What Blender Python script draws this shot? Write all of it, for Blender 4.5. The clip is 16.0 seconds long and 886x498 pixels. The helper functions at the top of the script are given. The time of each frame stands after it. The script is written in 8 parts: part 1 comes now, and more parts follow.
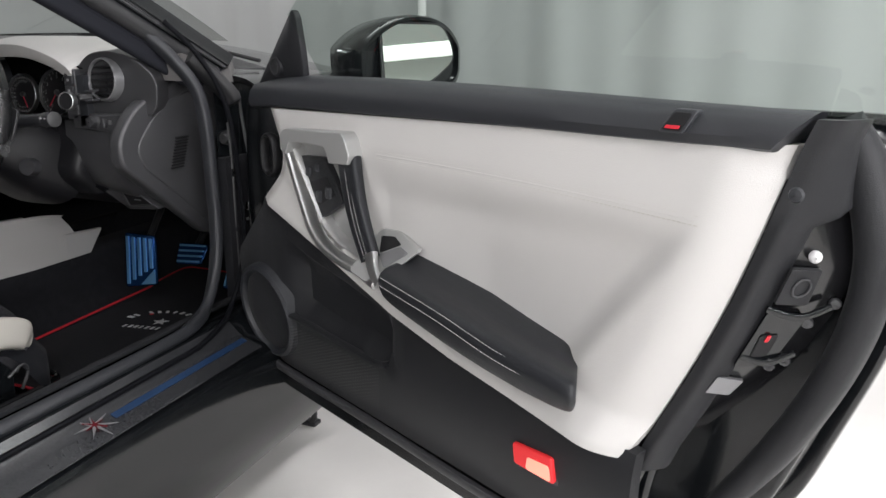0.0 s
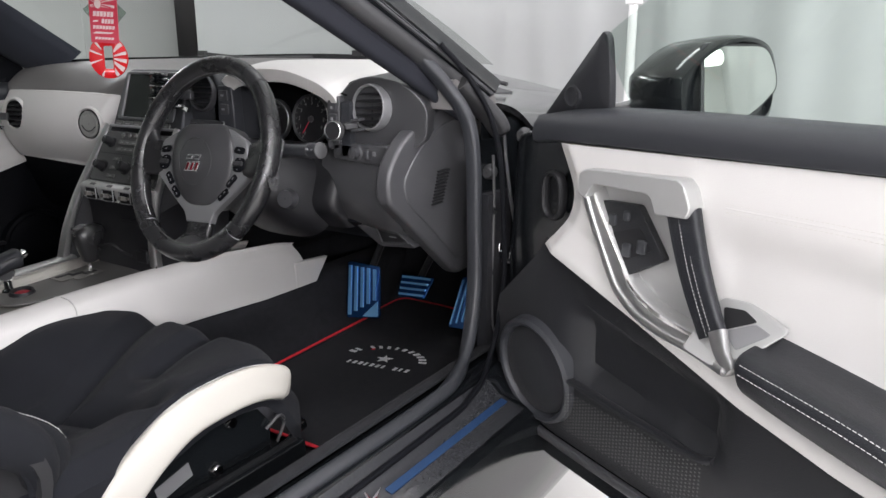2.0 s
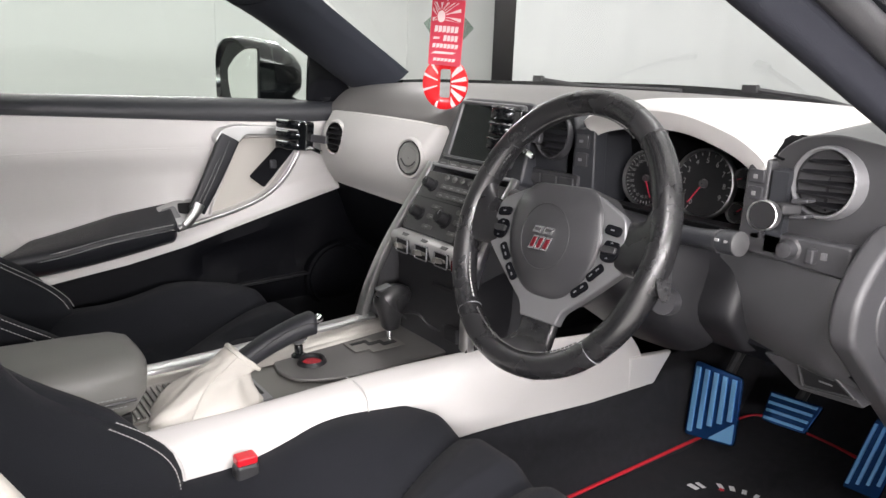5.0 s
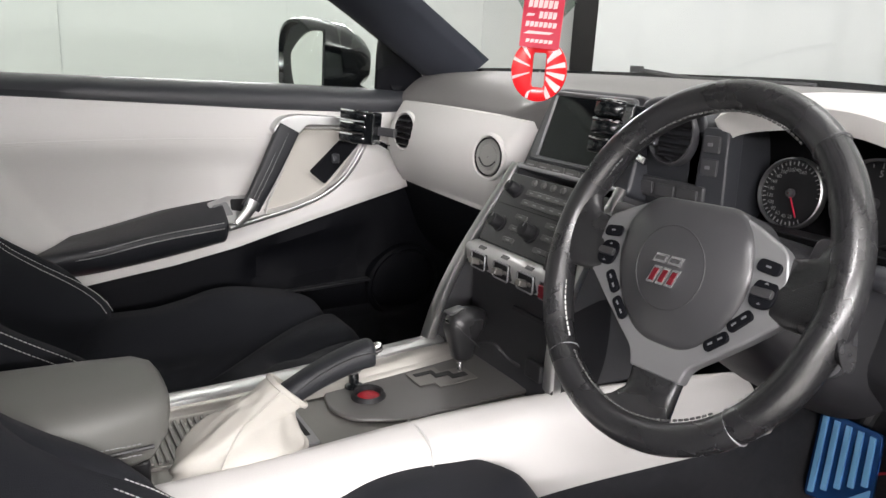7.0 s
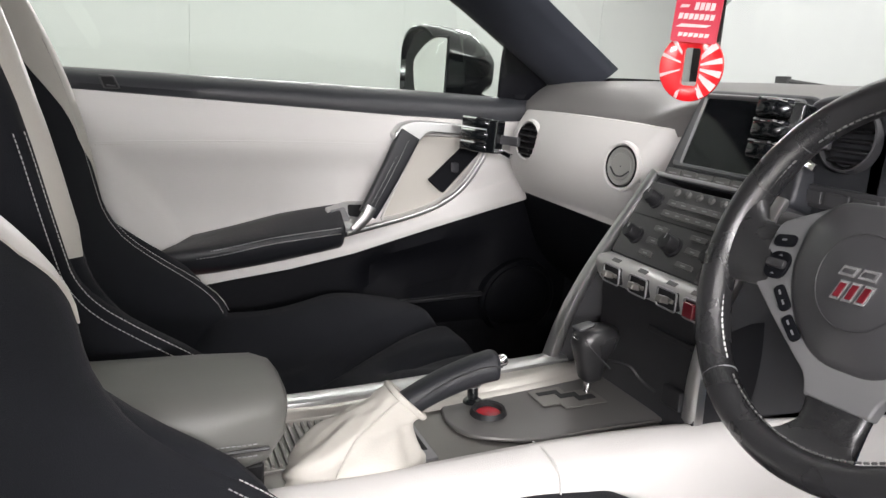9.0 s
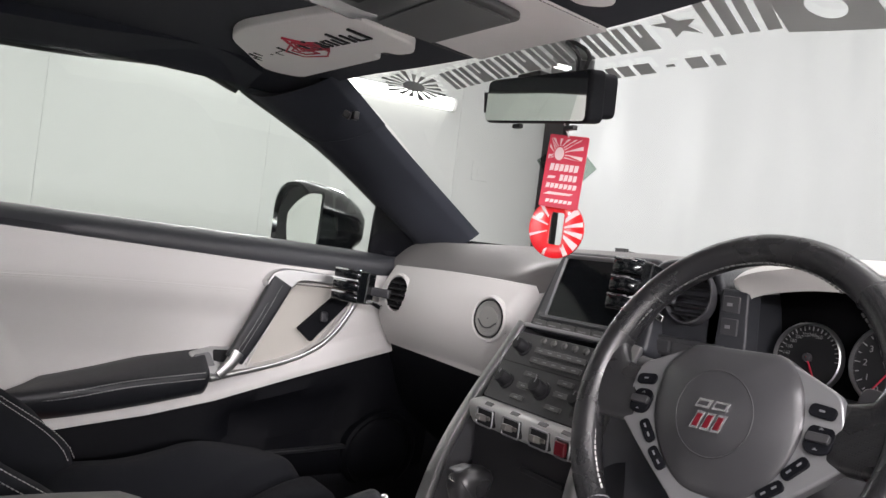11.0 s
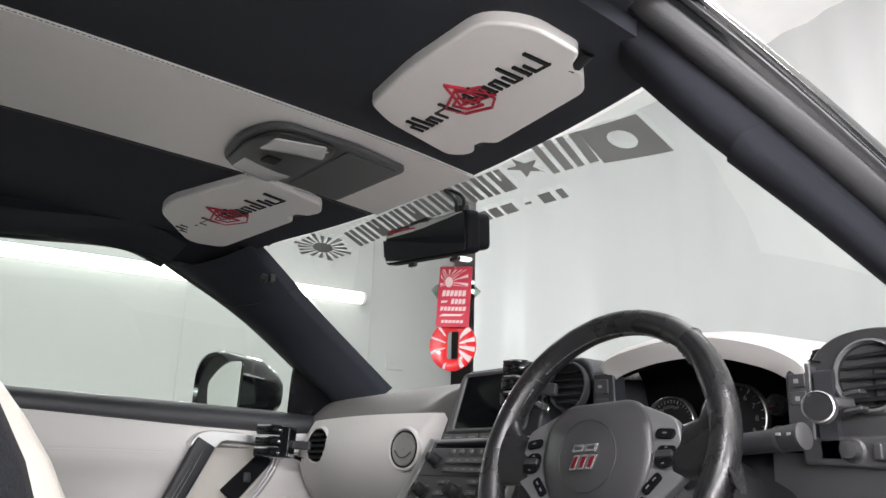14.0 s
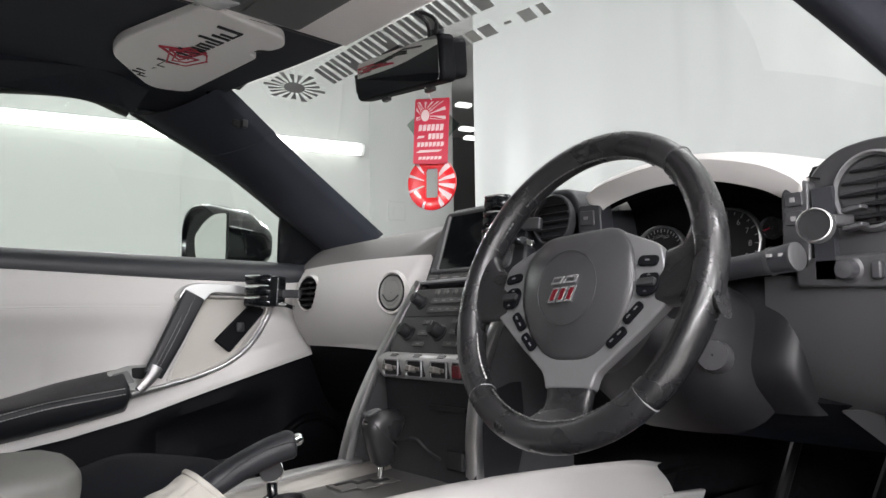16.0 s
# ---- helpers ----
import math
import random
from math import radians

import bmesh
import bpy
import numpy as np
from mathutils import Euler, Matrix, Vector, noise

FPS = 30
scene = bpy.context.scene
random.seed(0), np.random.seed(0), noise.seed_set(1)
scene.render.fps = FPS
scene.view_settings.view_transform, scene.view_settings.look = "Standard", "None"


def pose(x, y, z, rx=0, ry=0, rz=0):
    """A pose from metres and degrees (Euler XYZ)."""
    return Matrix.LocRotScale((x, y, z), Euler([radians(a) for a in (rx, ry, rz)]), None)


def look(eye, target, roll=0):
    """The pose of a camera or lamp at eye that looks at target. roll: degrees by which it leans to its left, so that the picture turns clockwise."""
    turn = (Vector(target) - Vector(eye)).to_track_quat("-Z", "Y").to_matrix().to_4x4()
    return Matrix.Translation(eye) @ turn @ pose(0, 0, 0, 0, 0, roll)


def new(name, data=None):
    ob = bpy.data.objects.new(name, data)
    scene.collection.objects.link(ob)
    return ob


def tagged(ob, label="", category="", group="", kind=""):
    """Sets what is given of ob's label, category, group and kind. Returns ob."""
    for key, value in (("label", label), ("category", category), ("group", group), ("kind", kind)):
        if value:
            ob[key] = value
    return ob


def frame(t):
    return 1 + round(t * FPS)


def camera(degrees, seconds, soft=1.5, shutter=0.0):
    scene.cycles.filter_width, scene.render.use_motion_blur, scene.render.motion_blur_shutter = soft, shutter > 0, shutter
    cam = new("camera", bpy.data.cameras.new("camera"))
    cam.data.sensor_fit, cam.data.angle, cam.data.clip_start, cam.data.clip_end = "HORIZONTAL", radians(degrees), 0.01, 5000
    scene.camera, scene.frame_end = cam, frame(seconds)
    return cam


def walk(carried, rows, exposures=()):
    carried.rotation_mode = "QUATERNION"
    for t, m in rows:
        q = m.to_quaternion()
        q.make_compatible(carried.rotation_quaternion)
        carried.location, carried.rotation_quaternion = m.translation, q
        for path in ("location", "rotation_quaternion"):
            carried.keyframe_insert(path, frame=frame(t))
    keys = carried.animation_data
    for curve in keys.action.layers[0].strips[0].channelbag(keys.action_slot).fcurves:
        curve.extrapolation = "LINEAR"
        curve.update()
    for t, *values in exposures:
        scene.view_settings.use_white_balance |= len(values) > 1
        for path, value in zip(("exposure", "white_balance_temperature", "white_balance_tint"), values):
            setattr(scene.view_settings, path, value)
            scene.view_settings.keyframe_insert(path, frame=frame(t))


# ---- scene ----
cam = camera(61.2, 16.0)
PATH = [
    (0, (1.73, -0.732, 0.959), (1.008, 1.052, 0.413), 0.2),
    (0.5, (1.667, -0.723, 0.96), (0.906, 1.045, 0.417), 0.3),
    (1, (1.581, -0.707, 0.962), (0.752, 1.032, 0.424), 0.2),
    (1.5, (1.502, -0.698, 0.967), (0.566, 0.989, 0.441), -0.0),
    (2, (1.418, -0.671, 0.975), (0.364, 0.949, 0.462), -0.1),
    (2.5, (1.336, -0.616, 0.971), (0.141, 0.907, 0.471), -0.1),
    (3, (1.253, -0.549, 0.97), (-0.072, 0.867, 0.48), 0.2),
    (3.5, (1.202, -0.506, 0.971), (-0.245, 0.789, 0.495), 0.7),
    (4, (1.141, -0.494, 0.979), (-0.379, 0.715, 0.503), 1.0),
    (4.2, (1.112, -0.483, 0.985), (-0.433, 0.696, 0.514), 1.1),
    (6.3, (0.886, -0.396, 0.989), (-0.716, 0.7, 0.506), 2.6),
    (6.5, (0.871, -0.385, 0.983), (-0.744, 0.689, 0.496), 2.6),
    (7, (0.83, -0.356, 0.973), (-0.836, 0.633, 0.476), 3.0),
    (7.5, (0.795, -0.336, 0.964), (-0.928, 0.538, 0.448), 2.6),
    (8, (0.774, -0.342, 0.964), (-0.994, 0.429, 0.435), 2.4),
    (8.2, (0.765, -0.346, 0.959), (-1.017, 0.395, 0.435), 2.4),
    (10.3, (0.761, -0.398, 0.911), (-0.996, 0.542, 0.739), 5.1),
    (10.5, (0.766, -0.406, 0.913), (-0.965, 0.588, 0.792), 5.3),
    (11, (0.783, -0.432, 0.902), (-0.883, 0.674, 0.927), 7.0),
    (11.5, (0.789, -0.44, 0.876), (-0.824, 0.729, 1.061), 8.0),
    (12, (0.806, -0.447, 0.861), (-0.766, 0.745, 1.19), 7.6),
    (12.5, (0.828, -0.458, 0.823), (-0.706, 0.742, 1.276), 6.6),
    (13, (0.863, -0.472, 0.78), (-0.641, 0.727, 1.326), 5.0),
    (13.5, (0.897, -0.487, 0.767), (-0.592, 0.711, 1.355), 3.2),
    (14, (0.924, -0.501, 0.764), (-0.566, 0.703, 1.338), 1.5),
    (14.5, (0.934, -0.499, 0.753), (-0.566, 0.721, 1.264), 0.2),
    (15, (0.927, -0.48, 0.745), (-0.595, 0.752, 1.154), -0.5),
    (15.5, (0.908, -0.454, 0.746), (-0.632, 0.787, 1.042), -0.8),
    (16, (0.894, -0.42, 0.756), (-0.665, 0.819, 0.942), -0.9),
]
EXPOSURES = [(0, -1.24, 6450, 10), (1.5, -0.70, 6400, 11), (2.5, -0.10, 6380, 13), (3.5, 0.46, 6400, 14), (4.2, 0.42, 6620, 14), (6.3, 0.37, 6650, 12), (8.2, 0.42, 6650, 12), (10.3, 0.28, 6600, 13), (11.5, 0.18, 6600, 17), (13.0, 0.14, 6600, 16), (14.5, 0.02, 6480, 11), (16.0, 0.06, 6500, 12)]
walk(cam, [(t, look(eye, target, roll)) for t, eye, target, roll in PATH], EXPOSURES)

# world: the building's daylight is negligible; the lamps are wall tubes and added ceiling tubes
world = bpy.data.worlds.new("studio_world")
world.use_nodes = True
scene.world = world
world.node_tree.nodes["Background"].inputs[0].default_value = (0.8, 0.88, 1.0, 1)
world.node_tree.nodes["Background"].inputs[1].default_value = 0.05


def strip_lamp(x, y, z, length, width, watts, yaw, tint=(0.99, 0.975, 1.0)):
    """Light of a tube fitting, shining down; the ceiling ones are added."""
    lamp = bpy.data.lights.new("tube_light", "AREA")
    lamp.shape, lamp.size, lamp.size_y, lamp.energy, lamp.color = "RECTANGLE", length, width, watts, tint
    ob = new("tube_light", lamp)
    ob.matrix_world = pose(x, y, z, 0, 0, yaw)
    return ob


CEIL = 2.95
YAW = -11.0
# added ceiling lamps, none in view; the right pair is strong for floor bounce
ADDED_TUBES = [(-2.3, 0.9, 14), (-2.3, -1.8, 14), (0.2, 1.7, 12), (0.2, -2.2, 14), (2.3, 1.0, 75), (2.3, -1.9, 95)]
for tx, ty, watts in ADDED_TUBES:
    strip_lamp(tx, ty, CEIL - 0.13, 1.5, 0.16, watts, YAW + 90)

# tubes along the left, right and back walls
for wx, wy, wz, turn, watts in ((4.02, -0.9, 1.6, 90, 235), (2.2, -4.5, 1.6, 0, 100), (-4.0, 0.5, 1.98, -90, 60)):
    at = Matrix.Rotation(radians(YAW), 4, "Z") @ Vector((wx, wy, wz))
    lamp_ob = strip_lamp(at.x, at.y, at.z, 4.2 if wx > 3 else 2.4, 0.1, watts, 0)
    lamp_ob.matrix_world = Matrix.Translation(at) @ Matrix.Rotation(radians(YAW + turn), 4, "Z") @ Matrix.Rotation(radians(90), 4, "X")

# ---------------------------------------------------------------- materials


def mat(name, base, rough=0.5, metal=0.0, grain=0.0, grain_scale=400.0, blotch=0.06, blotch_scale=6.0, coat=0.0, spec=0.5, rough_var=0.06, sheen=0.0, distort=0.0):
    """A surface with variation at two scales: fine grain as relief, broad blotches in tone and gloss."""
    m = bpy.data.materials.new(name)
    m.use_nodes = True
    nt = m.node_tree
    b = nt.nodes["Principled BSDF"]
    b.inputs["Metallic"].default_value = metal
    b.inputs["Coat Weight"].default_value = coat
    b.inputs["Coat Roughness"].default_value = 0.04
    b.inputs["Specular IOR Level"].default_value = spec
    b.inputs["Sheen Weight"].default_value = sheen
    co = nt.nodes.new("ShaderNodeTexCoord")
    n1 = nt.nodes.new("ShaderNodeTexNoise")
    n1.inputs["Scale"].default_value = blotch_scale
    n1.inputs["Detail"].default_value = 6
    nt.links.new(co.outputs["Object"], n1.inputs["Vector"])
    ramp = nt.nodes.new("ShaderNodeMix")
    ramp.data_type = "RGBA"
    lo = [max(0.0, c * (1 - blotch)) for c in base]
    hi = [min(1.0, c * (1 + blotch)) for c in base]
    ramp.inputs[6].default_value = (*lo, 1)
    ramp.inputs[7].default_value = (*hi, 1)
    nt.links.new(n1.outputs["Fac"], ramp.inputs[0])
    nt.links.new(ramp.outputs[2], b.inputs["Base Color"])
    mr = nt.nodes.new("ShaderNodeMapRange")
    mr.inputs[3].default_value = max(0.02, rough - rough_var)
    mr.inputs[4].default_value = min(1.0, rough + rough_var)
    nt.links.new(n1.outputs["Fac"], mr.inputs[0])
    nt.links.new(mr.outputs[0], b.inputs["Roughness"])
    if grain > 0:
        n2 = nt.nodes.new("ShaderNodeTexNoise")
        n2.inputs["Scale"].default_value = grain_scale
        n2.inputs["Detail"].default_value = 3
        nt.links.new(co.outputs["Object"], n2.inputs["Vector"])
        bp = nt.nodes.new("ShaderNodeBump")
        bp.inputs["Strength"].default_value = grain
        bp.inputs["Distance"].default_value = 0.002
        nt.links.new(n2.outputs["Fac"], bp.inputs["Height"])
        nt.links.new(bp.outputs["Normal"], b.inputs["Normal"])
    return m


def emitter(name, colour, strength):
    m = bpy.data.materials.new(name)
    m.use_nodes = True
    b = m.node_tree.nodes["Principled BSDF"]
    b.inputs["Base Color"].default_value = (*colour, 1)
    b.inputs["Emission Color"].default_value = (*colour, 1)
    b.inputs["Emission Strength"].default_value = strength
    return m


def glass(name, tint, rough=0.0):
    """Thin pane: clear straight through with a real surface reflection."""
    m = bpy.data.materials.new(name)
    m.use_nodes = True
    nt = m.node_tree
    nt.nodes.remove(nt.nodes["Principled BSDF"])
    out = nt.nodes["Material Output"]
    tr = nt.nodes.new("ShaderNodeBsdfTransparent")
    tr.inputs[0].default_value = (*tint, 1)
    gl = nt.nodes.new("ShaderNodeBsdfGlossy")
    gl.inputs["Roughness"].default_value = rough
    fr = nt.nodes.new("ShaderNodeLayerWeight")
    fr.inputs[0].default_value = 0.5
    pw = nt.nodes.new("ShaderNodeMath")
    pw.operation, pw.inputs[1].default_value = "POWER", 4.5
    nt.links.new(fr.outputs["Facing"], pw.inputs[0])
    ad = nt.nodes.new("ShaderNodeMath")
    ad.operation, ad.inputs[1].default_value, ad.inputs[2].default_value = "MULTIPLY_ADD", 0.9, 0.05
    nt.links.new(pw.outputs[0], ad.inputs[0])
    mx = nt.nodes.new("ShaderNodeMixShader")
    nt.links.new(ad.outputs[0], mx.inputs[0])
    nt.links.new(tr.outputs[0], mx.inputs[1])
    nt.links.new(gl.outputs[0], mx.inputs[2])
    nt.links.new(mx.outputs[0], out.inputs[0])
    return m


def perforated(m, scale, depth):
    """Adds rows of small punched holes, dark and sunk, to a leather made by mat()."""
    nt = m.node_tree
    b = nt.nodes["Principled BSDF"]
    co = nt.nodes.new("ShaderNodeTexCoord")
    vo = nt.nodes.new("ShaderNodeTexVoronoi")
    vo.inputs["Scale"].default_value = scale
    vo.inputs["Randomness"].default_value = 0.12
    nt.links.new(co.outputs["Object"], vo.inputs["Vector"])
    mr = nt.nodes.new("ShaderNodeMapRange")
    mr.inputs[1].default_value, mr.inputs[2].default_value = 0.22, 0.36
    nt.links.new(vo.outputs["Distance"], mr.inputs[0])
    mul = nt.nodes.new("ShaderNodeMix")
    mul.data_type, mul.blend_type = "RGBA", "MULTIPLY"
    mul.inputs[0].default_value = 1.0
    nt.links.new(b.inputs["Base Color"].links[0].from_socket, mul.inputs[6])
    nt.links.new(mr.outputs[0], mul.inputs[7])
    nt.links.new(mul.outputs[2], b.inputs["Base Color"])
    bp = nt.nodes.new("ShaderNodeBump")
    bp.inputs["Strength"].default_value = depth
    bp.inputs["Distance"].default_value = 0.001
    nt.links.new(mr.outputs[0], bp.inputs["Height"])
    nt.links.new(bp.outputs["Normal"], b.inputs["Normal"])
    return m


M_WHITE = mat("white_leather", (0.545, 0.532, 0.515), 0.5, grain=0.18, grain_scale=700, blotch=0.025, blotch_scale=5, rough_var=0.05)
# white leather lightened for band and visors, standing in for bounce light overhead
M_BAND = mat("white_leather_lit", (0.86, 0.845, 0.83), 0.5, grain=0.12, grain_scale=700, blotch=0.02, blotch_scale=5)
M_CREAM = mat("cream_leather", (0.43, 0.412, 0.372), 0.45, grain=0.2, grain_scale=600, blotch=0.04, blotch_scale=9)
M_BLEATHER = mat("black_leather", (0.014, 0.015, 0.018), 0.42, spec=0.4, grain=0.35, grain_scale=550, blotch=0.2, blotch_scale=12, rough_var=0.08)
M_WHEELLEATHER = mat("worn_black_leather", (0.017, 0.017, 0.018), 0.28, spec=0.65, grain=0.16, grain_scale=600, blotch=0.16, blotch_scale=15, rough_var=0.07)
M_PERF = perforated(mat("perforated_black_leather", (0.013, 0.013, 0.014), 0.27, spec=0.6, blotch=0.3, blotch_scale=15, rough_var=0.06), 420, 0.22)
M_PAD = mat("soft_grey_dash_pad", (0.135, 0.129, 0.126), 0.55, grain=0.3, grain_scale=900, blotch=0.08)
M_PLASTIC = mat("black_plastic", (0.043, 0.043, 0.0458), 0.42, spec=0.65, grain=0.22, grain_scale=1000, blotch=0.12)
M_SATIN = mat("dark_satin_plastic", (0.042, 0.042, 0.045), 0.35, grain=0.08, grain_scale=900, blotch=0.15)
# black trim with footwell shade put into its colour; M_DOORTRIM is the lit copy
M_TRIM = mat("black_trim_shaded", (0.0042, 0.0045, 0.0060), 0.6, spec=0.10, grain=0.3, grain_scale=800, blotch=0.15)
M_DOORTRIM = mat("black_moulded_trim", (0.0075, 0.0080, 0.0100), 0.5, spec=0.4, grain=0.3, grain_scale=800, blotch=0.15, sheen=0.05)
M_COLUMN = mat("black_column_plastic", (0.010, 0.010, 0.0115), 0.45, spec=0.38, grain=0.2, grain_scale=1000, blotch=0.12)
M_LID = mat("smooth_grey_lid", (0.085, 0.088, 0.09), 0.38, blotch=0.06)
M_FABRIC = mat("black_suede_fabric", (0.0110, 0.0118, 0.0146), 0.85, spec=0.12, grain=0.5, grain_scale=900, blotch=0.18, blotch_scale=20, sheen=0.03)
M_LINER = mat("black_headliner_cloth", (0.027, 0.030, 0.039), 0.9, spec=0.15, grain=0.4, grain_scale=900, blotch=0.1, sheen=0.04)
# the liner cloth again, with shade on the driver's pillar put into the colour
M_PILLARSHADE = mat("black_pillar_cloth_shaded", (0.017, 0.018, 0.023), 0.85, spec=0.15, grain=0.4, grain_scale=900, blotch=0.1)
M_CARPET = mat("black_carpet", (0.019, 0.0195, 0.0225), 0.95, spec=0.1, grain=1.0, grain_scale=700, blotch=0.4, blotch_scale=60, sheen=0.03)
M_GREYCARPET = mat("grey_fleck_carpet", (0.07, 0.07, 0.08), 0.95, grain=1.0, grain_scale=500, blotch=0.8, blotch_scale=220)
M_PAINT = mat("gloss_black_paint", (0.006, 0.007, 0.008), 0.16, coat=0.25, spec=0.45, blotch=0.1, rough_var=0.03)
M_BODY = mat("clear_coated_black_paint", (0.008, 0.008, 0.009), 0.16, coat=0.35, spec=0.5, blotch=0.1, rough_var=0.02)
M_SILVER = mat("satin_silver", (0.6, 0.6, 0.6), 0.36, metal=1.0, grain=0.05, grain_scale=1200, blotch=0.1, blotch_scale=12)
M_RADIO = mat("dark_grey_panel_plastic", (0.042, 0.042, 0.043), 0.42, grain=0.1, grain_scale=900, blotch=0.08)
M_RADIOKEY = mat("grey_key_plastic", (0.085, 0.085, 0.083), 0.4, blotch=0.06)
M_CHAMPAGNE = mat("pale_metallic_trim", (0.40, 0.38, 0.35), 0.32, metal=0.55, blotch=0.08, blotch_scale=9)
M_SHIFT = mat("brushed_dark_grey", (0.10, 0.097, 0.093), 0.38, metal=0.3, blotch=0.1, blotch_scale=14)
M_DOORTOP = mat("soft_black_door_top", (0.024, 0.0255, 0.0295), 0.45, spec=0.5, grain=0.25, grain_scale=900, blotch=0.1)
M_HUB = mat("smooth_black_cover", (0.037, 0.037, 0.039), 0.32, spec=0.5, grain=0.06, grain_scale=900, blotch=0.06)
M_ARM = mat("grey_black_leather", (0.128, 0.128, 0.118), 0.42, spec=0.4, grain=0.08, grain_scale=700, blotch=0.1, blotch_scale=8)
M_STRIPE = mat("dull_blue_film", (0.02, 0.05, 0.12), 0.4, metal=0.3, blotch=0.25, blotch_scale=30)
M_SILVERPAINT = mat("silver_painted_plastic", (0.40, 0.40, 0.392), 0.33, metal=0.4, blotch=0.06, blotch_scale=14)
M_SPOKE = mat("dark_silver_paint", (0.25, 0.25, 0.257), 0.38, metal=0.55, blotch=0.08)
M_CONSOLE = mat("grey_metallic_trim", (0.17, 0.163, 0.152), 0.35, metal=0.55, blotch=0.1, blotch_scale=9)
M_CHROME = mat("chrome", (0.82, 0.82, 0.83), 0.07, metal=1.0, blotch=0.05, rough_var=0.03)
M_RUBBER = mat("black_rubber", (0.030, 0.030, 0.0315), 0.45, spec=0.4, grain=0.15, grain_scale=500, blotch=0.2)
M_STITCH = mat("pale_thread", (0.46, 0.455, 0.44), 0.8, grain=0.3, grain_scale=900)
M_RED = mat("red_plastic", (0.5, 0.01, 0.02), 0.35)
M_BADGERED = mat("dark_red_enamel", (0.10, 0.008, 0.013), 0.25)
M_BUTTON = mat("red_button_plastic", (0.32, 0.015, 0.025), 0.3)
M_VENTDISC = mat("pale_grey_vent_disc", (0.20, 0.20, 0.19), 0.45, blotch=0.06)
M_BADGESILVER = mat("bright_badge_silver", (0.5, 0.5, 0.51), 0.25, metal=0.8)
M_REDCLOTH = mat("red_binding", (0.55, 0.015, 0.03), 0.75, grain=0.4)
M_TAGRED = mat("red_card", (0.52, 0.035, 0.065), 0.45, blotch=0.06)
M_TAGWHITE = mat("pale_print", (0.68, 0.56, 0.55), 0.5)
M_INK = mat("black_print", (0.012, 0.012, 0.013), 0.5, spec=0.25)
M_WELL = mat("matt_black_cowl", (0.004, 0.004, 0.0045), 0.9, spec=0.05, grain=0.1)
M_INKRED = mat("red_print", (0.48, 0.02, 0.05), 0.5)
M_MARK = mat("white_mark", (0.7, 0.7, 0.7), 0.6)
M_DIALMARK = mat("dim_dial_print", (0.22, 0.22, 0.22), 0.6)
M_BLUE = mat("blue_anodised_metal", (0.02, 0.08, 0.24), 0.2, metal=0.7, blotch=0.2)
M_PALEBLUE = mat("pale_blue_metal", (0.24, 0.56, 0.92), 0.2, metal=0.5, blotch=0.1)
M_SCREEN = mat("dark_screen", (0.006, 0.007, 0.008), 0.06, blotch=0.1, spec=0.4, rough_var=0.02)
M_MIRROR = mat("mirror", (0.9, 0.92, 0.9), 0.015, metal=1.0, blotch=0.01, rough_var=0.0)
M_DECAL = mat("grey_film", (0.40, 0.42, 0.41), 0.5, blotch=0.05)
M_FLOOR = mat("painted_concrete", (0.80, 0.78, 0.75), 0.4, grain=0.15, grain_scale=60, blotch=0.16, blotch_scale=3.1, rough_var=0.12)
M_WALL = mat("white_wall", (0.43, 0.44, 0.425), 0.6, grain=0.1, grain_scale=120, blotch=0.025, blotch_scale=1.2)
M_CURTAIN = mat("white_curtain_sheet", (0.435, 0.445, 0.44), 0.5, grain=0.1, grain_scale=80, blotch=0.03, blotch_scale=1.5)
M_CEIL = mat("ceiling_board", (0.84, 0.84, 0.83), 0.8, grain=0.2, grain_scale=90)
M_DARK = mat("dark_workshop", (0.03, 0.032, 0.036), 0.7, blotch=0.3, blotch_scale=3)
M_CARBON = mat("carbon_weave", (0.03, 0.031, 0.034), 0.24, spec=0.5, coat=0.4, blotch=0.35, blotch_scale=260, grain=0.05, grain_scale=400)
M_GLASS = glass("windscreen_glass", (0.80, 0.84, 0.82))
M_SIDEGLASS = glass("side_glass", (0.70, 0.77, 0.73))
M_TUBE = emitter("lit_tube", (1.0, 0.99, 0.96), 3.2)
M_LAMPRED = emitter("red_lens", (0.75, 0.03, 0.035), 0.28)
M_LAMPCLEAR = emitter("warm_lamp_window", (1.0, 0.42, 0.30), 0.8)
M_CLEAR = mat("clear_lens", (0.58, 0.585, 0.59), 0.1, grain=0.3, grain_scale=250, coat=0.6)

# ---------------------------------------------------------------- mesh helpers

V = Vector
PLACE = {}


def thing(name, label, category, at, group="", kind=""):
    """An Empty at the thing's base, which carries its tags."""
    ob = new(name)
    ob.empty_display_size = 0.02
    ob.location = at
    PLACE[ob] = V(at)
    return tagged(ob, label, category, group, kind)


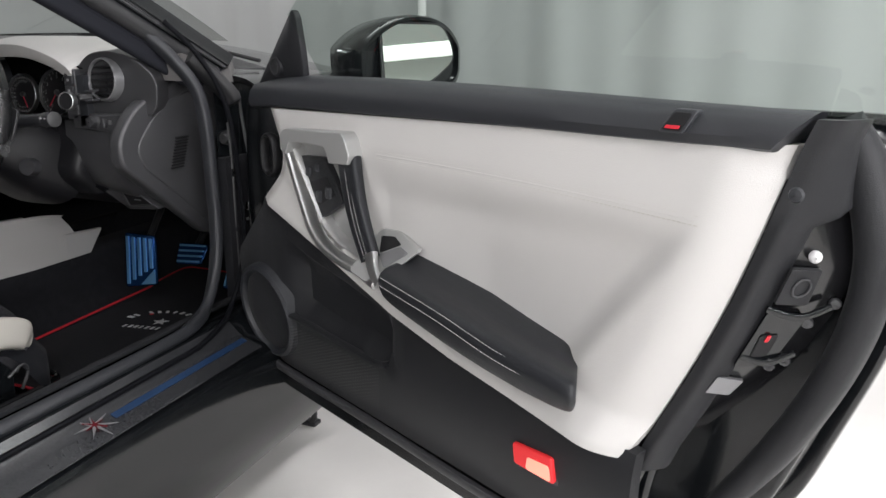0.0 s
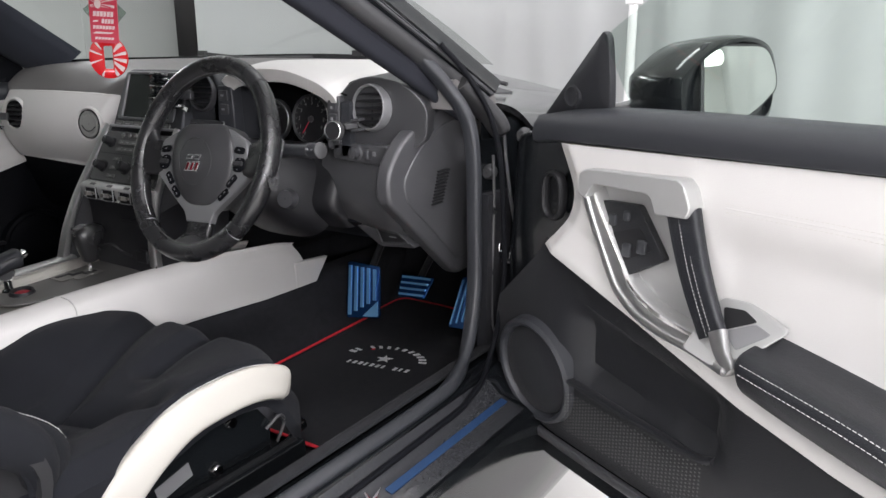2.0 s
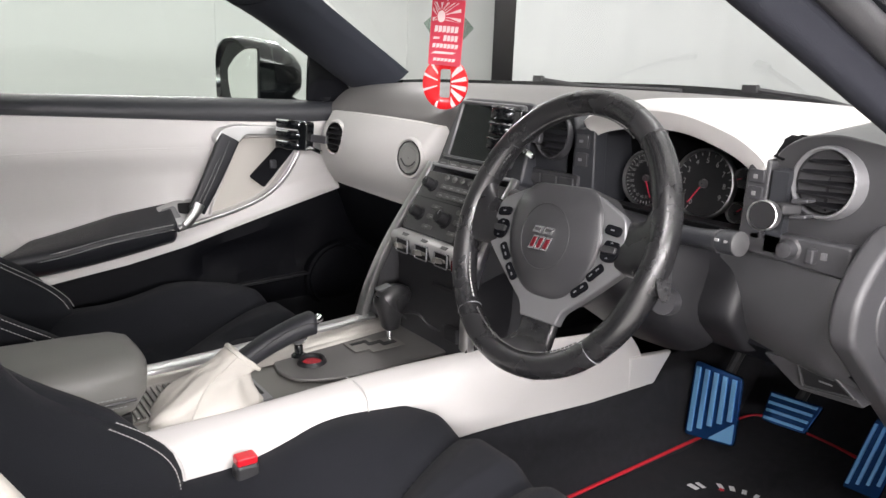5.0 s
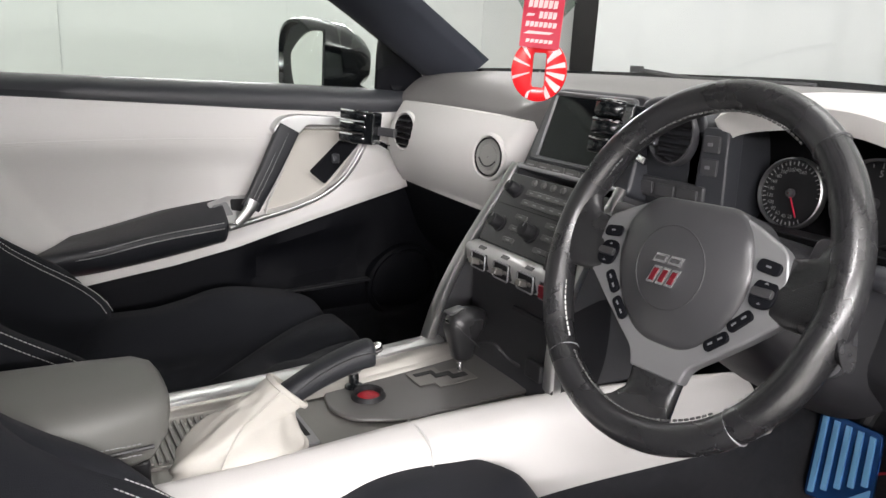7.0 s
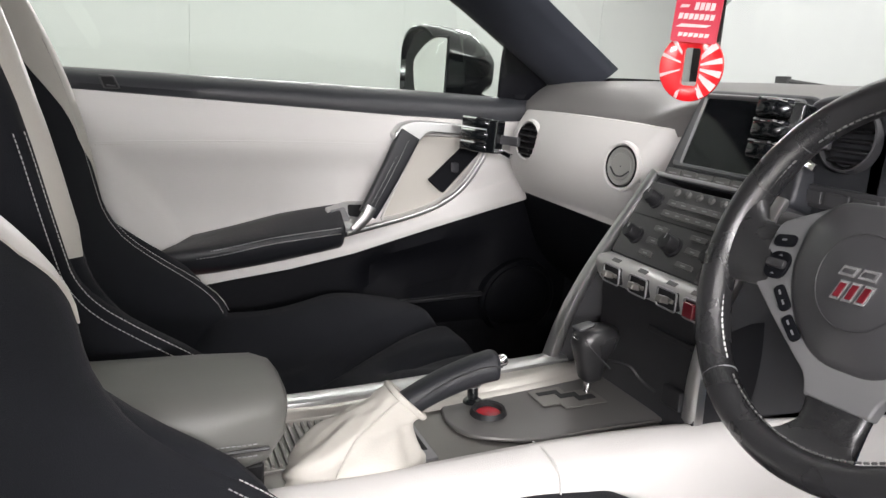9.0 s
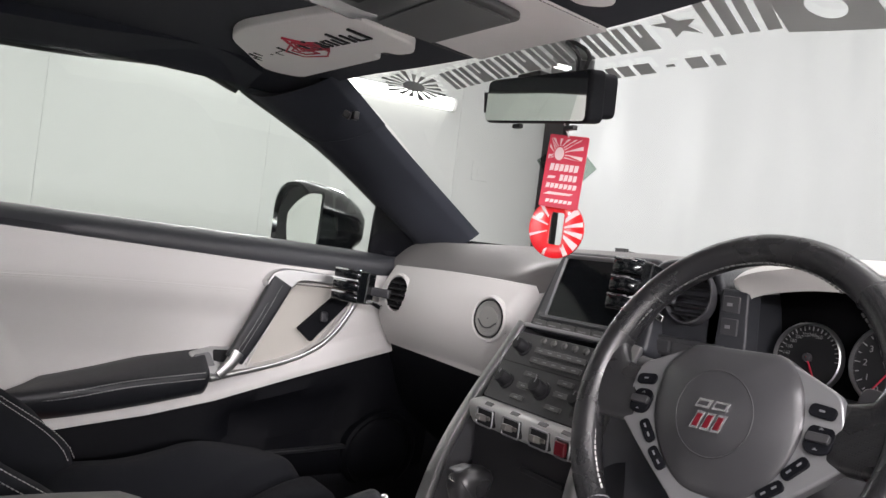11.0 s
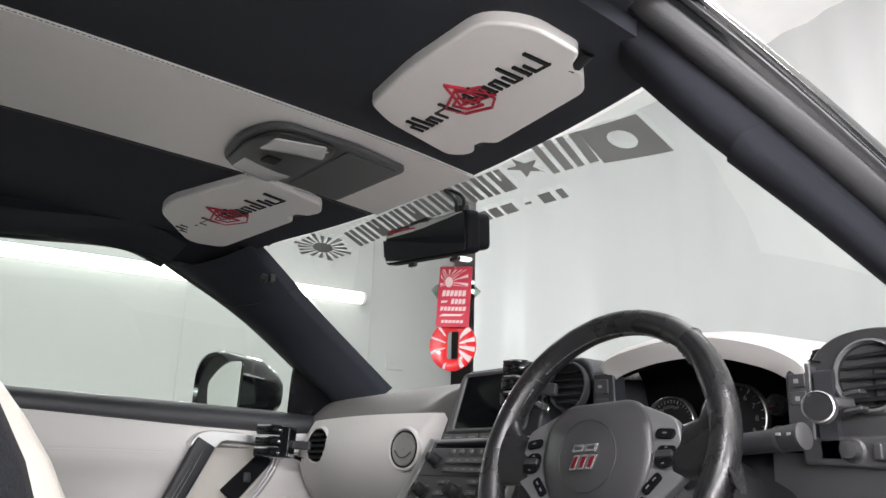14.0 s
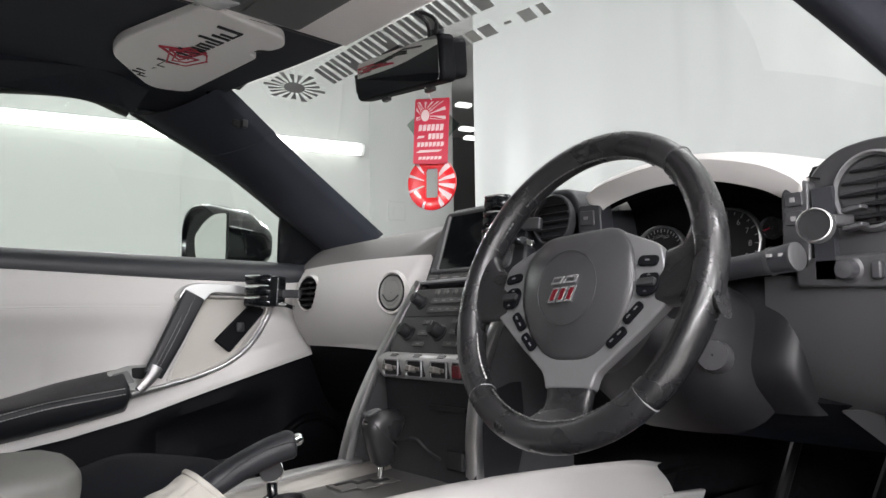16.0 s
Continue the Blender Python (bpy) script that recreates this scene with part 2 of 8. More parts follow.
def part(name, bm, material, parent, label="", smooth=True, bevel=0.0, fix=True):
    """Links a bmesh, built in world metres, as one mesh object under a thing or a part."""
    if fix:
        bmesh.ops.recalc_face_normals(bm, faces=bm.faces)
    me = bpy.data.meshes.new(name)
    los = [min(v.co[k] for v in bm.verts) for k in range(3)]
    his = [max(v.co[k] for v in bm.verts) for k in range(3)]
    c = V([(a + b) / 2 for a, b in zip(los, his)])
    for v in bm.verts:
        v.co -= c
    for f in bm.faces:
        f.smooth = smooth
    bm.to_mesh(me)
    bm.free()
    me.materials.append(material)
    ob = new(name, me)
    if parent is not None:
        ob.parent = parent
        ob.location = c - PLACE[parent]
    else:
        ob.location = c
    PLACE[ob] = c
    if bevel > 0:
        mod = ob.modifiers.new("edge", "BEVEL")
        mod.width, mod.segments, mod.limit_method, mod.angle_limit = bevel, 3, "ANGLE", radians(35)
        mod.harden_normals = True
    elif smooth:
        sharp = radians(42)
        bmt = bmesh.new()
        bmt.from_mesh(me)
        for e in bmt.edges:
            if len(e.link_faces) == 2 and e.calc_face_angle(0) > sharp:
                e.smooth = False
        bmt.to_mesh(me)
        bmt.free()
    if label:
        tagged(ob, label)
    return ob


def cr(pts, n=6, closed=False):
    """A smooth line (Catmull-Rom) through the points."""
    p = [V(q) for q in pts]
    k = len(p)
    out = []
    for i in range(k if closed else k - 1):
        p1, p2 = p[i], p[(i + 1) % k]
        p0 = p[i - 1] if (i or closed) else p1 * 2 - p2
        p3 = p[(i + 2) % k] if (closed or i + 2 < k) else p2 * 2 - p1
        for j in range(n):
            t = j / n
            out.append(0.5 * ((2 * p1) + (p2 - p0) * t + (2 * p0 - 5 * p1 + 4 * p2 - p3) * t * t + (3 * p1 - p0 - 3 * p2 + p3) * t ** 3))
    if not closed:
        out.append(p[-1])
    return out


def skin(rows, wrap=False, ends=False):
    """Quads over rows of equally many points; wrap closes each row, ends caps the first and last."""
    bm = bmesh.new()
    vs = [[bm.verts.new(p) for p in row] for row in rows]
    n = len(rows[0])
    for a, b in zip(vs, vs[1:]):
        for j in range(n if wrap else n - 1):
            k = (j + 1) % n
            bm.faces.new((a[j], a[k], b[k], b[j]))
    if ends:
        bm.faces.new(vs[0])
        bm.faces.new(vs[-1][::-1])
    return bm


def net(ctrl, nu=5, nv=5):
    """Rows of a smooth surface through a small net of control points."""
    rows = [cr(r, nv) for r in ctrl]
    cols = [cr([r[j] for r in rows], nu) for j in range(len(rows[0]))]
    return [[c[i] for c in cols] for i in range(len(cols[0]))]


def shell(rows, off):
    """A closed skin of some thickness: the rows and the same rows moved by the vector off."""
    off = V(off)
    bm = bmesh.new()
    a = [[bm.verts.new(p) for p in r] for r in rows]
    b = [[bm.verts.new(p + off) for p in r] for r in rows]
    m, n = len(rows), len(rows[0])
    for i in range(m - 1):
        for j in range(n - 1):
            bm.faces.new((a[i][j], a[i][j + 1], a[i + 1][j + 1], a[i + 1][j]))
            bm.faces.new((b[i][j], b[i + 1][j], b[i + 1][j + 1], b[i][j + 1]))
    for i in range(m - 1):
        bm.faces.new((a[i][0], a[i + 1][0], b[i + 1][0], b[i][0]))
        bm.faces.new((a[i][-1], b[i][-1], b[i + 1][-1], a[i + 1][-1]))
    for j in range(n - 1):
        bm.faces.new((a[0][j], b[0][j], b[0][j + 1], a[0][j + 1]))
        bm.faces.new((a[-1][j], a[-1][j + 1], b[-1][j + 1], b[-1][j]))
    return bm


def sweep(path, sec, up=(0, 0, 1), size=None, ends=True, spin=None):
    """A closed 2D section along a line. Section x lies across (way x up), y along up."""
    path = [V(p) for p in path]
    rows = []
    for i, p in enumerate(path):
        way = (path[min(i + 1, len(path) - 1)] - path[max(i - 1, 0)]).normalized()
        x = way.cross(V(up)).normalized()
        y = x.cross(way)
        s = size[i] if size else 1.0
        sx, sy = s if isinstance(s, tuple) else (s, s)
        rows.append([p + x * (a * sx) + y * (b * sy) for a, b in sec])
    return skin(rows, True, ends)


def ring_sec(a, b=None, n=12, p=2.0):
    """A closed section: a circle, or a rounded box as p grows."""
    b = a if b is None else b
    out = []
    for i in range(n):
        t = 2 * math.pi * i / n
        c, s = math.cos(t), math.sin(t)
        out.append((a * math.copysign(abs(c) ** (2 / p), c), b * math.copysign(abs(s) ** (2 / p), s)))
    return out


def tube(path, r, n=8, up=(0, 0, 1), ends=True):
    return sweep(path, ring_sec(r, n=n), up, None, ends)


def loop(path, sec, up):
    """A closed sweep round a closed line, with the fixed direction up."""
    path = [V(p) for p in path]
    k = len(path)
    rows = []
    for i, p in enumerate(path):
        way = (path[(i + 1) % k] - path[i - 1]).normalized()
        x = way.cross(V(up)).normalized()
        y = x.cross(way)
        rows.append([p + x * a + y * b for a, b in sec])
    rows.append(rows[0])
    bm = skin(rows, True)
    bmesh.ops.remove_doubles(bm, verts=bm.verts, dist=1e-6)
    return bm


def rounded(poly, r, seg=4):
    """A 2D outline with its corners rounded by r (a number, or one per corner)."""
    out = []
    k = len(poly)
    for i in range(k):
        p, a, b = V(poly[i]).to_2d(), V(poly[i - 1]).to_2d(), V(poly[(i + 1) % k]).to_2d()
        ri = r[i] if isinstance(r, (list, tuple)) else r
        ua, ub = (a - p), (b - p)
        la, lb = ua.length, ub.length
        ri = min(ri, la * 0.45, lb * 0.45)
        s, e = p + ua / la * ri, p + ub / lb * ri
        for j in range(seg + 1):
            t = j / seg
            out.append((1 - t) ** 2 * s + 2 * t * (1 - t) * p + t * t * e)
    return [(q[0], q[1]) for q in out]


def plate(outline, place, thick, dome=0.0):
    """A flat piece: place(a, b, c) gives the world point of the outline's a, b at height c. The face stands at c = thick."""
    bm = bmesh.new()
    lo = [bm.verts.new(place(a, b, 0.0)) for a, b in outline]
    hi = [bm.verts.new(place(a, b, thick)) for a, b in outline]
    n = len(outline)
    for j in range(n):
        k = (j + 1) % n
        bm.faces.new((lo[j], lo[k], hi[k], hi[j]))
    bm.faces.new(lo[::-1])
    if dome:
        cx, cy = sum(a for a, _ in outline) / n, sum(b for _, b in outline) / n
        last = hi
        for s, hgt in ((0.8, 0.45), (0.55, 0.78), (0.25, 0.96)):
            nxt = [bm.verts.new(place(cx + (a - cx) * s, cy + (b - cy) * s, thick + dome * hgt)) for a, b in outline]
            for j in range(n):
                k = (j + 1) % n
                bm.faces.new((last[j], last[k], nxt[k], nxt[j]))
            last = nxt
        bm.faces.new(last)
    else:
        bm.faces.new(hi)
    return bm


def box(centre, size, m=None, at=None):
    """A box, in world axes or in those of the 3x3 or 4x4 matrix m."""
    c, h = V(centre), V(size) / 2
    m = (m or Matrix.Identity(3)).to_3x3()
    bm = bmesh.new()
    bmesh.ops.create_cube(bm, size=1.0)
    for v in bm.verts:
        v.co = c + m @ V((v.co.x * 2 * h.x, v.co.y * 2 * h.y, v.co.z * 2 * h.z))
    return bm


def lathe(profile, m, n=32, caps=True):
    """A turned piece: profile of (radius, height) about the z axis of the matrix m."""
    rows = []
    for r, z in profile:
        rows.append([m @ V((r * math.cos(2 * math.pi * i / n), r * math.sin(2 * math.pi * i / n), z)) for i in range(n)])
    return skin(rows, True, caps)


def axes(origin, z, x_hint=(1, 0, 0)):
    """A 4x4 matrix at origin whose z axis points along z, and x axis near x_hint."""
    z = V(z).normalized()
    x = V(x_hint)
    x = (x - z * x.dot(z)).normalized()
    y = z.cross(x)
    m = Matrix((x, y, z)).transposed().to_4x4()
    m.translation = V(origin)
    return m


def on(m):
    """place() for plate(): a, b along the x and y axes of m, c along its z axis."""
    return lambda a, b, c: m @ V((a, b, c))


def join(*bms):
    """Several bmeshes in one (for a part that is one piece by nature)."""
    out = bmesh.new()
    for b in bms:
        me = bpy.data.meshes.new("tmp")
        b.to_mesh(me)
        b.free()
        out.from_mesh(me)
        bpy.data.meshes.remove(me)
    return out


def stitches(path, step, length, r, up=(0, 0, 1)):
    """A row of short thread stitches along a line."""
    pts = [V(p) for p in path]
    bms, acc = [], 0.0
    bm = bmesh.new()
    for a, b in zip(pts, pts[1:]):
        d = (b - a).length
        if d < 1e-6:
            continue
        way = (b - a) / d
        x = way.cross(V(up)).normalized() * r
        y = x.cross(way).normalized() * r
        while acc < d:
            s, e = a + way * acc, a + way * (acc + length)
            q = [[bm.verts.new(p + o) for o in (x, y, -x, -y)] for p in (s, e)]
            for j in range(4):
                k = (j + 1) % 4
                bm.faces.new((q[0][j], q[0][k], q[1][k], q[1][j]))
            bm.faces.new(q[0][::-1])
            bm.faces.new(q[1])
            acc += step
        acc -= d
    return bm


def disc_pts(r, n=24, a0=0.0, ry=None):
    ry = r if ry is None else ry
    return [(r * math.cos(a0 + 2 * math.pi * i / n), ry * math.sin(a0 + 2 * math.pi * i / n)) for i in range(n)]


def star_pts(r, r2=None, n=5, a0=math.pi / 2):
    r2 = r * 0.4 if r2 is None else r2
    return [((r if i % 2 == 0 else r2) * math.cos(a0 + math.pi * i / n), (r if i % 2 == 0 else r2) * math.sin(a0 + math.pi * i / n)) for i in range(2 * n)]

# ---------------------------------------------------------------- the studio room
ROOM = Matrix.Rotation(radians(YAW), 4, "Z")


def room(a, b, z):
    """Room axes: a to the right along the front wall, b towards the front wall."""
    return ROOM @ V((a, b, z))


def room_box(a0, a1, b0, b1, z0, z1):
    return box(room((a0 + a1) / 2, (b0 + b1) / 2, (z0 + z1) / 2), (a1 - a0, b1 - b0, z1 - z0), ROOM)


tagged(part("floor", room_box(-7.2, 4.6, -4.9, 4.6, -0.1, 0.0), M_FLOOR, None, smooth=False), "pale painted concrete floor with faint stains", "floor", kind="structure")
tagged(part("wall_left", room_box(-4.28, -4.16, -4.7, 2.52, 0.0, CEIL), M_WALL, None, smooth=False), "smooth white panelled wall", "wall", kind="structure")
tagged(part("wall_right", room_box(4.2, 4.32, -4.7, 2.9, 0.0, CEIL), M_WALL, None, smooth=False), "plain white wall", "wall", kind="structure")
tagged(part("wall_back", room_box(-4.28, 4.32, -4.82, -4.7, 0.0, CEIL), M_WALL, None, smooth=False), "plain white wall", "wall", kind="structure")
tagged(part("ceiling", room_box(-7.2, 4.6, -4.9, 4.6, CEIL, CEIL + 0.1), M_CEIL, None, smooth=False), "plain white ceiling board", "ceiling", kind="structure")
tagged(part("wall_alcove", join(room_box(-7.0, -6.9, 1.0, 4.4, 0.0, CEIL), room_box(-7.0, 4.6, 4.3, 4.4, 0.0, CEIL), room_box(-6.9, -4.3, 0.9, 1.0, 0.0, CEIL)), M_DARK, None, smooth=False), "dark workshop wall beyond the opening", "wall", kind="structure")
for sb in (-3.6, -2.2, -0.85, 0.49, 1.83):
    tagged(part("trim", room_box(-4.16, -4.152, sb - 0.012, sb + 0.012, 0.0, CEIL), M_WALL, None, smooth=False), "narrow white joint strip on the wall", "trim", kind="structure")

# the front wall is a hanging white sheet with soft upright folds
rows = []
for zz in (0.0, 1.0, 2.0, CEIL):
    row = []
    for i in range(241):
        a = -3.45 + 7.71 * i / 240
        f = 0.014 * math.sin(a * 9.0 + 2.3 * math.sin(a * 2.1)) + 0.010 * math.sin(a * 23.0 + 3.0 * math.sin(a * 1.3 + 0.4 * zz)) + 0.022 * noise.noise(V((a * 3, zz * 0.4, 0)))
        row.append(room(a, 2.74 + f - 0.41 * (max(0.0, -1.6 - a) / 1.85) ** 1.6, zz))
    rows.append(row)
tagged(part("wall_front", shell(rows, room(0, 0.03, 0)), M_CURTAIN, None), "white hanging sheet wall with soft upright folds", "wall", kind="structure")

pipe = thing("wall_pipe", "white upright pipe clipped to the sheet wall", "pipe", room(-0.28, 2.68, 0.0))
part("pipe_run", sweep([room(-0.28, 2.68, 0.0), room(-0.28, 2.68, CEIL)], ring_sec(0.02, n=14), (0, 1, 0)), M_CEIL, pipe)
for pz in (0.55, 1.18, 1.8, 2.4):
    part("pipe_clip", room_box(-0.308, -0.252, 2.652, 2.715, pz - 0.012, pz + 0.012), M_CEIL, pipe, bevel=0.006)

# tube lamps: two on the white wall; those under the ceiling are added, unseen
for b0 in (-0.68, 0.53):
    fit = thing("wall_tube_lamp", "lit white fluorescent tube on the white wall", "lamp", room(-4.15, b0 + 0.6, 2.0), "wall tubes")
    part("lamp_body", room_box(-4.158, -4.128, b0 + 0.005, b0 + 1.195, 2.02, 2.05), M_CEIL, fit, bevel=0.004)
    part("tube", sweep([room(-4.1, b0 + 0.01, 2.0), room(-4.1, b0 + 1.2, 2.0)], ring_sec(0.045, n=16)), M_TUBE, fit)
    for e in (b0 + 0.012, b0 + 1.195):
        part("end_cap", sweep([room(-4.1, e - 0.012, 2.0), room(-4.1, e + 0.012, 2.0)], ring_sec(0.047, n=16)), M_CEIL, fit)
for wa, wb, along in ((4.15, -3.15, False), (4.15, -1.85, False), (4.15, -0.55, False), (4.15, 0.75, False), (4.15, 2.05, False), (2.0, -4.65, True), (3.2, -4.65, True)):
    fit = thing("wall_tube_lamp", "lit white fluorescent tube on the white wall", "lamp", room(wa, wb, 1.6), "wall tubes")
    half = V((0.59, 0, 0)) if along else V((0, 0.64, 0))
    inw = V((0, 0.045, 0)) if along else V((-0.045, 0, 0))
    ends_ = [room(*(V((wa, wb, 1.6)) + inw * 0.4 + half * k)) for k in (-1, 1)]
    part("lamp_body", sweep(ends_, ring_sec(0.02, 0.018, 8, 4)), M_CEIL, fit)
    part("tube", sweep([p + ROOM.to_3x3() @ inw for p in ends_], ring_sec(0.045, n=14)), M_TUBE, fit)
for tx, ty, _ in ADDED_TUBES:
    m = Matrix.Translation((tx, ty, CEIL)) @ ROOM
    fit = thing("added_ceiling_tube", "added ceiling tube lamp, long, white and lit, out of view", "lamp", (tx, ty, CEIL), "ceiling tubes")
    part("lamp_body", box(m @ V((0, 0, -0.03)), (0.18, 1.52, 0.06), ROOM), M_CEIL, fit, bevel=0.006)
    for off in (-0.05, 0.05):
        part("tube", sweep([m @ V((off, -0.74, -0.085)), m @ V((off, 0.74, -0.085))], ring_sec(0.018, n=12)), M_TUBE, fit)
sock = thing("wall_socket", "white square wall socket plate", "socket", room(-4.16, 2.03, 1.57), kind="")
part("plate", room_box(-4.16, -4.15, 1.96, 2.10, 1.50, 1.64), M_WALL, sock, bevel=0.004)
part("insert", room_box(-4.151, -4.145, 2.0, 2.06, 1.54, 1.60), M_WALL, sock, bevel=0.002)
for b, z in ((3.04, 2.72), (3.07, 2.50), (3.12, 2.42)):
    lampx = thing("small_workshop_lamp", "small lit lamp in the dark workshop", "lamp", room(-4.9, b, z), "workshop lamps")
    part("shade", sweep([room(-4.9, b, z), room(-4.9, b, z + 0.05)], ring_sec(0.06, n=12)), M_DARK, lampx)
    part("bulb", room_box(-4.94, -4.86, b - 0.07, b + 0.07, z - 0.03, z - 0.002), M_TUBE, lampx, bevel=0.01)

# ---------------------------------------------------------------- the car's body
car = thing("car_body", "gloss black coupe body with the driver's door open", "car", (0, 0, 0))


def lerp(a, b, t):
    return V(a) * (1 - t) + V(b) * t


# floor pan, front bulkhead and rear shelf in black carpet
flo = [[(x, -1.0, 0.225), (x, 0.2, 0.222), (x, 0.80, 0.225), (x, 0.96, 0.262), (x, 1.08, 0.42), (x, 1.12, 0.75)] for x in (-0.74, -0.4, -0.1, 0.1, 0.4, 0.74)]
part("floor_pan", shell(net(flo, 3, 5), (0, 0.01, -0.03)), M_CARPET, car, "black carpeted floor and footwell")
part("rear_bulkhead", shell(net([[(x, -0.86, 0.2), (x, -0.9, 0.55), (x, -0.96, 0.8), (x, -1.02, 0.93)] for x in (-0.75, 0.0, 0.75)], 4, 4), (0, -0.04, 0)), M_GREYCARPET, car, "grey flecked carpet behind the seats")
for s in (-1, 1):
    part("kick_panel", shell(net([[(s * 0.735, y, z) for z in (0.2, 0.45, 0.72)] for y in (0.50, 0.7, 1.1)], 3, 3), (s * 0.02, 0, 0)), M_CARPET, car)
    prof = [(0.69, 0.2), (0.70, 0.36), (0.735, 0.405), (0.775, 0.415), (0.815, 0.408), (0.838, 0.382), (0.893, 0.364), (0.905, 0.35), (0.912, 0.25), (0.88, 0.13), (0.7, 0.13)]
    prof = [(p[0], p[1]) for p in cr([(a, b, 0) for a, b in prof], 2, True)]
    part("sill", skin([[V((s * a, y, b)) for a, b in prof] for y in (-1.3, -0.6, 0.0, 0.45, 0.66)], True, True), M_PAINT, car)
    part("sill_carpet", shell(net([[(s * a, y, b + 0.004) for a, b in ((0.66, 0.21), (0.695, 0.36), (0.735, 0.41), (0.765, 0.418))] for y in (-1.0, -0.3, 0.36, 0.6)], 3, 3), (0, 0, 0.006)), M_CARPET, car)
    part("sill_seal", sweep(cr([(s * 0.79, -1.2, 0.420), (s * 0.79, -0.3, 0.420), (s * 0.793, 0.2, 0.420), (s * 0.79, 0.33, 0.43), (s * 0.772, 0.40, 0.462), (s * 0.755, 0.452, 0.55), (s * 0.748, 0.462, 0.68), (s * 0.747, 0.458, 0.79), (s * 0.738, 0.450, 0.86), (s * 0.712, 0.425, 0.915), (s * 0.684, 0.385, 0.966)][:11 if s > 0 else 8], 6), ring_sec(0.018, 0.010, 16, 3.2), (s * 0.2, 1, 0.3), [(0.62, 1.0)] * 14 + [(0.62 + 0.14 * min(1, i / 8), 1.0) for i in range(47)]), M_DOORTOP, car, "black rubber door seal")
    part("seal_lip", tube(cr([(s * 0.83, -1.2, 0.402), (s * 0.83, 0.1, 0.402), (s * 0.825, 0.33, 0.41), (s * 0.805, 0.43, 0.45), (s * 0.797, 0.487, 0.55), (s * 0.79, 0.495, 0.68), (s * 0.785, 0.488, 0.79), (s * 0.768, 0.475, 0.87), (s * 0.738, 0.45, 0.935), (s * 0.71, 0.41, 0.985)][:10 if s > 0 else 7], 6), 0.005, 8, (s * 0.2, 1, 0.3)), M_TRIM, car)
    part("sill_plate", shell(net([[(s * a, y, b + 0.003) for a, b in ((0.813, 0.4085), (0.828, 0.394), (0.845, 0.381), (0.888, 0.368))] for y in (-0.7, 0.0, 0.40)], 4, 3), (0, 0, 0.002)), M_CARBON, car, "carbon weave sill plate with a blue stripe")
    part("hinge_pillar", shell(net([[(s * x, y, 0.15 + (tz - 0.15) * k) for k in (0.0, 0.34, 0.68, 1.0)] for x, y, tz in ((0.735, 0.505, 0.85), (0.76, 0.6, 0.84 if s > 0 else 0.89), (0.85, 0.66, 0.70 if s > 0 else 0.89), (0.92, 0.69, 0.42 if s > 0 else 0.89))], 3, 4), (0, 0.03, 0)), M_PAINT, car)
# blue stripe and the small star-shaped badge on the driver's sill plate
part("stripe", shell(net([[(0.849 + d, y, 0.3855 - d * 0.3) for d in (0.0, 0.012)] for y in (0.055, 0.22, 0.39)], 4, 2), (0, 0, 0.0015)), M_STRIPE, car)
badge_m = axes((0.853, 0.02, 0.3855), (0.28, 0, 1), (0, 1, 0))
part("badge", plate(star_pts(0.034, 0.006, 7, 0.3), on(badge_m), 0.0015), M_SPOKE, car, "star-shaped bright and red sill badge", smooth=False)
part("badge_core", plate(star_pts(0.018, 0.003, 6, 0.1), on(badge_m), 0.0025), M_BADGERED, car, smooth=False)

# hinges and bolts of the open driver's door
for z in (0.70, 0.50):
    part("hinge", join(box((0.83, 0.60, z), (0.10, 0.05, 0.05)), box((0.88, 0.55, z), (0.05, 0.10, 0.035))), M_PAINT, car, bevel=0.006)
for x, y, z in ((0.741, 0.535, 0.758), (0.741, 0.535, 0.682), (0.803, 0.575, 0.748), (0.790, 0.575, 0.824), (0.80, 0.60, 0.58)):
    part("bolt", lathe([(0.001, 0.018), (0.009, 0.018), (0.013, 0.012), (0.015, 0.0), (0.001, 0.0)], axes((x, y - 0.005, z), (0.15, -1, 0)), 12, False), M_RUBBER, car)
part("check_strap", join(box((0.765, 0.555, 0.600), (0.052, 0.030, 0.016), Matrix.Rotation(radians(-20), 3, "Z")), box((0.792, 0.56, 0.594), (0.016, 0.04, 0.030)), box((0.752, 0.548, 0.612), (0.018, 0.02, 0.020))), M_CHROME, car, "metal door check arm", bevel=0.004)
part("check_bracket", box((0.775, 0.57, 0.582), (0.07, 0.03, 0.006)), M_SPOKE, car, bevel=0.002)
part("door_cable", tube(cr([(0.752, 0.52, 0.79), (0.756, 0.52, 0.71), (0.755, 0.52, 0.622), (0.753, 0.52, 0.562), (0.756, 0.52, 0.475), (0.765, 0.52, 0.44)], 6), 0.0030, 6), M_SATIN, car, "grey cable down the hinge pillar")
part("door_cable", tube(cr([(0.745, 0.57, 0.85), (0.752, 0.57, 0.78), (0.763, 0.57, 0.707), (0.781, 0.57, 0.613), (0.781, 0.57, 0.537), (0.77, 0.57, 0.48)], 6), 0.0034, 6), M_SATIN, car, "grey cable down the hinge pillar")
part("hinge_pin", tube([(0.772, 0.60, 0.700), (0.777, 0.60, 0.655)], 0.006, 10), M_SPOKE, car)
part("hinge_spring", tube([(0.748, 0.60, 0.665), (0.752, 0.60, 0.622)], 0.007, 10), M_SPOKE, car)
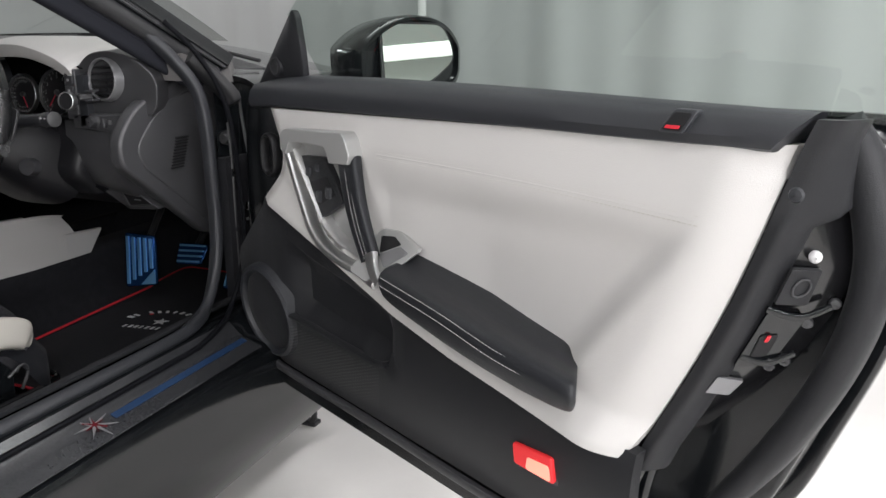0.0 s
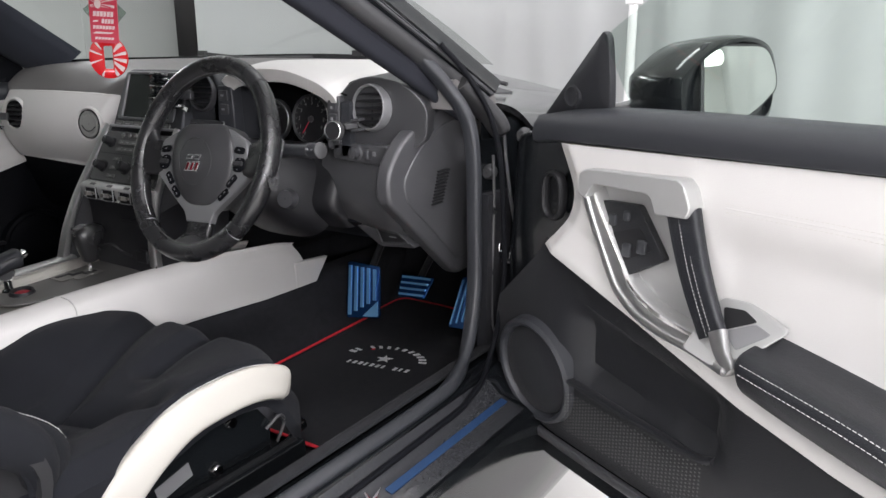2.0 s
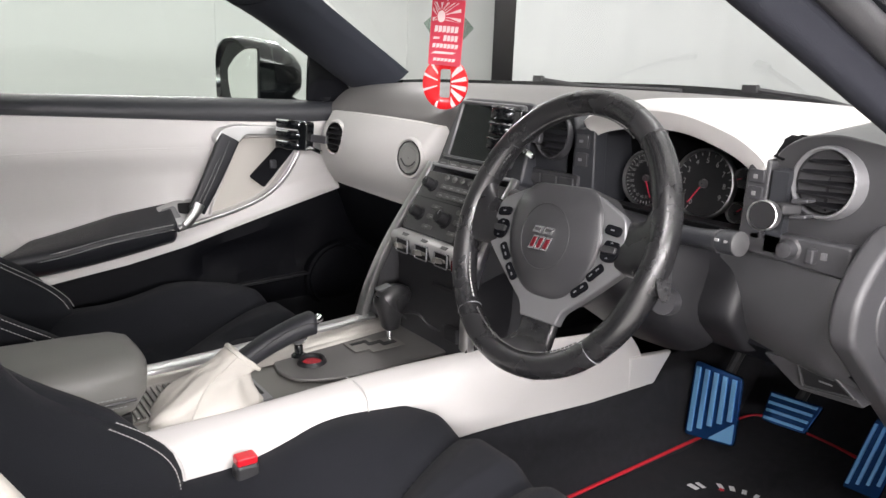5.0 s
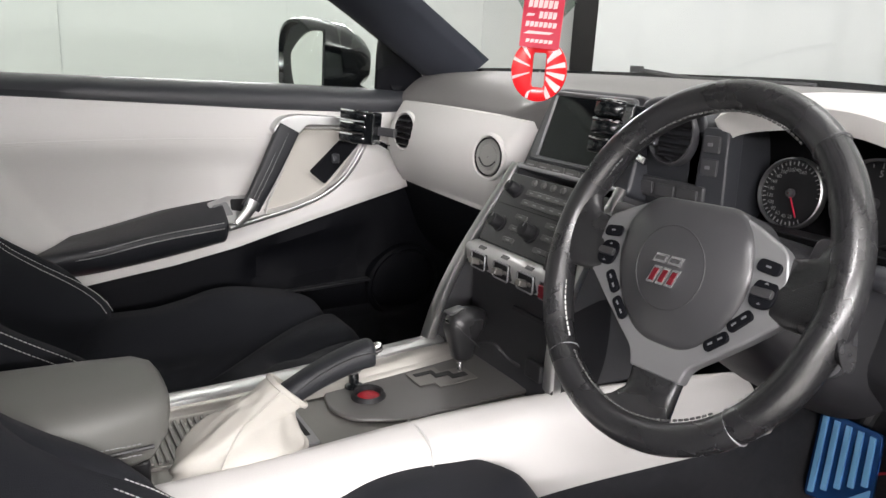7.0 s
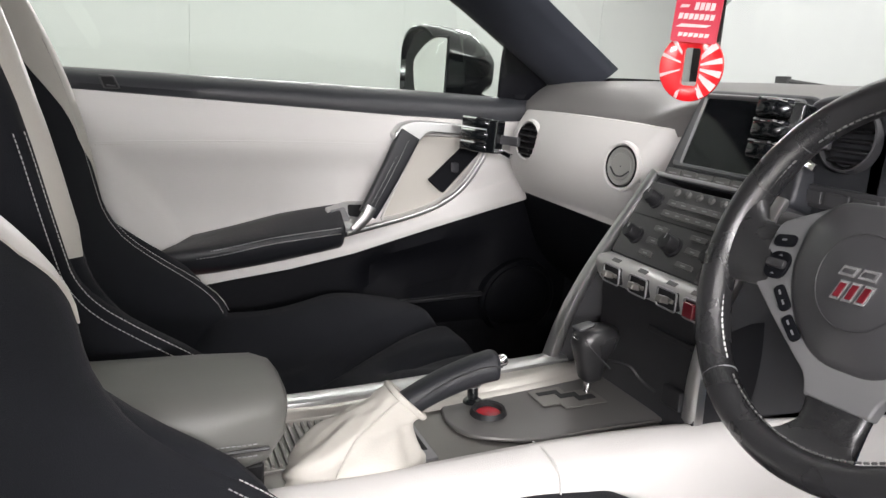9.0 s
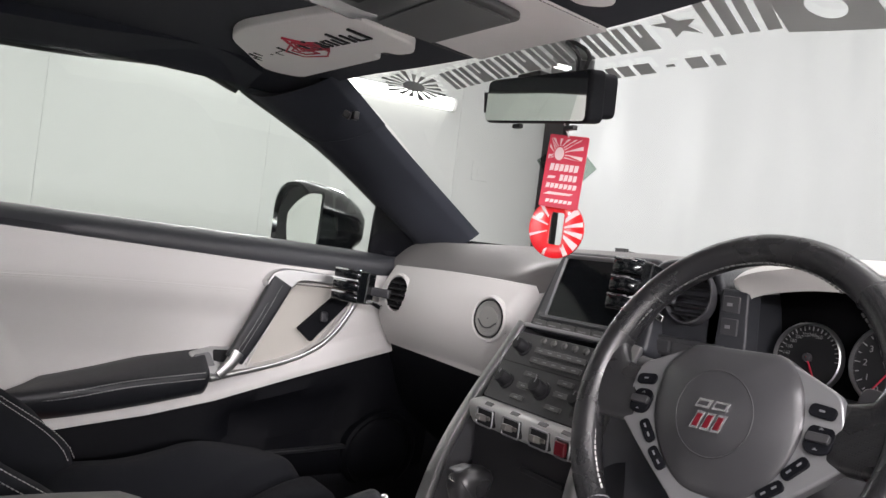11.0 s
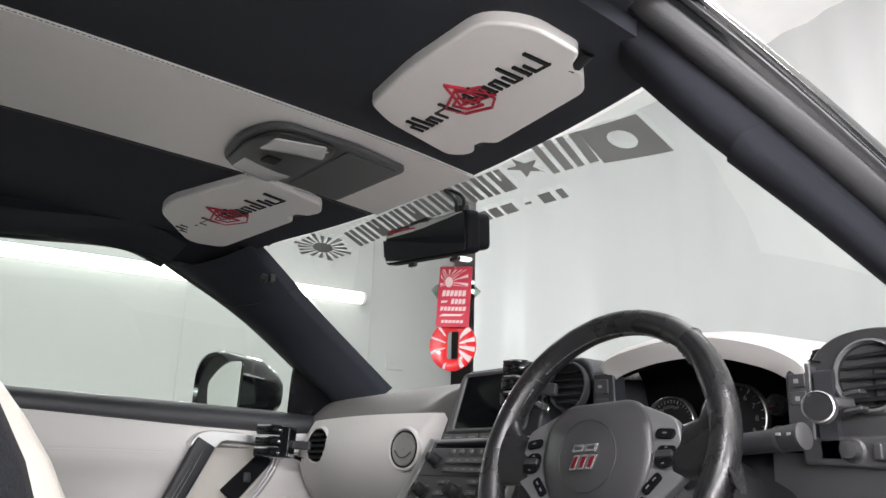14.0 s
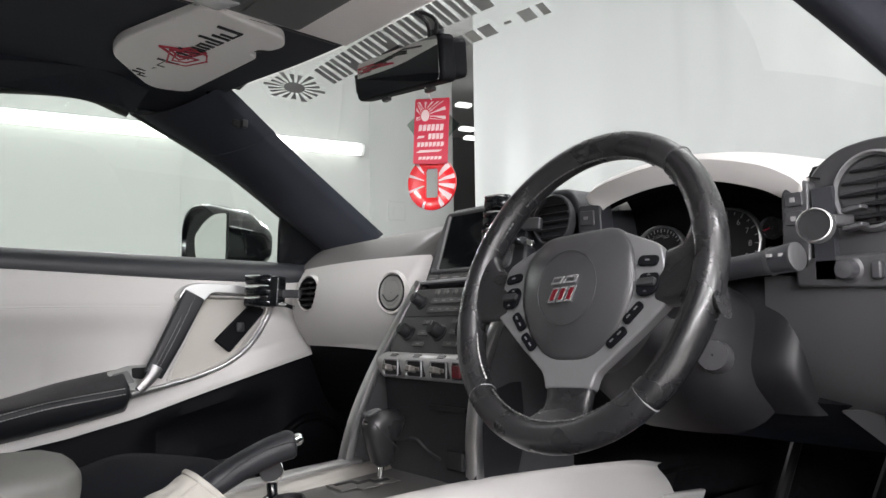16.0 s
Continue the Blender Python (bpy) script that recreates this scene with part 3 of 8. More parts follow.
part("pillar_foot", sweep(cr([(0.716, 0.455, 0.918), (0.736, 0.497, 0.882), (0.754, 0.520, 0.852), (0.764, 0.528, 0.832), (0.767, 0.530, 0.826)], 4), ring_sec(0.024, 0.014, 18, 2.6), (0.2, 1, 0.3), [1.0] * 9 + [0.98, 0.96, 0.92, 0.88, 0.8, 0.65, 0.45, 0.25]), M_RUBBER, car, "grey plastic foot of the windscreen pillar")

# windscreen pillars: W along the windscreen, D along the door glass, E the outer edge
def bend(a, b, c, n=16):
    """A quadratic curve drawn by its two ends and the middle handle."""
    return [V(a) * (1 - i / n) ** 2 + V(b) * (2 * i / n * (1 - i / n)) + V(c) * (i / n) ** 2 for i in range(n + 1)]


for s in (-1, 1):
    if s < 0:
        W = cr([(s * 0.475, 0.105, 1.195), (s * 0.57, 0.325, 1.088), (s * 0.665, 0.60, 0.95)], 8)
        D = cr([(s * 0.603, 0.0, 1.165), (s * 0.66, 0.22, 1.078), (s * 0.765, 0.515, 0.925)], 8)
        E = [d + V((s * 0.05, 0.03, 0.04)) for d in D]
        bulge = V((-s * 0.016, -0.012, -0.02))
    else:
        W = cr([(0.485, 0.095, 1.18), (0.55, 0.13, 1.09), (0.602, 0.246, 1.011), (0.650, 0.402, 0.921), (0.684, 0.505, 0.857)], 4)
        E = bend((0.566, 0.038, 1.242), (0.673, 0.214, 1.088), (0.73, 0.56, 0.90))
        bulge = V((0.002, -0.022, -0.012))
        D = [lerp(w, e, 0.56) + V((0.004, -0.008, -0.004)) for w, e in zip(W, E)]
    rows = []
    for w, d in zip(W, D):
        rows.append(cr([w + V((0, 0.014, 0.010)), w, lerp(w, d, 0.3) + bulge * 0.9, lerp(w, d, 0.7) + bulge * 1.1, d, d + V((s * 0.010, 0.014, 0.012))], 4))
    cut = 5
    upper = [[p + V((0, 0, 0.0)) for p in r] for r in rows[:cut + 1]]
    # driver's side: the copy of the cloth coloured darker for shade
    part("pillar_trim", shell([[p + V((s * 0.002, 0.003, 0.002)) for p in r] for r in upper], (s * 0.008, 0.02, 0.012)), M_PILLARSHADE if s > 0 else M_LINER, car, "black cloth-covered windscreen pillar")
    part("pillar_trim", shell(rows[cut:], (s * 0.008, 0.02, 0.012)), M_PILLARSHADE if s > 0 else M_LINER, car, "black cloth-covered windscreen pillar")
    k1, k2 = (0.30, 0.62) if s > 0 else (0.45, 0.8)
    part("pillar_seal", sweep([lerp(d, e, k1) + V((0, -0.004, 0)) for d, e in zip(D, E)], ring_sec(0.016, 0.015, 12, 2.5), (s, 0.3, 0.6)), M_RUBBER, car)
    if s > 0:
        part("pillar_channel", shell([cr([lerp(d, e, 0.42), lerp(d, e, 0.6) + V((0, 0.004, 0)), lerp(d, e, 0.85) + V((0.004, -0.006, 0))], 4) for d, e in zip(D, E)], (0.004, 0.012, 0.004)), M_PLASTIC, car)
    rows = [cr([lerp(d, e, k2), lerp(d, e, 0.9) + V((s * 0.004, -0.004, 0)), e, lerp(e, w, 0.3) + (V((s * 0.012, 0.012, 0.016)) if s < 0 else V((s * 0.012, 0.03, 0.03))), w + (V((s * 0.006, 0.006, 0.004)) if s < 0 else V((0.006, 0.022, 0.018)))], 4) for w, d, e in zip(W, D, E)]
    part("pillar_outer", shell(rows, (s * 0.003, 0.004, 0.003)), M_PAINT, car)
    # side rail above the door glass and the pillar behind the door
    rail = cr([D[0], (s * 0.595, -0.10, 1.185), (s * 0.60, -0.3, 1.165), (s * 0.61, -0.55, 1.145), (s * 0.635, -0.85, 1.10), (s * 0.68, -1.2, 1.0)], 6)
    rows = [cr([p + V((-s * 0.10, 0, 0.022)), p + V((-s * 0.05, 0, 0.012)), p, p + V((s * 0.014, 0, 0.02))], 4) for p in rail]
    part("roof_rail", shell(rows, (0, 0, 0.02)), M_LINER, car)
    part("rail_seal", sweep([p + V((s * 0.03, 0, 0.016)) for p in rail], ring_sec(0.017, 0.014, 12, 2.5), (s, 0, 0.6)), M_RUBBER, car)
    part("rail_outer", shell([cr([p + V((s * 0.048, 0, 0.014)), p + V((s * 0.06, 0, 0.04)), p + V((-s * 0.02, 0, 0.1))], 4) for p in rail], (0, 0, 0.006)), M_PAINT, car)
    part("quarter_glass", skin([[V((s * (0.75 - 0.5 * (z - 0.92)), y, z)) for z in (0.925, 1.0, 1.08 + 0.08 * (y + 1.0))] for y in (-0.72, -1.0, -1.2)]), M_SIDEGLASS, car, "small rear quarter glass").visible_shadow = False
    part("quarter_panel", shell(net([[(s * (0.76 - 0.5 * max(0, z - 0.9)), y, z) for z in (0.4, 0.7, 0.88, 0.93)] for y in (-0.66, -0.95, -1.3)], 3, 3), (s * 0.02, 0, 0)), M_PLASTIC, car)
    if s < 0:
        part("cowl_corner", shell(net([[(s * 0.68, 0.62, 0.952), (s * 0.76, 0.56, 0.93), (s * 0.83, 0.52, 0.905)], [(s * 0.70, 0.75, 0.955), (s * 0.80, 0.72, 0.93), (s * 0.88, 0.68, 0.89)], [(s * 0.72, 0.95, 0.955), (s * 0.84, 0.95, 0.925), (s * 0.92, 0.95, 0.87)]], 4, 4), (0, 0, -0.02)), M_PAINT, car)
        fen = [[(s * 0.83, 0.56, 0.905), (s * 0.90, 0.60, 0.86), (s * 0.935, 0.64, 0.70), (s * 0.93, 0.66, 0.40)], [(s * 0.86, 1.1, 0.90), (s * 0.93, 1.1, 0.85), (s * 0.955, 1.1, 0.72), (s * 0.95, 1.1, 0.68)]]
    else:
        fen = [[(0.66, 0.605, 0.882), (0.745, 0.60, 0.872), (0.79, 0.60, 0.838), (0.815, 0.605, 0.80), (0.87, 0.63, 0.68), (0.90, 0.66, 0.40)], [(0.56, 0.85, 0.885), (0.66, 0.85, 0.873), (0.77, 0.85, 0.845), (0.85, 0.85, 0.80), (0.92, 0.85, 0.70), (0.94, 0.85, 0.45)], [(0.52, 1.1, 0.878), (0.64, 1.1, 0.864), (0.77, 1.1, 0.838), (0.86, 1.1, 0.80), (0.94, 1.1, 0.72), (0.95, 1.1, 0.68)]]
    wide = [(s * 0.62, 1.7, 0.80), (s * 0.74, 1.7, 0.79)] if s > 0 else []
    tip = [(s * 0.55, 2.12, 0.69), (s * 0.64, 2.12, 0.69)] if s > 0 else []
    fen += [wide + [(s * 0.84, 1.7, 0.77 if s > 0 else 0.83), (s * 0.91, 1.7, 0.74), (s * 0.94, 1.7, 0.7), (s * 0.93, 1.7, 0.62)], tip + [(s * 0.70, 2.12, 0.69), (s * 0.76, 2.1, 0.66), (s * 0.8, 2.08, 0.6), (s * 0.8, 2.06, 0.4)]]
    part("fender", shell(net(fen, 6, 6), (0, 0, -0.012)), M_BODY, car, "gloss black front wing")

part("hood", shell(net([[(x * 1.0, 0.99 - 0.3 * x * x, 0.955 + 0.02 * (0.5 - x * x) - (0.24 * x * x if x > 0 else 0)), (x * 1.03, 1.3, 0.935 - (0.28 * x * x if x > 0 else 0)), (x * 1.0, 1.7, 0.86 - (0.2 * x * x if x > 0 else 0)), (x * 0.86, 2.12, 0.70)] for x in (-0.82, -0.4, 0.0, 0.3, 0.58)], 6, 6), (0, 0, -0.02)), M_BODY, car, "gloss black bonnet")
part("nose", shell(net([[(x, 2.12 - 0.15 * x * x, 0.70), (x, 2.2 - 0.2 * x * x, 0.5), (x, 2.12 - 0.15 * x * x, 0.2)] for x in (-0.8, -0.4, 0, 0.4, 0.8)], 4, 4), (0, -0.02, 0)), M_PAINT, car)
part("cowl_panel", shell(net([[(x, 0.90 - 0.36 * x * x, 0.945 - (0.17 * x * x if x > 0 else 0)), (x, 1.0 - 0.34 * x * x, 0.945 - (0.17 * x * x if x > 0 else 0))] for x in (-0.7, -0.35, 0, 0.3, 0.6)], 5, 3), (0, 0, -0.01)), M_PLASTIC, car)
for x0 in (-0.42, 0.17):
    part("wiper", join(tube([(x0, 0.86, 0.967), (x0 + 0.10, 0.91, 0.955), (x0 + 0.42, 0.87, 0.957 if x0 < 0 else 0.90)], 0.005, 6), box((x0 - 0.005, 0.86, 0.968), (0.03, 0.012, 0.014))), M_RUBBER, car)
for s in (-1, 1):
    for y in (1.27, -1.52):
        wheelc = V((s * 0.82, y, 0.345))
        tyre = part("tyre", lathe([(0.2, -0.12), (0.32, -0.125), (0.342, -0.09), (0.345, 0.0), (0.342, 0.09), (0.32, 0.125), (0.2, 0.12)], axes(wheelc, (1, 0, 0), (0, 1, 0)), 36, True), M_RUBBER, car)
        part("rim", lathe([(0.05, 0.1), (0.2, 0.12), (0.245, 0.128), (0.245, -0.1), (0.05, -0.1)], axes(wheelc, (s, 0, 0), (0, 1, 0)), 30, True), M_SPOKE, tyre)
rear_body = net([[(x * 1.1, -1.66, 1.02 - 0.04 * abs(x)), (x * 1.15, -1.8, 1.0), (x * 1.2, -2.2, 0.95), (x * 1.1, -2.4, 0.5)] for x in (-0.75, -0.4, 0, 0.4, 0.75)], 4, 5)
part("rear_deck", shell(rear_body, (0, 0, -0.03)), M_PAINT, car)
for s in (-1, 1):
    part("rear_flank", shell(net([[(s * (0.92 - 0.16 * k), y, z) for k, z in ((0, 0.25), (0, 0.6), (0.3, 0.88), (0.8, 0.93))] for y in (-0.72, -1.3, -2.2)], 4, 4), (-s * 0.02, 0, 0)), M_PAINT, car)


part("rear_window", skin([[V((x, y, z - 0.10 * x * x)) for x in (-0.55, -0.3, 0.0, 0.3, 0.55)] for y, z in ((-0.96, 1.215), (-1.3, 1.13), (-1.68, 1.02))]), M_GLASS, car, "sloping rear window").visible_shadow = False
part("parcel_shelf", shell(net([[(x, -0.99, 0.92), (x, -1.3, 0.93), (x, -1.68, 0.965)] for x in (-0.72, 0.0, 0.72)], 3, 3), (0, 0, -0.02)), M_CARPET, car)


# headliner: black cloth with a white middle band, curved to the header
def liner(x, y):
    z = 1.214 - 0.055 * x * x - 0.023 * x - 0.09 * max(0.0, y + 0.02) ** 1.5 - 0.05 * max(0.0, -y - 0.35) ** 1.5 * 2
    z -= 2.0 * max(0.0, -x - 0.45) ** 2
    return V((x, y, z))


def header_y(x):
    return 0.205 - 0.28 * x * x


xs = (-0.585, -0.52, -0.42, -0.28, -0.13, 0.0, 0.13, 0.28, 0.42, 0.535)
rows = [[liner(x, header_y(x) * (1 - k) + (-0.95) * k) for x in xs] for k in (0.0, 0.12, 0.3, 0.55, 0.8, 1.0)]
part("headliner", shell(net(rows, 5, 4), (0, 0, 0.02)), M_LINER, car, "black cloth headliner")
rows = [[liner(x, 0.197 * (1 - k) + (-0.95) * k) + V((0, 0, -0.006)) for x in (-0.128, -0.06, 0.0, 0.06, 0.128)] for k in (0.0, 0.12, 0.3, 0.55, 0.8, 1.0)]
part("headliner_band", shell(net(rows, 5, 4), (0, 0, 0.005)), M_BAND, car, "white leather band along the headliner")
for sx in (-0.133, 0.133):
    part("stitching", stitches([liner(sx, 0.18 - 0.05 * i) + V((0, 0, -0.007)) for i in range(22)], 0.006, 0.004, 0.0006), M_CONSOLE, car)
part("roof_panel", shell(net([[V((x, y, 1.29 - 0.12 * x * x - 0.12 * max(0, y) ** 1.3)) for x in (-0.56, -0.3, 0, 0.3, 0.56)] for y in (0.2, -0.1, -0.5, -1.0)], 4, 4), (0, 0, 0.01)), M_PAINT, car)
part("header_outer", shell([[liner(x, header_y(x)) + V((0, dy, dz)) for x in [k * 0.05 - 0.5 for k in range(21)]] for dy, dz in ((0.0, 0.012), (0.035, 0.03), (0.0, 0.075))], (0, 0.004, 0.006)), M_PAINT, car)


def screen_at(a, b, lift=0.0):
    """A point of the windscreen: a across (-1 to 1), b from the header (0) to the dash (1); lift to the inside."""
    top = liner(a * 0.49, header_y(a * 0.49)) + V((0, 0.012, 0.004))
    low = V((a * 0.70, 0.97 - 0.36 * a * a, 0.948))
    p = lerp(top, low, b)
    p.z += 0.05 * b * (1 - b) * 4 * 0.6
    return p + V((0, -0.35, -1)) * lift


part("windscreen", skin([[screen_at(-1 + i / 12, j / 12) for i in range(25)] for j in range(13)]), M_GLASS, car, "clear curved windscreen with a grey banner film").visible_shadow = False

# ---------------------------------------------------------------- the doors


def door_space(origin, along, inward):
    """Door axes: u rearwards along the door, w towards the cabin, z up."""
    o, d, n = V((*origin, 0)), V((*along, 0)), V((*inward, 0))
    return lambda u, w, z: o + d * u + n * w + V((0, 0, z))


def build_door(P, name, label, mirror_label, full):
    # the closed door takes the trim copy darkened for cabin shade
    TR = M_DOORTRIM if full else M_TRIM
    base = P(0.4, -0.06, 0.32)
    door = thing(name, label, "car door", base)
    n = P(0, 1, 0) - P(0, 0, 0)
    d = P(1, 0, 0) - P(0, 0, 0)
    up = V((0, 0, 1))
    uz = lambda w: (lambda a, b, c: P(a, w + c, b))

    def smooth01(t):
        t = min(1.0, max(0.0, t))
        return t * t * (3 - 2 * t)

    def strip_z(u):
        """Lower edge of the white panel."""
        pts = ((-0.05, 0.69), (0.006, 0.672), (0.248, 0.60), (0.393, 0.557), (0.52, 0.529), (0.63, 0.512), (0.72, 0.497), (0.80, 0.482), (1.2, 0.47))
        for (a, za), (b, zb) in zip(pts, pts[1:]):
            if u <= b:
                return za + (zb - za) * (u - a) / (b - a) + (0.0 if full else 0.013)
        return 0.47

    def H(u, w, z):
        """Place of the pull handle's parts: the passenger's sits a little higher and further forward."""
        g = 0.0 if full else min(1.0, max(0.0, (0.45 - u) / 0.06))
        return P(u - 0.016 * g, w, z + 0.017 * g)

    # outer skin and inner frame
    out = rounded([(-0.15, 0.86), (-0.17, 0.55), (-0.16, 0.36), (0.0, 0.315), (0.6, 0.30), (0.86, 0.30), (0.93, 0.40), (1.0, 0.62), (1.035, 0.80), (1.0, 0.885)], 0.05, 4)
    part("outer_panel", plate(out, lambda a, b, c: P(a, -0.145 + c - 0.05 * (1 - ((b - 0.6) / 0.4) ** 2), b), 0.02), M_PAINT, door, "gloss black painted door skin", bevel=0.006)
    inn = rounded([(-0.13, 0.84), (-0.15, 0.55), (-0.145, 0.36), (0.0, 0.33), (0.6, 0.316), (0.79, 0.318), (0.81, 0.42), (0.85, 0.62), (0.89, 0.80), (0.91, 0.875)], 0.03, 4)
    part("inner_frame", plate(inn, lambda a, b, c: P(a, -0.125 + c, b), 0.105), M_PAINT, door, bevel=0.012)
    edge_o = rounded([(-0.13, 0.84), (-0.15, 0.55), (-0.145, 0.36), (0.0, 0.325), (0.6, 0.308), (0.855, 0.32), (0.922, 0.42), (0.99, 0.62), (1.02, 0.78), (0.995, 0.875)], 0.05, 4)
    part("edge_flange", plate(edge_o, lambda a, b, c: P(a, -0.128 + c, b), 0.034), M_PAINT, door, bevel=0.006)
    # rubber seal round the rear and lower edge
    seal = cr([P(0.955, -0.075, 0.885), P(0.978, -0.078, 0.84), P(1.0, -0.082, 0.745), P(0.984, -0.085, 0.64), P(0.935, -0.085, 0.52), P(0.872, -0.085, 0.41), P(0.835, -0.085, 0.345), P(0.6, -0.085, 0.303), P(0.2, -0.085, 0.31), P(-0.02, -0.085, 0.325)], 6)
    part("door_seal", sweep(seal, ring_sec(0.019, 0.024, 14, 2.4), n, [0.75 + 0.25 * min(1, i / 6) - 0.35 * min(1.0, max(0.0, (i - 24) / 12)) for i in range(len(seal))]), M_DOORTRIM, door, "black rubber edge seal")

    # lower trim
    low = []
    for i in range(41):
        u = -0.135 + 0.95 * i / 40
        zt = strip_z(u) + 0.012 if u > 0.0 else 0.665 + (u * 0.9)
        zb = 0.352 - 0.02 * min(1, (u + 0.135) / 0.135) - 0.012 * max(0.0, u) / 0.6
        if u > 0.70:
            zb += (u - 0.70) * 0.25
        row = []
        for k in range(13):
            t = k / 12
            z = zt * (1 - t) + zb * t
            w = 0.018 + 0.012 * math.sin(math.pi * t) - 0.02 * t * t - 0.012 * max(0, -u / 0.135)
            # map pocket: a hollow with a lip below it
            pk = min(1.0, max(0.0, (u - 0.07) / 0.03)) * min(1.0, max(0.0, (0.375 - u) / 0.03))
            ph = min(1.0, max(0.0, (z - 0.465 + 0.02 * (u - 0.1)) / 0.012)) * min(1.0, max(0.0, (0.60 - 0.16 * (u - 0.08) - z) / 0.03))
            w -= 0.035 * pk * ph
            row.append(P(u, w, z))
        low.append(row)
    part("lower_trim", shell(low, n * -0.02), TR, door, "black moulded lower trim with a map pocket")
    # added near-black plate: the shade of a deeper pocket, put in as colour
    part("pocket_shade", plate(rounded([(0.082, 0.588), (0.36, 0.545), (0.368, 0.475), (0.082, 0.478)], 0.015), lambda a, b, c: P(a, -0.016 + c, b), 0.006), M_WELL, door, "near-black plate standing in for the shade inside the map pocket")
    part("pocket_lip", sweep(cr([P(0.078, 0.024, 0.463), P(0.2, 0.028, 0.458), P(0.33, 0.027, 0.452), P(0.362, 0.023, 0.456)], 5), ring_sec(0.0045, 0.009, 12, 3), n), M_DOORTRIM, door)
    part("bottom_edge", plate(rounded([(-0.13, 0.343), (0.0, 0.326), (0.3, 0.320), (0.6, 0.312), (0.8, 0.328), (0.825, 0.305), (0.6, 0.270), (0.0, 0.280), (-0.13, 0.302)], 0.006), lambda a, b, c: P(a, -0.06 + c, b), 0.054), M_PAINT, door, "gloss black lower door edge", bevel=0.005)
    part("kick_strip", sweep(cr([P(-0.13, 0.004, 0.345), P(0.0, 0.008, 0.328), P(0.3, 0.008, 0.322), P(0.6, 0.008, 0.314), P(0.8, 0.006, 0.33)], 5), ring_sec(0.008, 0.006, 10, 3), n), M_SATIN, door)
    net_bm = bmesh.new()
    for i in range(40):
        for j in range(12):
            uu, zz = 0.085 + 0.0068 * i, 0.446 - 0.0058 * j - 0.0029 * (i % 2)
            q = [net_bm.verts.new(P(uu + a, 0.0335, zz + b)) for a, b in ((-0.0022, 0), (0, 0.0016), (0.0022, 0), (0, -0.0016))]
            net_bm.faces.new(q)
    part("pocket_mesh", net_bm, M_RADIOKEY if full else M_TRIM, door, smooth=False, fix=False)

    # loudspeaker
    sm = axes(P(-0.006, 0.0185, 0.447), n - up * 0.128, d)
    part("speaker_grille", lathe([(0.001, 0.012), (0.04, 0.0115), (0.07, 0.009), (0.078, 0.004), (0.08, -0.01), (0.001, -0.01)], sm, 40, False), TR, door)
    part("speaker_ring", lathe([(0.079, 0.002), (0.083, 0.013), (0.088, 0.015), (0.094, 0.010), (0.097, -0.012), (0.079, -0.012)], sm, 40, False), M_DOORTOP if full else TR, door)

    # white upholstered panel; w follows the rolled upper part, the hollow above the armrest and the lower lip
    def front_u(z):
        if not full:
            return -0.03
        t = (z - 0.672) / (0.845 - 0.672)
        return 0.006 + 0.075 * math.sin(math.pi * min(1, max(0, t)) * 0.75) * (1 - 0.85 * t * t)

    def rear_u(z):
        return 0.803 + (z - 0.494) * (0.937 - 0.803) / (0.85 - 0.494) + 0.012 * math.sin(math.pi * min(1, max(0, (z - 0.494) / 0.36)))

    rows = []
    for i in range(111):
        s = i / 110
        row = []
        for k in range(49):
            t = k / 48
            uu = 0.03 + 0.88 * s
            zt = 0.836 + 0.027 * s + (0.0 if full else 0.010)
            zb = strip_z(0.006 + 0.80 * s)
            z = zt * (1 - t) + zb * t
            fu, ru = front_u(z), rear_u(z)
            if s > 0.9 and t < 0.08:
                ru -= (s - 0.9) * 0.03
            u = fu + (ru - fu) * s
            roll = 0.02 - 0.006 * min(1, max(0, (z - 0.80) / 0.05)) 
            deep = smooth01((0.785 - z) / 0.15) * min(1.0, max(0.0, (u - 0.42) / 0.14)) * smooth01((0.738 + (z - 0.588) * 0.76 - u) / 0.06) * min(1.0, max(0.0, (z - zb - 0.02) / 0.04))
            hollow = smooth01((0.785 - z) / 0.06) * min(1.0, max(0.0, (z - zb - 0.02) / 0.04)) * smooth01((0.738 + (z - 0.588) * 0.76 - u) / 0.045) * min(1.0, max(0.0, (u - 0.30) / 0.06))
            if not full:
                # the passenger's hollow runs out in a flat slanting facet
                facet = min(1.0, max(0.0, (0.80 + (z - 0.588) * 0.55 - u) / 0.09))
                deep = smooth01((0.785 - z) / 0.15) * min(1.0, max(0.0, (u - 0.42) / 0.14)) * facet * min(1.0, max(0.0, (z - zb - 0.02) / 0.04))
            lip = min(1.0, max(0.0, (zb + 0.05 - z) / 0.04))
            rear = min(1.0, max(0.0, (u - (ru - 0.06)) / 0.06))
            w = roll + 0.004 - 0.012 * hollow - (0.018 if full else 0.030) * deep + 0.022 * lip * (0.4 + 0.6 * min(1, u / 0.4)) - 0.03 * rear * rear - 0.012 * min(1, max(0, (fu + 0.03 - u) / 0.03))
            row.append(P(u, w, z))
        rows.append(row)
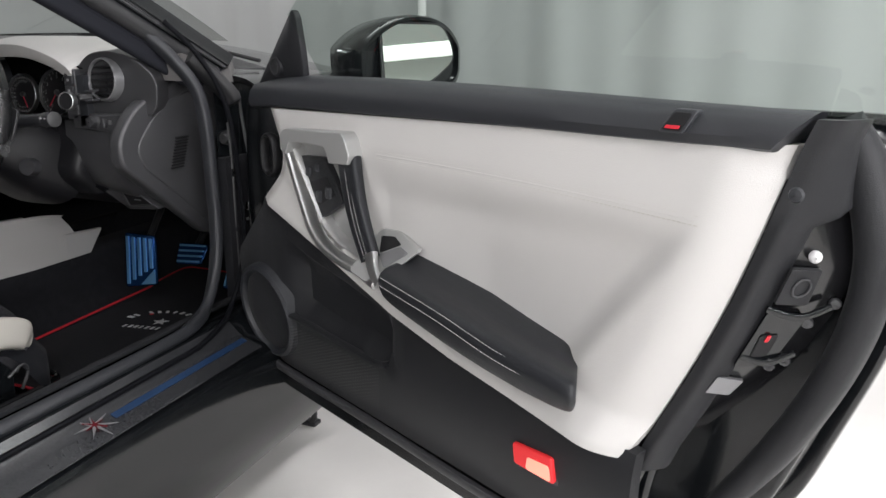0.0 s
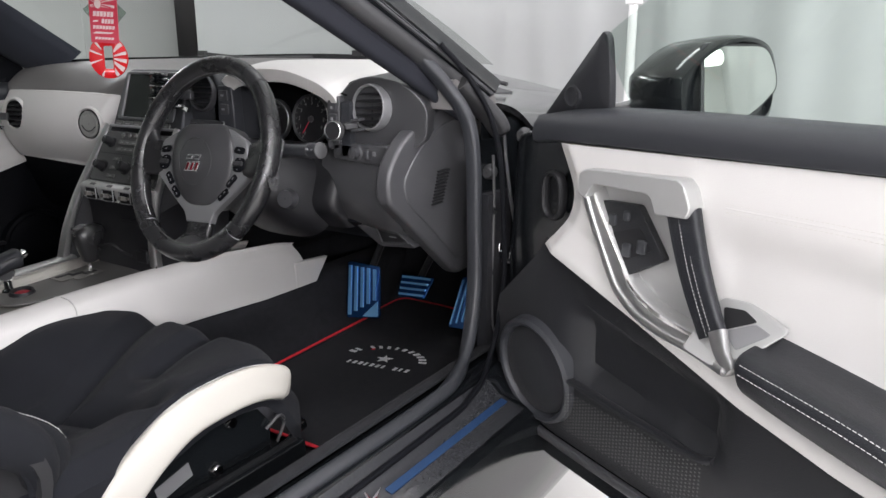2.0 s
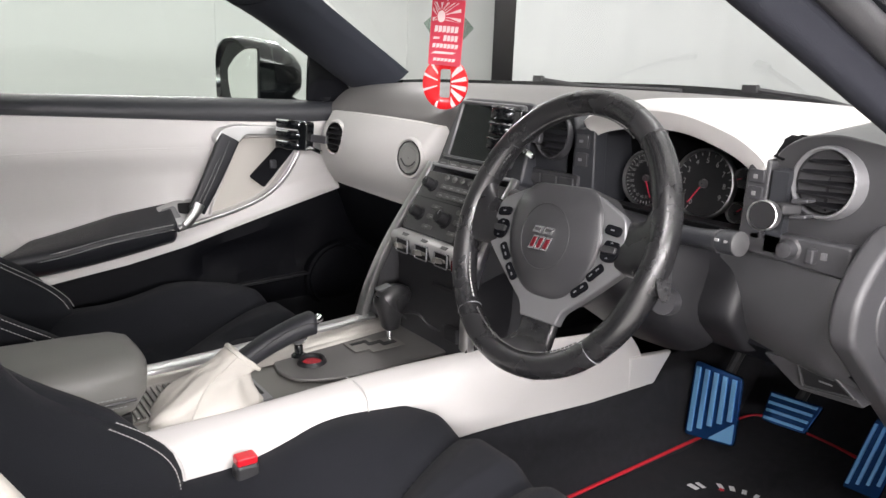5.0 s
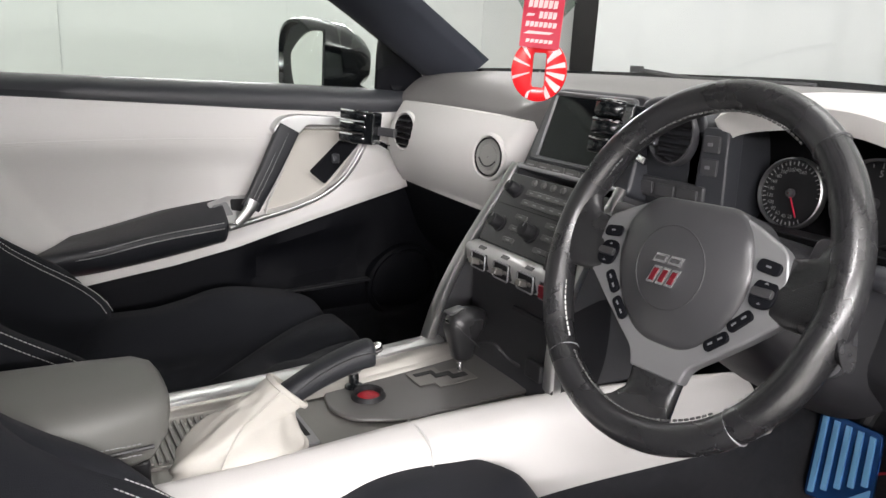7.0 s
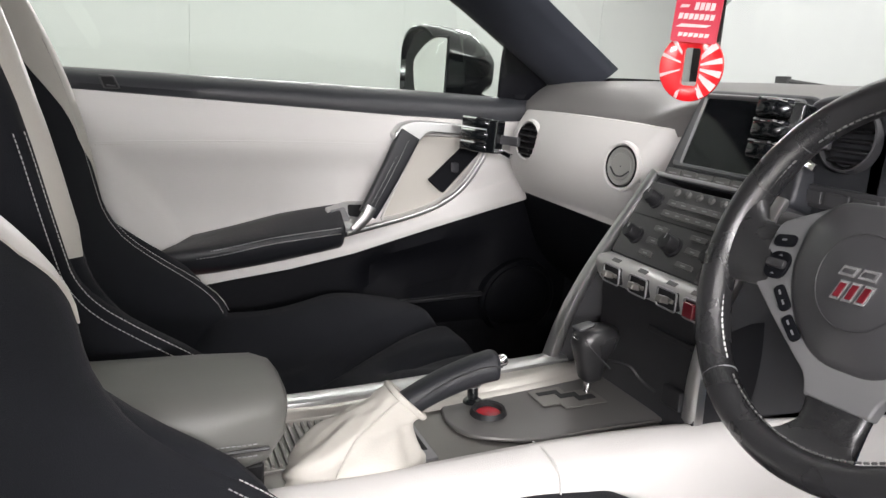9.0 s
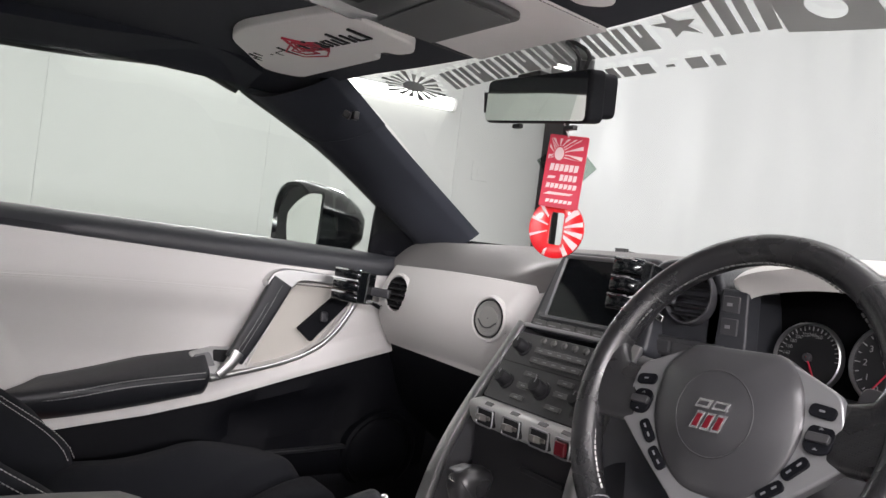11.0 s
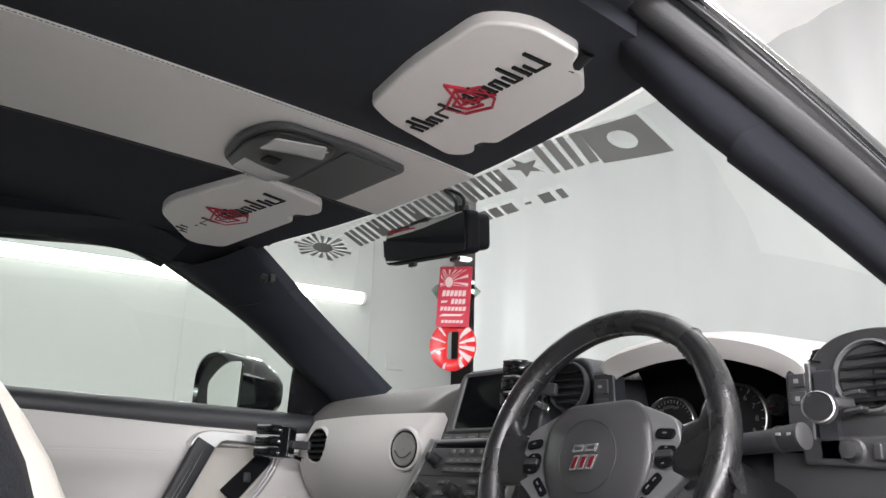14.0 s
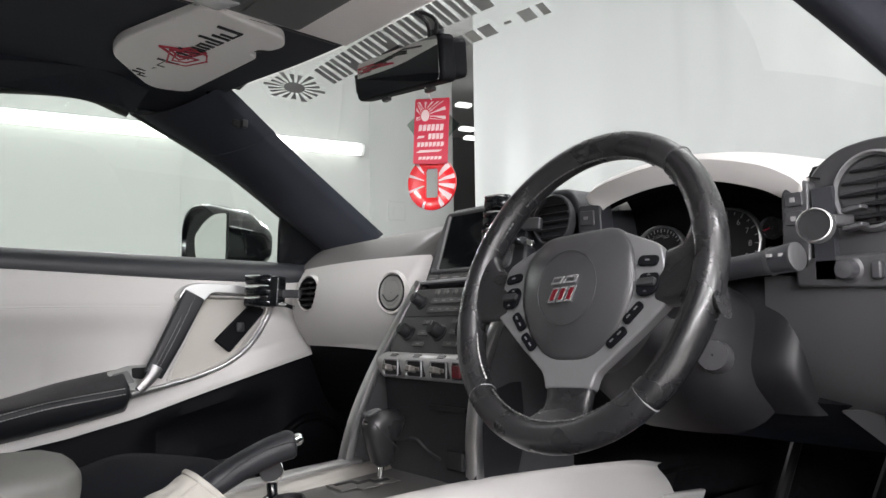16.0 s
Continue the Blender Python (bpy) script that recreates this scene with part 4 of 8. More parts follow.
    # opening behind the pull handle, walled and floored
    if full:
        hole = rounded([(0.106, 0.795), (0.272, 0.797), (0.300, 0.72), (0.336, 0.642), (0.345, 0.616), (0.285, 0.624), (0.236, 0.634), (0.198, 0.657), (0.150, 0.724)], [0.008, 0.01, 0.02, 0.01, 0.008, 0.03, 0.02, 0.02, 0.1], 4)
    else:
        hole = rounded([(0.116, 0.795), (0.272, 0.797), (0.300, 0.72), (0.336, 0.642), (0.345, 0.612), (0.285, 0.625), (0.22, 0.648), (0.172, 0.684), (0.132, 0.74)], [0.012, 0.01, 0.02, 0.01, 0.01, 0.03, 0.03, 0.03, 0.03], 4)
    o3 = P(0, 0, 0)
    if not full:
        hole = [((H(a, 0, b) - o3).dot(d), H(a, 0, b).z) for a, b in hole]

    def in_hole(co):
        a, b, odd = (co - o3).dot(d), co.z, False
        for (x1, y1), (x2, y2) in zip(hole, hole[1:] + hole[:1]):
            if (y1 > b) != (y2 > b) and a < (x2 - x1) * (b - y1) / (y2 - y1) + x1:
                odd = not odd
        return odd

    bm_w = shell(rows, n * -0.018)
    bmesh.ops.delete(bm_w, geom=[f for f in bm_w.faces if in_hole(f.calc_center_median())], context="FACES")
    part("handle_well", skin([[P(0.235 + (a - 0.235) * k, w, 0.715 + (b - 0.715) * k) for a, b in hole] for w, k in ((0.026, 1.02), (0.024, 0.99), (0.014, 0.97), (0.004, 0.93), (0.003, 0.86))], True), M_SILVERPAINT if full else M_WHITE, door, "silver well behind the pull handle" if full else "white well behind the pull handle")
    if not full:
        part("well_bead", loop([P(a, 0.022, b) for a, b in hole], ring_sec(0.003, 0.003, 8), n), M_WHITE, door)
    white = part("upper_panel", bm_w, M_WHITE, door, "white leather door panel with a stitched seam")
    seam = cr([P(0.345, 0.0236, 0.790), P(0.5, 0.0236, 0.791), P(0.7, 0.0236, 0.788), P(0.862, 0.0234, 0.782)], 8)
    part("seam", sweep(seam, ring_sec(0.0016, 0.0008, 6), n), M_WHITE, white)
    for dz in (-0.005, 0.005):
        part("stitching", stitches([p + V((0, 0, dz)) for p in seam], 0.006, 0.004, 0.0006, n), M_CREAM, white)

    # rolled black top with its lock slide
    top = cr([P(-0.04, 0.0, 0.862), P(0.1, 0.0, 0.876), P(0.5, 0.0, 0.8825), P(0.8, 0.0, 0.882), P(0.955, 0.0, 0.882)], 6)
    secr = [(-0.05, 0.004), (-0.045, 0.014), (-0.02, 0.018), (0.005, 0.014), (0.022, 0.0), (0.028, -0.018), (0.024, -0.032), (0.012, -0.037), (-0.05, -0.037)]
    if not full:
        top = cr([P(-0.03, 0.0, 0.877), P(0.1, 0.0, 0.879), P(0.5, 0.0, 0.888), P(0.8, 0.0, 0.894), P(0.955, 0.0, 0.896)], 6)
    rows = []
    for i, p in enumerate(top):
        tp = 0.62 + 0.38 * min(1, i / 6)
        end = max(0.0, (i - (len(top) - 7)) / 6)
        low = 1.0 - 0.30 * min(1.0, max(0.0, ((p - o3).dot(d) - 0.3) / 0.6))
        rows.append([p + n * (a * (tp if a > 0 else 1) * (1 - 0.3 * end ** 2)) + up * (b * low * (0.6 + 0.4 * tp)) - d * (0.030 * end * min(1.0, max(0.0, (0.012 - b) / 0.045))) for a, b in secr])
    part("top_roll", skin(rows, True, True), M_DOORTOP, door, "soft black rolled door top")
    part("defroster_slots", join(*[box(P(0.10 + 0.022 * i, -0.02, 0.893), (0.004, 0.016, 0.002), axes((0, 0, 0), (0, 0, 1), n)) for i in range(8)]), M_INK, door, smooth=False)
    lift = 0.0 if full else 0.007
    lm = lambda a, b, c: P(a, 0.016 + lift * 0.6 + c - (b - 0.882) * 0.5, b + lift)
    part("lock_bezel", plate(rounded([(0.818, 0.868), (0.846, 0.868), (0.855, 0.891), (0.829, 0.891)], 0.004), lm, 0.012), M_DOORTOP if full else M_RADIO, door, bevel=0.002)
    part("lock_recess", plate(rounded([(0.822, 0.871), (0.843, 0.871), (0.850, 0.888), (0.831, 0.888)], 0.003), lm, 0.0128), M_INK, door)
    part("lock_slide", plate([(0.8255, 0.8725), (0.8405, 0.8725), (0.842, 0.8755), (0.8265, 0.8755)], lm, 0.0145), M_REDCLOTH if full else M_SATIN, door, "red lock indicator" if full else "")

    # sail panel in front of the window
    sail = rounded([(-0.034, 0.872), (0.100, 0.882), (0.106, 0.935), (0.106, 0.992), (0.098, 1.003)] if full else [(-0.10, 0.885), (0.060, 0.885), (0.064, 0.985), (0.060, 1.022), (0.046, 1.02)], [0.01, 0.006, 0.02, 0.01, 0.01])
    part("sail_panel", plate(sail, lambda a, b, c: P(a, -0.026 + c + (b - 0.89) * 0.15 + (0.12 * max(0.0, 0.1 - a) if full else 0.0), b), 0.012, 0.006), TR, door, "black triangular tweeter cover", bevel=0.003)
    tw = axes(P(0.036 if full else 0.012, 0.0 if full else -0.0125, 0.907), n, d)
    part("tweeter", lathe([(0.001, 0.004), (0.012, 0.0035), (0.014, 0.005), (0.017, 0.004), (0.018, -0.003)], tw, 28, False), TR, door)
    buf = [P(0.004 + 0.021 * math.copysign(abs(math.cos(t)) ** 0.8, math.cos(t)), 0.004, 0.749 + 0.036 * math.copysign(abs(math.sin(t)) ** 0.7, math.sin(t))) for t in [2 * math.pi * i / 28 for i in range(28)]]
    part("door_buffer", loop(buf, ring_sec(0.0048, 0.009, 10), n), M_INK, door, "oval black rubber buffer")
    # glass, raised
    def glass_top(u):
        if not full:
            return min(1.2, 0.965 + (u + 0.078) * 0.52)
        return min(1.165, 0.99 + (u - 0.12) * 0.40) if u < 0.55 else 1.165 - (u - 0.55) * 0.08
    rows = []
    for i in range(25):
        u0 = 0.125 if full else 0.0
        u = u0 + (1.02 - u0) * i / 24
        rows.append([P(u - 0.03 * (k / 8) * (i / 24), -0.035 + ((0.885 + (glass_top(u) - 0.885) * k / 8) - 0.89) * 0.62, 0.885 + (glass_top(u) - 0.885) * k / 8) for k in range(9)])
    g = part("window_glass", skin(rows), M_SIDEGLASS, door, "clear greenish side glass, raised")
    g.visible_shadow = False

    # pull handle: satin silver cap, front bar and tray, with a leather strap
    if full:
        cap = rounded([(0.097, 0.772), (0.097, 0.800), (0.114, 0.810), (0.290, 0.819), (0.303, 0.808), (0.313, 0.785), (0.307, 0.772), (0.254, 0.768), (0.244, 0.793), (0.129, 0.789), (0.114, 0.766)], [0.003, 0.012, 0.012, 0.006, 0.006, 0.006, 0.002, 0.002, 0.012, 0.008, 0.003], 4)
    else:
        cap = rounded([(0.103, 0.772), (0.104, 0.802), (0.124, 0.818), (0.285, 0.825), (0.318, 0.818), (0.335, 0.796), (0.330, 0.783), (0.280, 0.780), (0.262, 0.802), (0.145, 0.797), (0.126, 0.788), (0.115, 0.768)], [0.004, 0.014, 0.012, 0.012, 0.014, 0.008, 0.003, 0.003, 0.012, 0.008, 0.008, 0.004], 4)
    part("handle_cap", plate(cap, lambda a, b, c: H(a, 0.012 + c * (0.9 + 0.4 * min(1.0, max(0.0, (a - 0.1) / 0.2))) - 0.35 * max(0.0, b - 0.812), b), 0.030, 0.0), M_SILVERPAINT if full else M_SILVER, door, "satin silver pull handle", bevel=0.006)
    s0, s1 = (P(0.287, 0.031, 0.780), P(0.368, 0.056, 0.640)) if full else (H(0.3, 0.043, 0.797), H(0.386, 0.060, 0.636))
    strap = [lerp(s0, s1, i / 8) + n * (0.006 * math.sin(math.pi * i / 8)) for i in range(9)]
    stp = part("handle_strap", sweep(strap, ring_sec(0.0245, 0.010, 20, 4.5), n, [1.0 - 0.22 * i / 8 for i in range(9)]), M_BLEATHER, door, "black leather strap with pale stitching")
    for off in (-0.002, 0.007):
        part("stitching", stitches([p + n * 0.0095 + d * off for p in strap], 0.005, 0.003, 0.00045, n), M_STITCH, stp)
    if full:
        bar = cr([P(0.098, 0.023, 0.790), P(0.116, 0.025, 0.755), P(0.143, 0.030, 0.716), P(0.172, 0.036, 0.680), P(0.198, 0.042, 0.653), P(0.238, 0.048, 0.631), P(0.287, 0.052, 0.620), P(0.345, 0.054, 0.614), P(0.405, 0.070, 0.611)], 5)
    else:
        bar = cr([H(0.108, 0.022, 0.79), H(0.125, 0.022, 0.745), H(0.165, 0.024, 0.688), H(0.215, 0.028, 0.652), H(0.28, 0.034, 0.628), H(0.36, 0.048, 0.611), H(0.425, 0.074, 0.610)], 5)
    part("handle_frame", sweep(bar, ring_sec(0.0068 if full else 0.0052, 0.012 if full else 0.008, 18, 3.5), n), M_SILVER, door)
    part("handle_foot", sweep(cr([H(0.380, 0.064, 0.652), H(0.392, 0.07, 0.632), H(0.412, 0.076, 0.614)], 4), ring_sec(0.0125, 0.007, 12, 3), n, [1 - 0.3 * i / 8 for i in range(9)]), M_SILVER, door)
    tray = rounded([(0.108, 0.79), (0.30, 0.79), (0.35, 0.68), (0.38, 0.62), (0.28, 0.620), (0.225, 0.634), (0.190, 0.658)] if full else [(0.12, 0.79), (0.30, 0.79), (0.35, 0.68), (0.38, 0.62), (0.28, 0.622), (0.21, 0.648), (0.16, 0.69)], 0.015)
    part("handle_tray", plate(tray, lambda a, b, c: H(a, -0.005 + c, b), 0.010, 0.0), M_SILVERPAINT if full else M_CREAM, door, bevel=0.002)
    swp = rounded([(0.114, 0.762), (0.197, 0.767), (0.253, 0.701), (0.184, 0.662)] if full else [(0.122, 0.765), (0.152, 0.785), (0.242, 0.70), (0.208, 0.672)], 0.005)
    sm2 = lambda a, b, c: H(a, 0.004 + c + (0.76 - b) * 0.06, b)
    swt = part("switch_panel", plate(swp, sm2, 0.012), TR, door, "black window switch panel", bevel=0.003)
    if full:
        keys = [((0.152, 0.739), 0.009), ((0.178, 0.749), 0.0075), ((0.184, 0.701), 0.0105), ((0.211, 0.711), 0.0105)]
        part("switch_recess", plate(rounded([(0.150, 0.719), (0.203, 0.737), (0.229, 0.709), (0.179, 0.684)], 0.004), sm2, 0.0126), M_INK, swt, smooth=False)
    else:
        keys = [((0.184, 0.728), 0.011)]
    for (ku, kz), r in keys:
        part("window_switch", plate(rounded([(ku - r * 0.8, kz - r), (ku + r * 0.8, kz - r * 0.9), (ku + r * 0.8, kz + r), (ku - r * 0.8, kz + r * 0.9)], 0.004), sm2, 0.0145, 0.002), M_DOORTOP, swt, bevel=0.0015)
    cup = rounded([(0.345, 0.676), (0.384, 0.679), (0.448, 0.664), (0.428, 0.640), (0.388, 0.612), (0.335, 0.618)] if full else [(0.355, 0.672), (0.405, 0.672), (0.452, 0.660), (0.43, 0.632), (0.40, 0.622)], 0.008)
    part("cup_bezel", plate(cup, lambda a, b, c: P(a, 0.012 + c + (0.672 - b) * 1.0, b), 0.008), M_SILVERPAINT if full else M_SILVER, door, bevel=0.002)
    part("cup_hollow", plate(rounded([(0.356, 0.668), (0.384, 0.671), (0.407, 0.664), (0.375, 0.648)] if full else [(0.365, 0.667), (0.402, 0.667), (0.405, 0.648), (0.385, 0.645)], 0.004), lambda a, b, c: P(a, 0.012 + c + (0.672 - b) * 1.0, b), 0.0088), M_INK, door)
    part("cup_lid", plate(rounded([(0.376, 0.647), (0.406, 0.662), (0.431, 0.657), (0.403, 0.634)] if full else [(0.41, 0.663), (0.442, 0.657), (0.428, 0.638), (0.402, 0.640)], 0.004), lambda a, b, c: P(a, 0.012 + c + (0.672 - b) * 1.0, b), 0.0105), M_SPOKE, door, bevel=0.001)

    # armrest
    secs = []
    for u, wf, zt, zf in ((0.42, 0.080, 0.640, 0.596), (0.44, 0.088, 0.638, 0.592), (0.56, 0.094, 0.620, 0.570), (0.66, 0.094, 0.604, 0.555), (0.725, 0.093, 0.595, 0.55), (0.752, 0.092, 0.592, 0.551), (0.760, 0.086, 0.590, 0.554), (0.762, 0.076, 0.588, 0.558)):
        zb = zt + (0.010 if full else 0.024) - 0.016 * (u - 0.425) / 0.33
        secs.append([(u, -0.026, zb), (u, 0.03, zb - 0.004), (u, wf - 0.012, zt), (u, wf, zt - 0.008), (u, wf + 0.001, zt - 0.022), (u, wf - 0.012, zf), (u, 0.04, zf - 0.014), (u, -0.02, zf - 0.01)])
    arm_rows = [cr([P(p[0] - (p[0] - 0.425) / 0.332 * 0.72 * max(0.0, 0.09 - p[1]) + (p[0] - 0.425) / 0.332 * 0.016, p[1], p[2]) for p in sec], 3, True) for sec in secs]
    cols = [cr([r[j] for r in arm_rows], 4) for j in range(len(arm_rows[0]))]
    arm = part("armrest", skin([[c[i] for c in cols] for i in range(len(cols[0]))], True, True), M_BLEATHER, door, "black leather armrest with pale stitching")
    for dz, dw in ((-0.001, 0.001), (-0.012, 0.0035)):
        part("stitching", stitches(cr([P(0.43, 0.086 + dw, 0.633 + dz), P(0.56, 0.0935 + dw, 0.618 + dz), P(0.66, 0.0935 + dw, 0.598 + dz), P(0.738, 0.088 + dw, 0.588 + dz)], 10), 0.006, 0.004, 0.0006, n), M_STITCH, arm)

    # red courtesy lamp low on the trim
    lp = rounded([(0.636, 0.440), (0.703, 0.444), (0.708, 0.408), (0.640, 0.410)], 0.005)
    part("courtesy_lamp", plate(lp, uz(0.012), 0.02), M_LAMPRED, door, "red courtesy lamp lens", bevel=0.003)
    part("lamp_window", plate(rounded([(0.664, 0.430), (0.700, 0.432), (0.704, 0.411), (0.662, 0.412)], 0.004), uz(0.012), 0.0208), M_LAMPCLEAR, door, "pale lit window of the lamp")
    part("lamp_bezel", plate(rounded([(0.632, 0.444), (0.706, 0.448), (0.712, 0.404), (0.636, 0.406)], 0.006), uz(0.006), 0.019), M_PLASTIC, door)

    # rear edge: plastic trim end, latch box, striker parts
    def wide(z):
        return smooth01((z - 0.782) / 0.016) if full else 0.0

    endp = [cr([P(rear_u(z) + 0.004, -0.006, z), P(rear_u(z) + 0.020 + 0.004 * wide(z), -0.008 - 0.008 * wide(z), z), P(rear_u(z) + 0.034 + max(0.0, 0.944 - rear_u(z)) * wide(z), -0.032 - 0.016 * wide(z), z)], 6) for z in [0.46 + 0.0107 * i for i in range(41)]]
    part("trim_end", shell(endp, n * -0.012), M_DOORTRIM, door, "black trim along the door's rear edge")
    if full:
        edge_u = lambda z: rear_u(z) + 0.022
        seal_u = lambda z: 0.985 - 1.3 * max(0.0, 0.745 - z) ** 1.55 - 0.9 * max(0.0, z - 0.745) ** 1.4
        rows = [cr([P(edge_u(z) - 0.012, -0.012, z), P(edge_u(z), -0.026, z), P(lerp((edge_u(z), 0, 0), (seal_u(z), 0, 0), 0.55).x, -0.052, z), P(seal_u(z), -0.080, z)], 4) for z in [0.83 - 0.045 * i for i in range(10)]]
        part("latch_panel", shell(rows, d * -0.012), M_BODY, door, "gloss black latch recess")
        onl = lambda z, k, h=0.0: lerp(P(edge_u(z), -0.026, z), P(seal_u(z), -0.080, z), k) + (d * 0.52 + n * 0.85) * h
        lt = part("latch", plate(rounded([(-0.036, -0.030), (0.036, -0.030), (0.030, 0.026), (-0.032, 0.026)], 0.006), lambda a, b, c: onl(0.655 + a, 0.42 + b * 9, 0.004 + c), 0.008), M_PAINT, door, "black door latch", bevel=0.003)
        part("latch_slot", plate(rounded([(-0.016, -0.016), (0.012, -0.020), (0.014, 0.004), (-0.014, 0.008)], 0.004), lambda a, b, c: onl(0.650 + a, 0.42 + b * 9, 0.012 + c), 0.0012), M_INK, lt)
        part("latch_tongue", plate(rounded([(-0.004, -0.003), (0.004, -0.003), (0.004, 0.003), (-0.004, 0.003)], 0.0015), lambda a, b, c: onl(0.659 + a, 0.34 + b * 9, 0.0134 + c), 0.002), M_RED, lt)
        for z0, k0, k1 in ((0.693, 0.12, 0.86), (0.634, 0.16, 0.84)):
            part("latch_rib", sweep(cr([onl(z0, k0, 0.010), onl(z0 - 0.006, (k0 + k1) / 2 + 0.05, 0.016), onl(z0 + 0.006, k1, 0.012)], 5), ring_sec(0.003, 0.004, 8), up), M_PAINT, lt)
        part("latch_block", plate(rounded([(-0.020, -0.024), (0.020, -0.024), (0.020, 0.018), (-0.020, 0.020)], 0.004), lambda a, b, c: onl(0.720 + a, 0.38 + b * 9, 0.004 + c), 0.010), TR, door, bevel=0.002)
        part("latch_mark", loop([onl(0.720 + 0.010 * math.sin(radians(30 * k)), 0.38 + 0.10 * math.cos(radians(30 * k)), 0.0148) for k in range(12)], ring_sec(0.0012, n=6), d), M_SATIN, door)
        part("striker_plate", plate(rounded([(-0.011, -0.034), (0.011, -0.030), (0.011, 0.022), (-0.011, 0.018)], 0.003), lambda a, b, c: onl(0.590 + a - b * 0.12, 0.30 + b * 9, 0.003 + c), 0.008), M_SPOKE, door, "bare metal striker plate", bevel=0.002)
        part("white_clip", lathe([(0.001, 0.007), (0.004, 0.006), (0.0065, 0.002), (0.006, -0.003), (0.001, -0.004)], axes(onl(0.752, 0.42, 0.006), n + d * 0.5, up), 14, False), M_MARK, door, "small white plastic clip")
        for z0, k0 in ((0.676, 0.74), (0.618, 0.70), (0.625, 0.86), (0.70, 0.92)):
            part("screw", lathe([(0.001, 0.005), (0.005, 0.004), (0.0065, 0.0), (0.001, 0.0)], axes(onl(z0, k0, 0.004), n + d * 0.5, up), 10, False), M_SATIN, door)
        part("trim_clip", lathe([(0.001, 0.004), (0.006, 0.003), (0.0075, 0.0), (0.001, -0.002)], axes(P(0.955, 0.018, 0.822), n, d), 14, False), M_DOORTOP, door)
    # outside mirror
    cw, sw, cz, turn, half, back = (-0.211, 0.158, 0.925, 0.0, 0.082, 0.0) if full else (-0.162, 0.112, 0.960, 0.45, 0.050, 0.030)
    mir = part("side_mirror", skin(mirror_rows(P, cw, sw, cz, turn, back), True, True), M_PAINT, door, mirror_label)
    gw = cw - 0.002 if full else cw + 0.036
    gm = axes(P(0.166 + back - turn * (gw - cw), gw, cz - 0.002), d + n * (0.05 + turn) + up * (0.14 if full else 0.0), n)
    k = half / 0.096
    gp = [(a * 0.096 * k, b * (0.055 if full or b > 0 else 0.075)) for a, b in rounded([(0.98, 1.02), (0.25, 1.04), (-0.40, 0.72), (-0.98, 0.14), (-0.96, -0.35), (-0.74, -1.02), (0.92, -1.04)], [0.14, 0.5, 0.5, 0.2, 0.3, 0.3, 0.14], 6)]
    part("glass_rim", plate([(a * 1.06, b * 1.08) for a, b in gp], on(gm), 0.004), M_RUBBER, mir, bevel=0.001)
    part("mirror_glass", plate(gp, on(gm), 0.0055), M_MIRROR, mir, "mirror glass", smooth=False)
    low = cz - 0.925 if full else 0.0
    part("mirror_foot", sweep(cr([P(0.06, -0.045, 0.875 + low), P(0.07, -0.09, 0.88 + low), P(0.075, -0.15, 0.895 + low)], 4), ring_sec(0.035 if full else 0.022, 0.018, 14, 2.6), up), M_PAINT, mir)
    return door


def mirror_rows(P, cw, sw, cz, turn, back):
    """Cross sections of the mirror housing, from its nose to the open face: arched above, flat below."""
    rows = []
    for u, kw, sz, dz in ((0.0, 0.2, 0.02, -0.004), (0.02, 0.6, 0.045, 0.0), (0.06, 0.86, 0.062, 0.002), (0.11, 0.97, 0.070, 0.0), (0.145, 1.0, 0.072, 0.0), (0.162, 0.985, 0.071, 0.0), (0.170, 0.95, 0.068, 0.0), (0.170, 0.89, 0.062, 0.0), (0.158, 0.86, 0.060, 0.0)):
        row = []
        for i in range(48):
            t = 2 * math.pi * i / 48
            c, s = math.cos(t), math.sin(t)
            xn = math.copysign(abs(c) ** (0.72 if turn == 0 else 0.85), c)
            x = xn * sw * kw * (1.0 if xn < 0 else 0.84 if turn == 0 else 0.70)
            if turn and s > 0:
                z = sz * 1.18 * (1.0 - 0.62 * abs(xn) ** 1.8) * s ** 0.5
            elif turn:
                z = -sz * 1.35 * abs(s) ** 0.5
            elif s > 0:
                z = sz * (1.0 - 0.70 * abs(xn) ** (1.9 if xn > 0 else 2.3)) * s ** 0.35
            else:
                z = -sz * 0.95 * abs(s) ** 0.45
            row.append(P(u + back - turn * x - 0.05 * max(0.0, -x / sw) ** 2, cw + x, cz + dz + z))
        rows.append(row)
    return rows


DRIVER = door_space((0.919, 0.426), (0.906, -0.424), (-0.424, -0.906))
PASSENGER = door_space((-0.722, 0.437), (0.0, -1.0), (1.0, 0.0))
build_door(DRIVER, "driver_door", "open car door, white leather and black trim, silver handle", "gloss black outside mirror", True)
build_door(PASSENGER, "passenger_door", "closed car door, white leather and black trim, silver handle", "gloss black outside mirror", False)

# ---------------------------------------------------------------- the dashboard
dash = thing("dashboard", "dark grey dashboard with white leather panels and round vents", "dashboard", (0, 0.5, 0.6))

cols = []
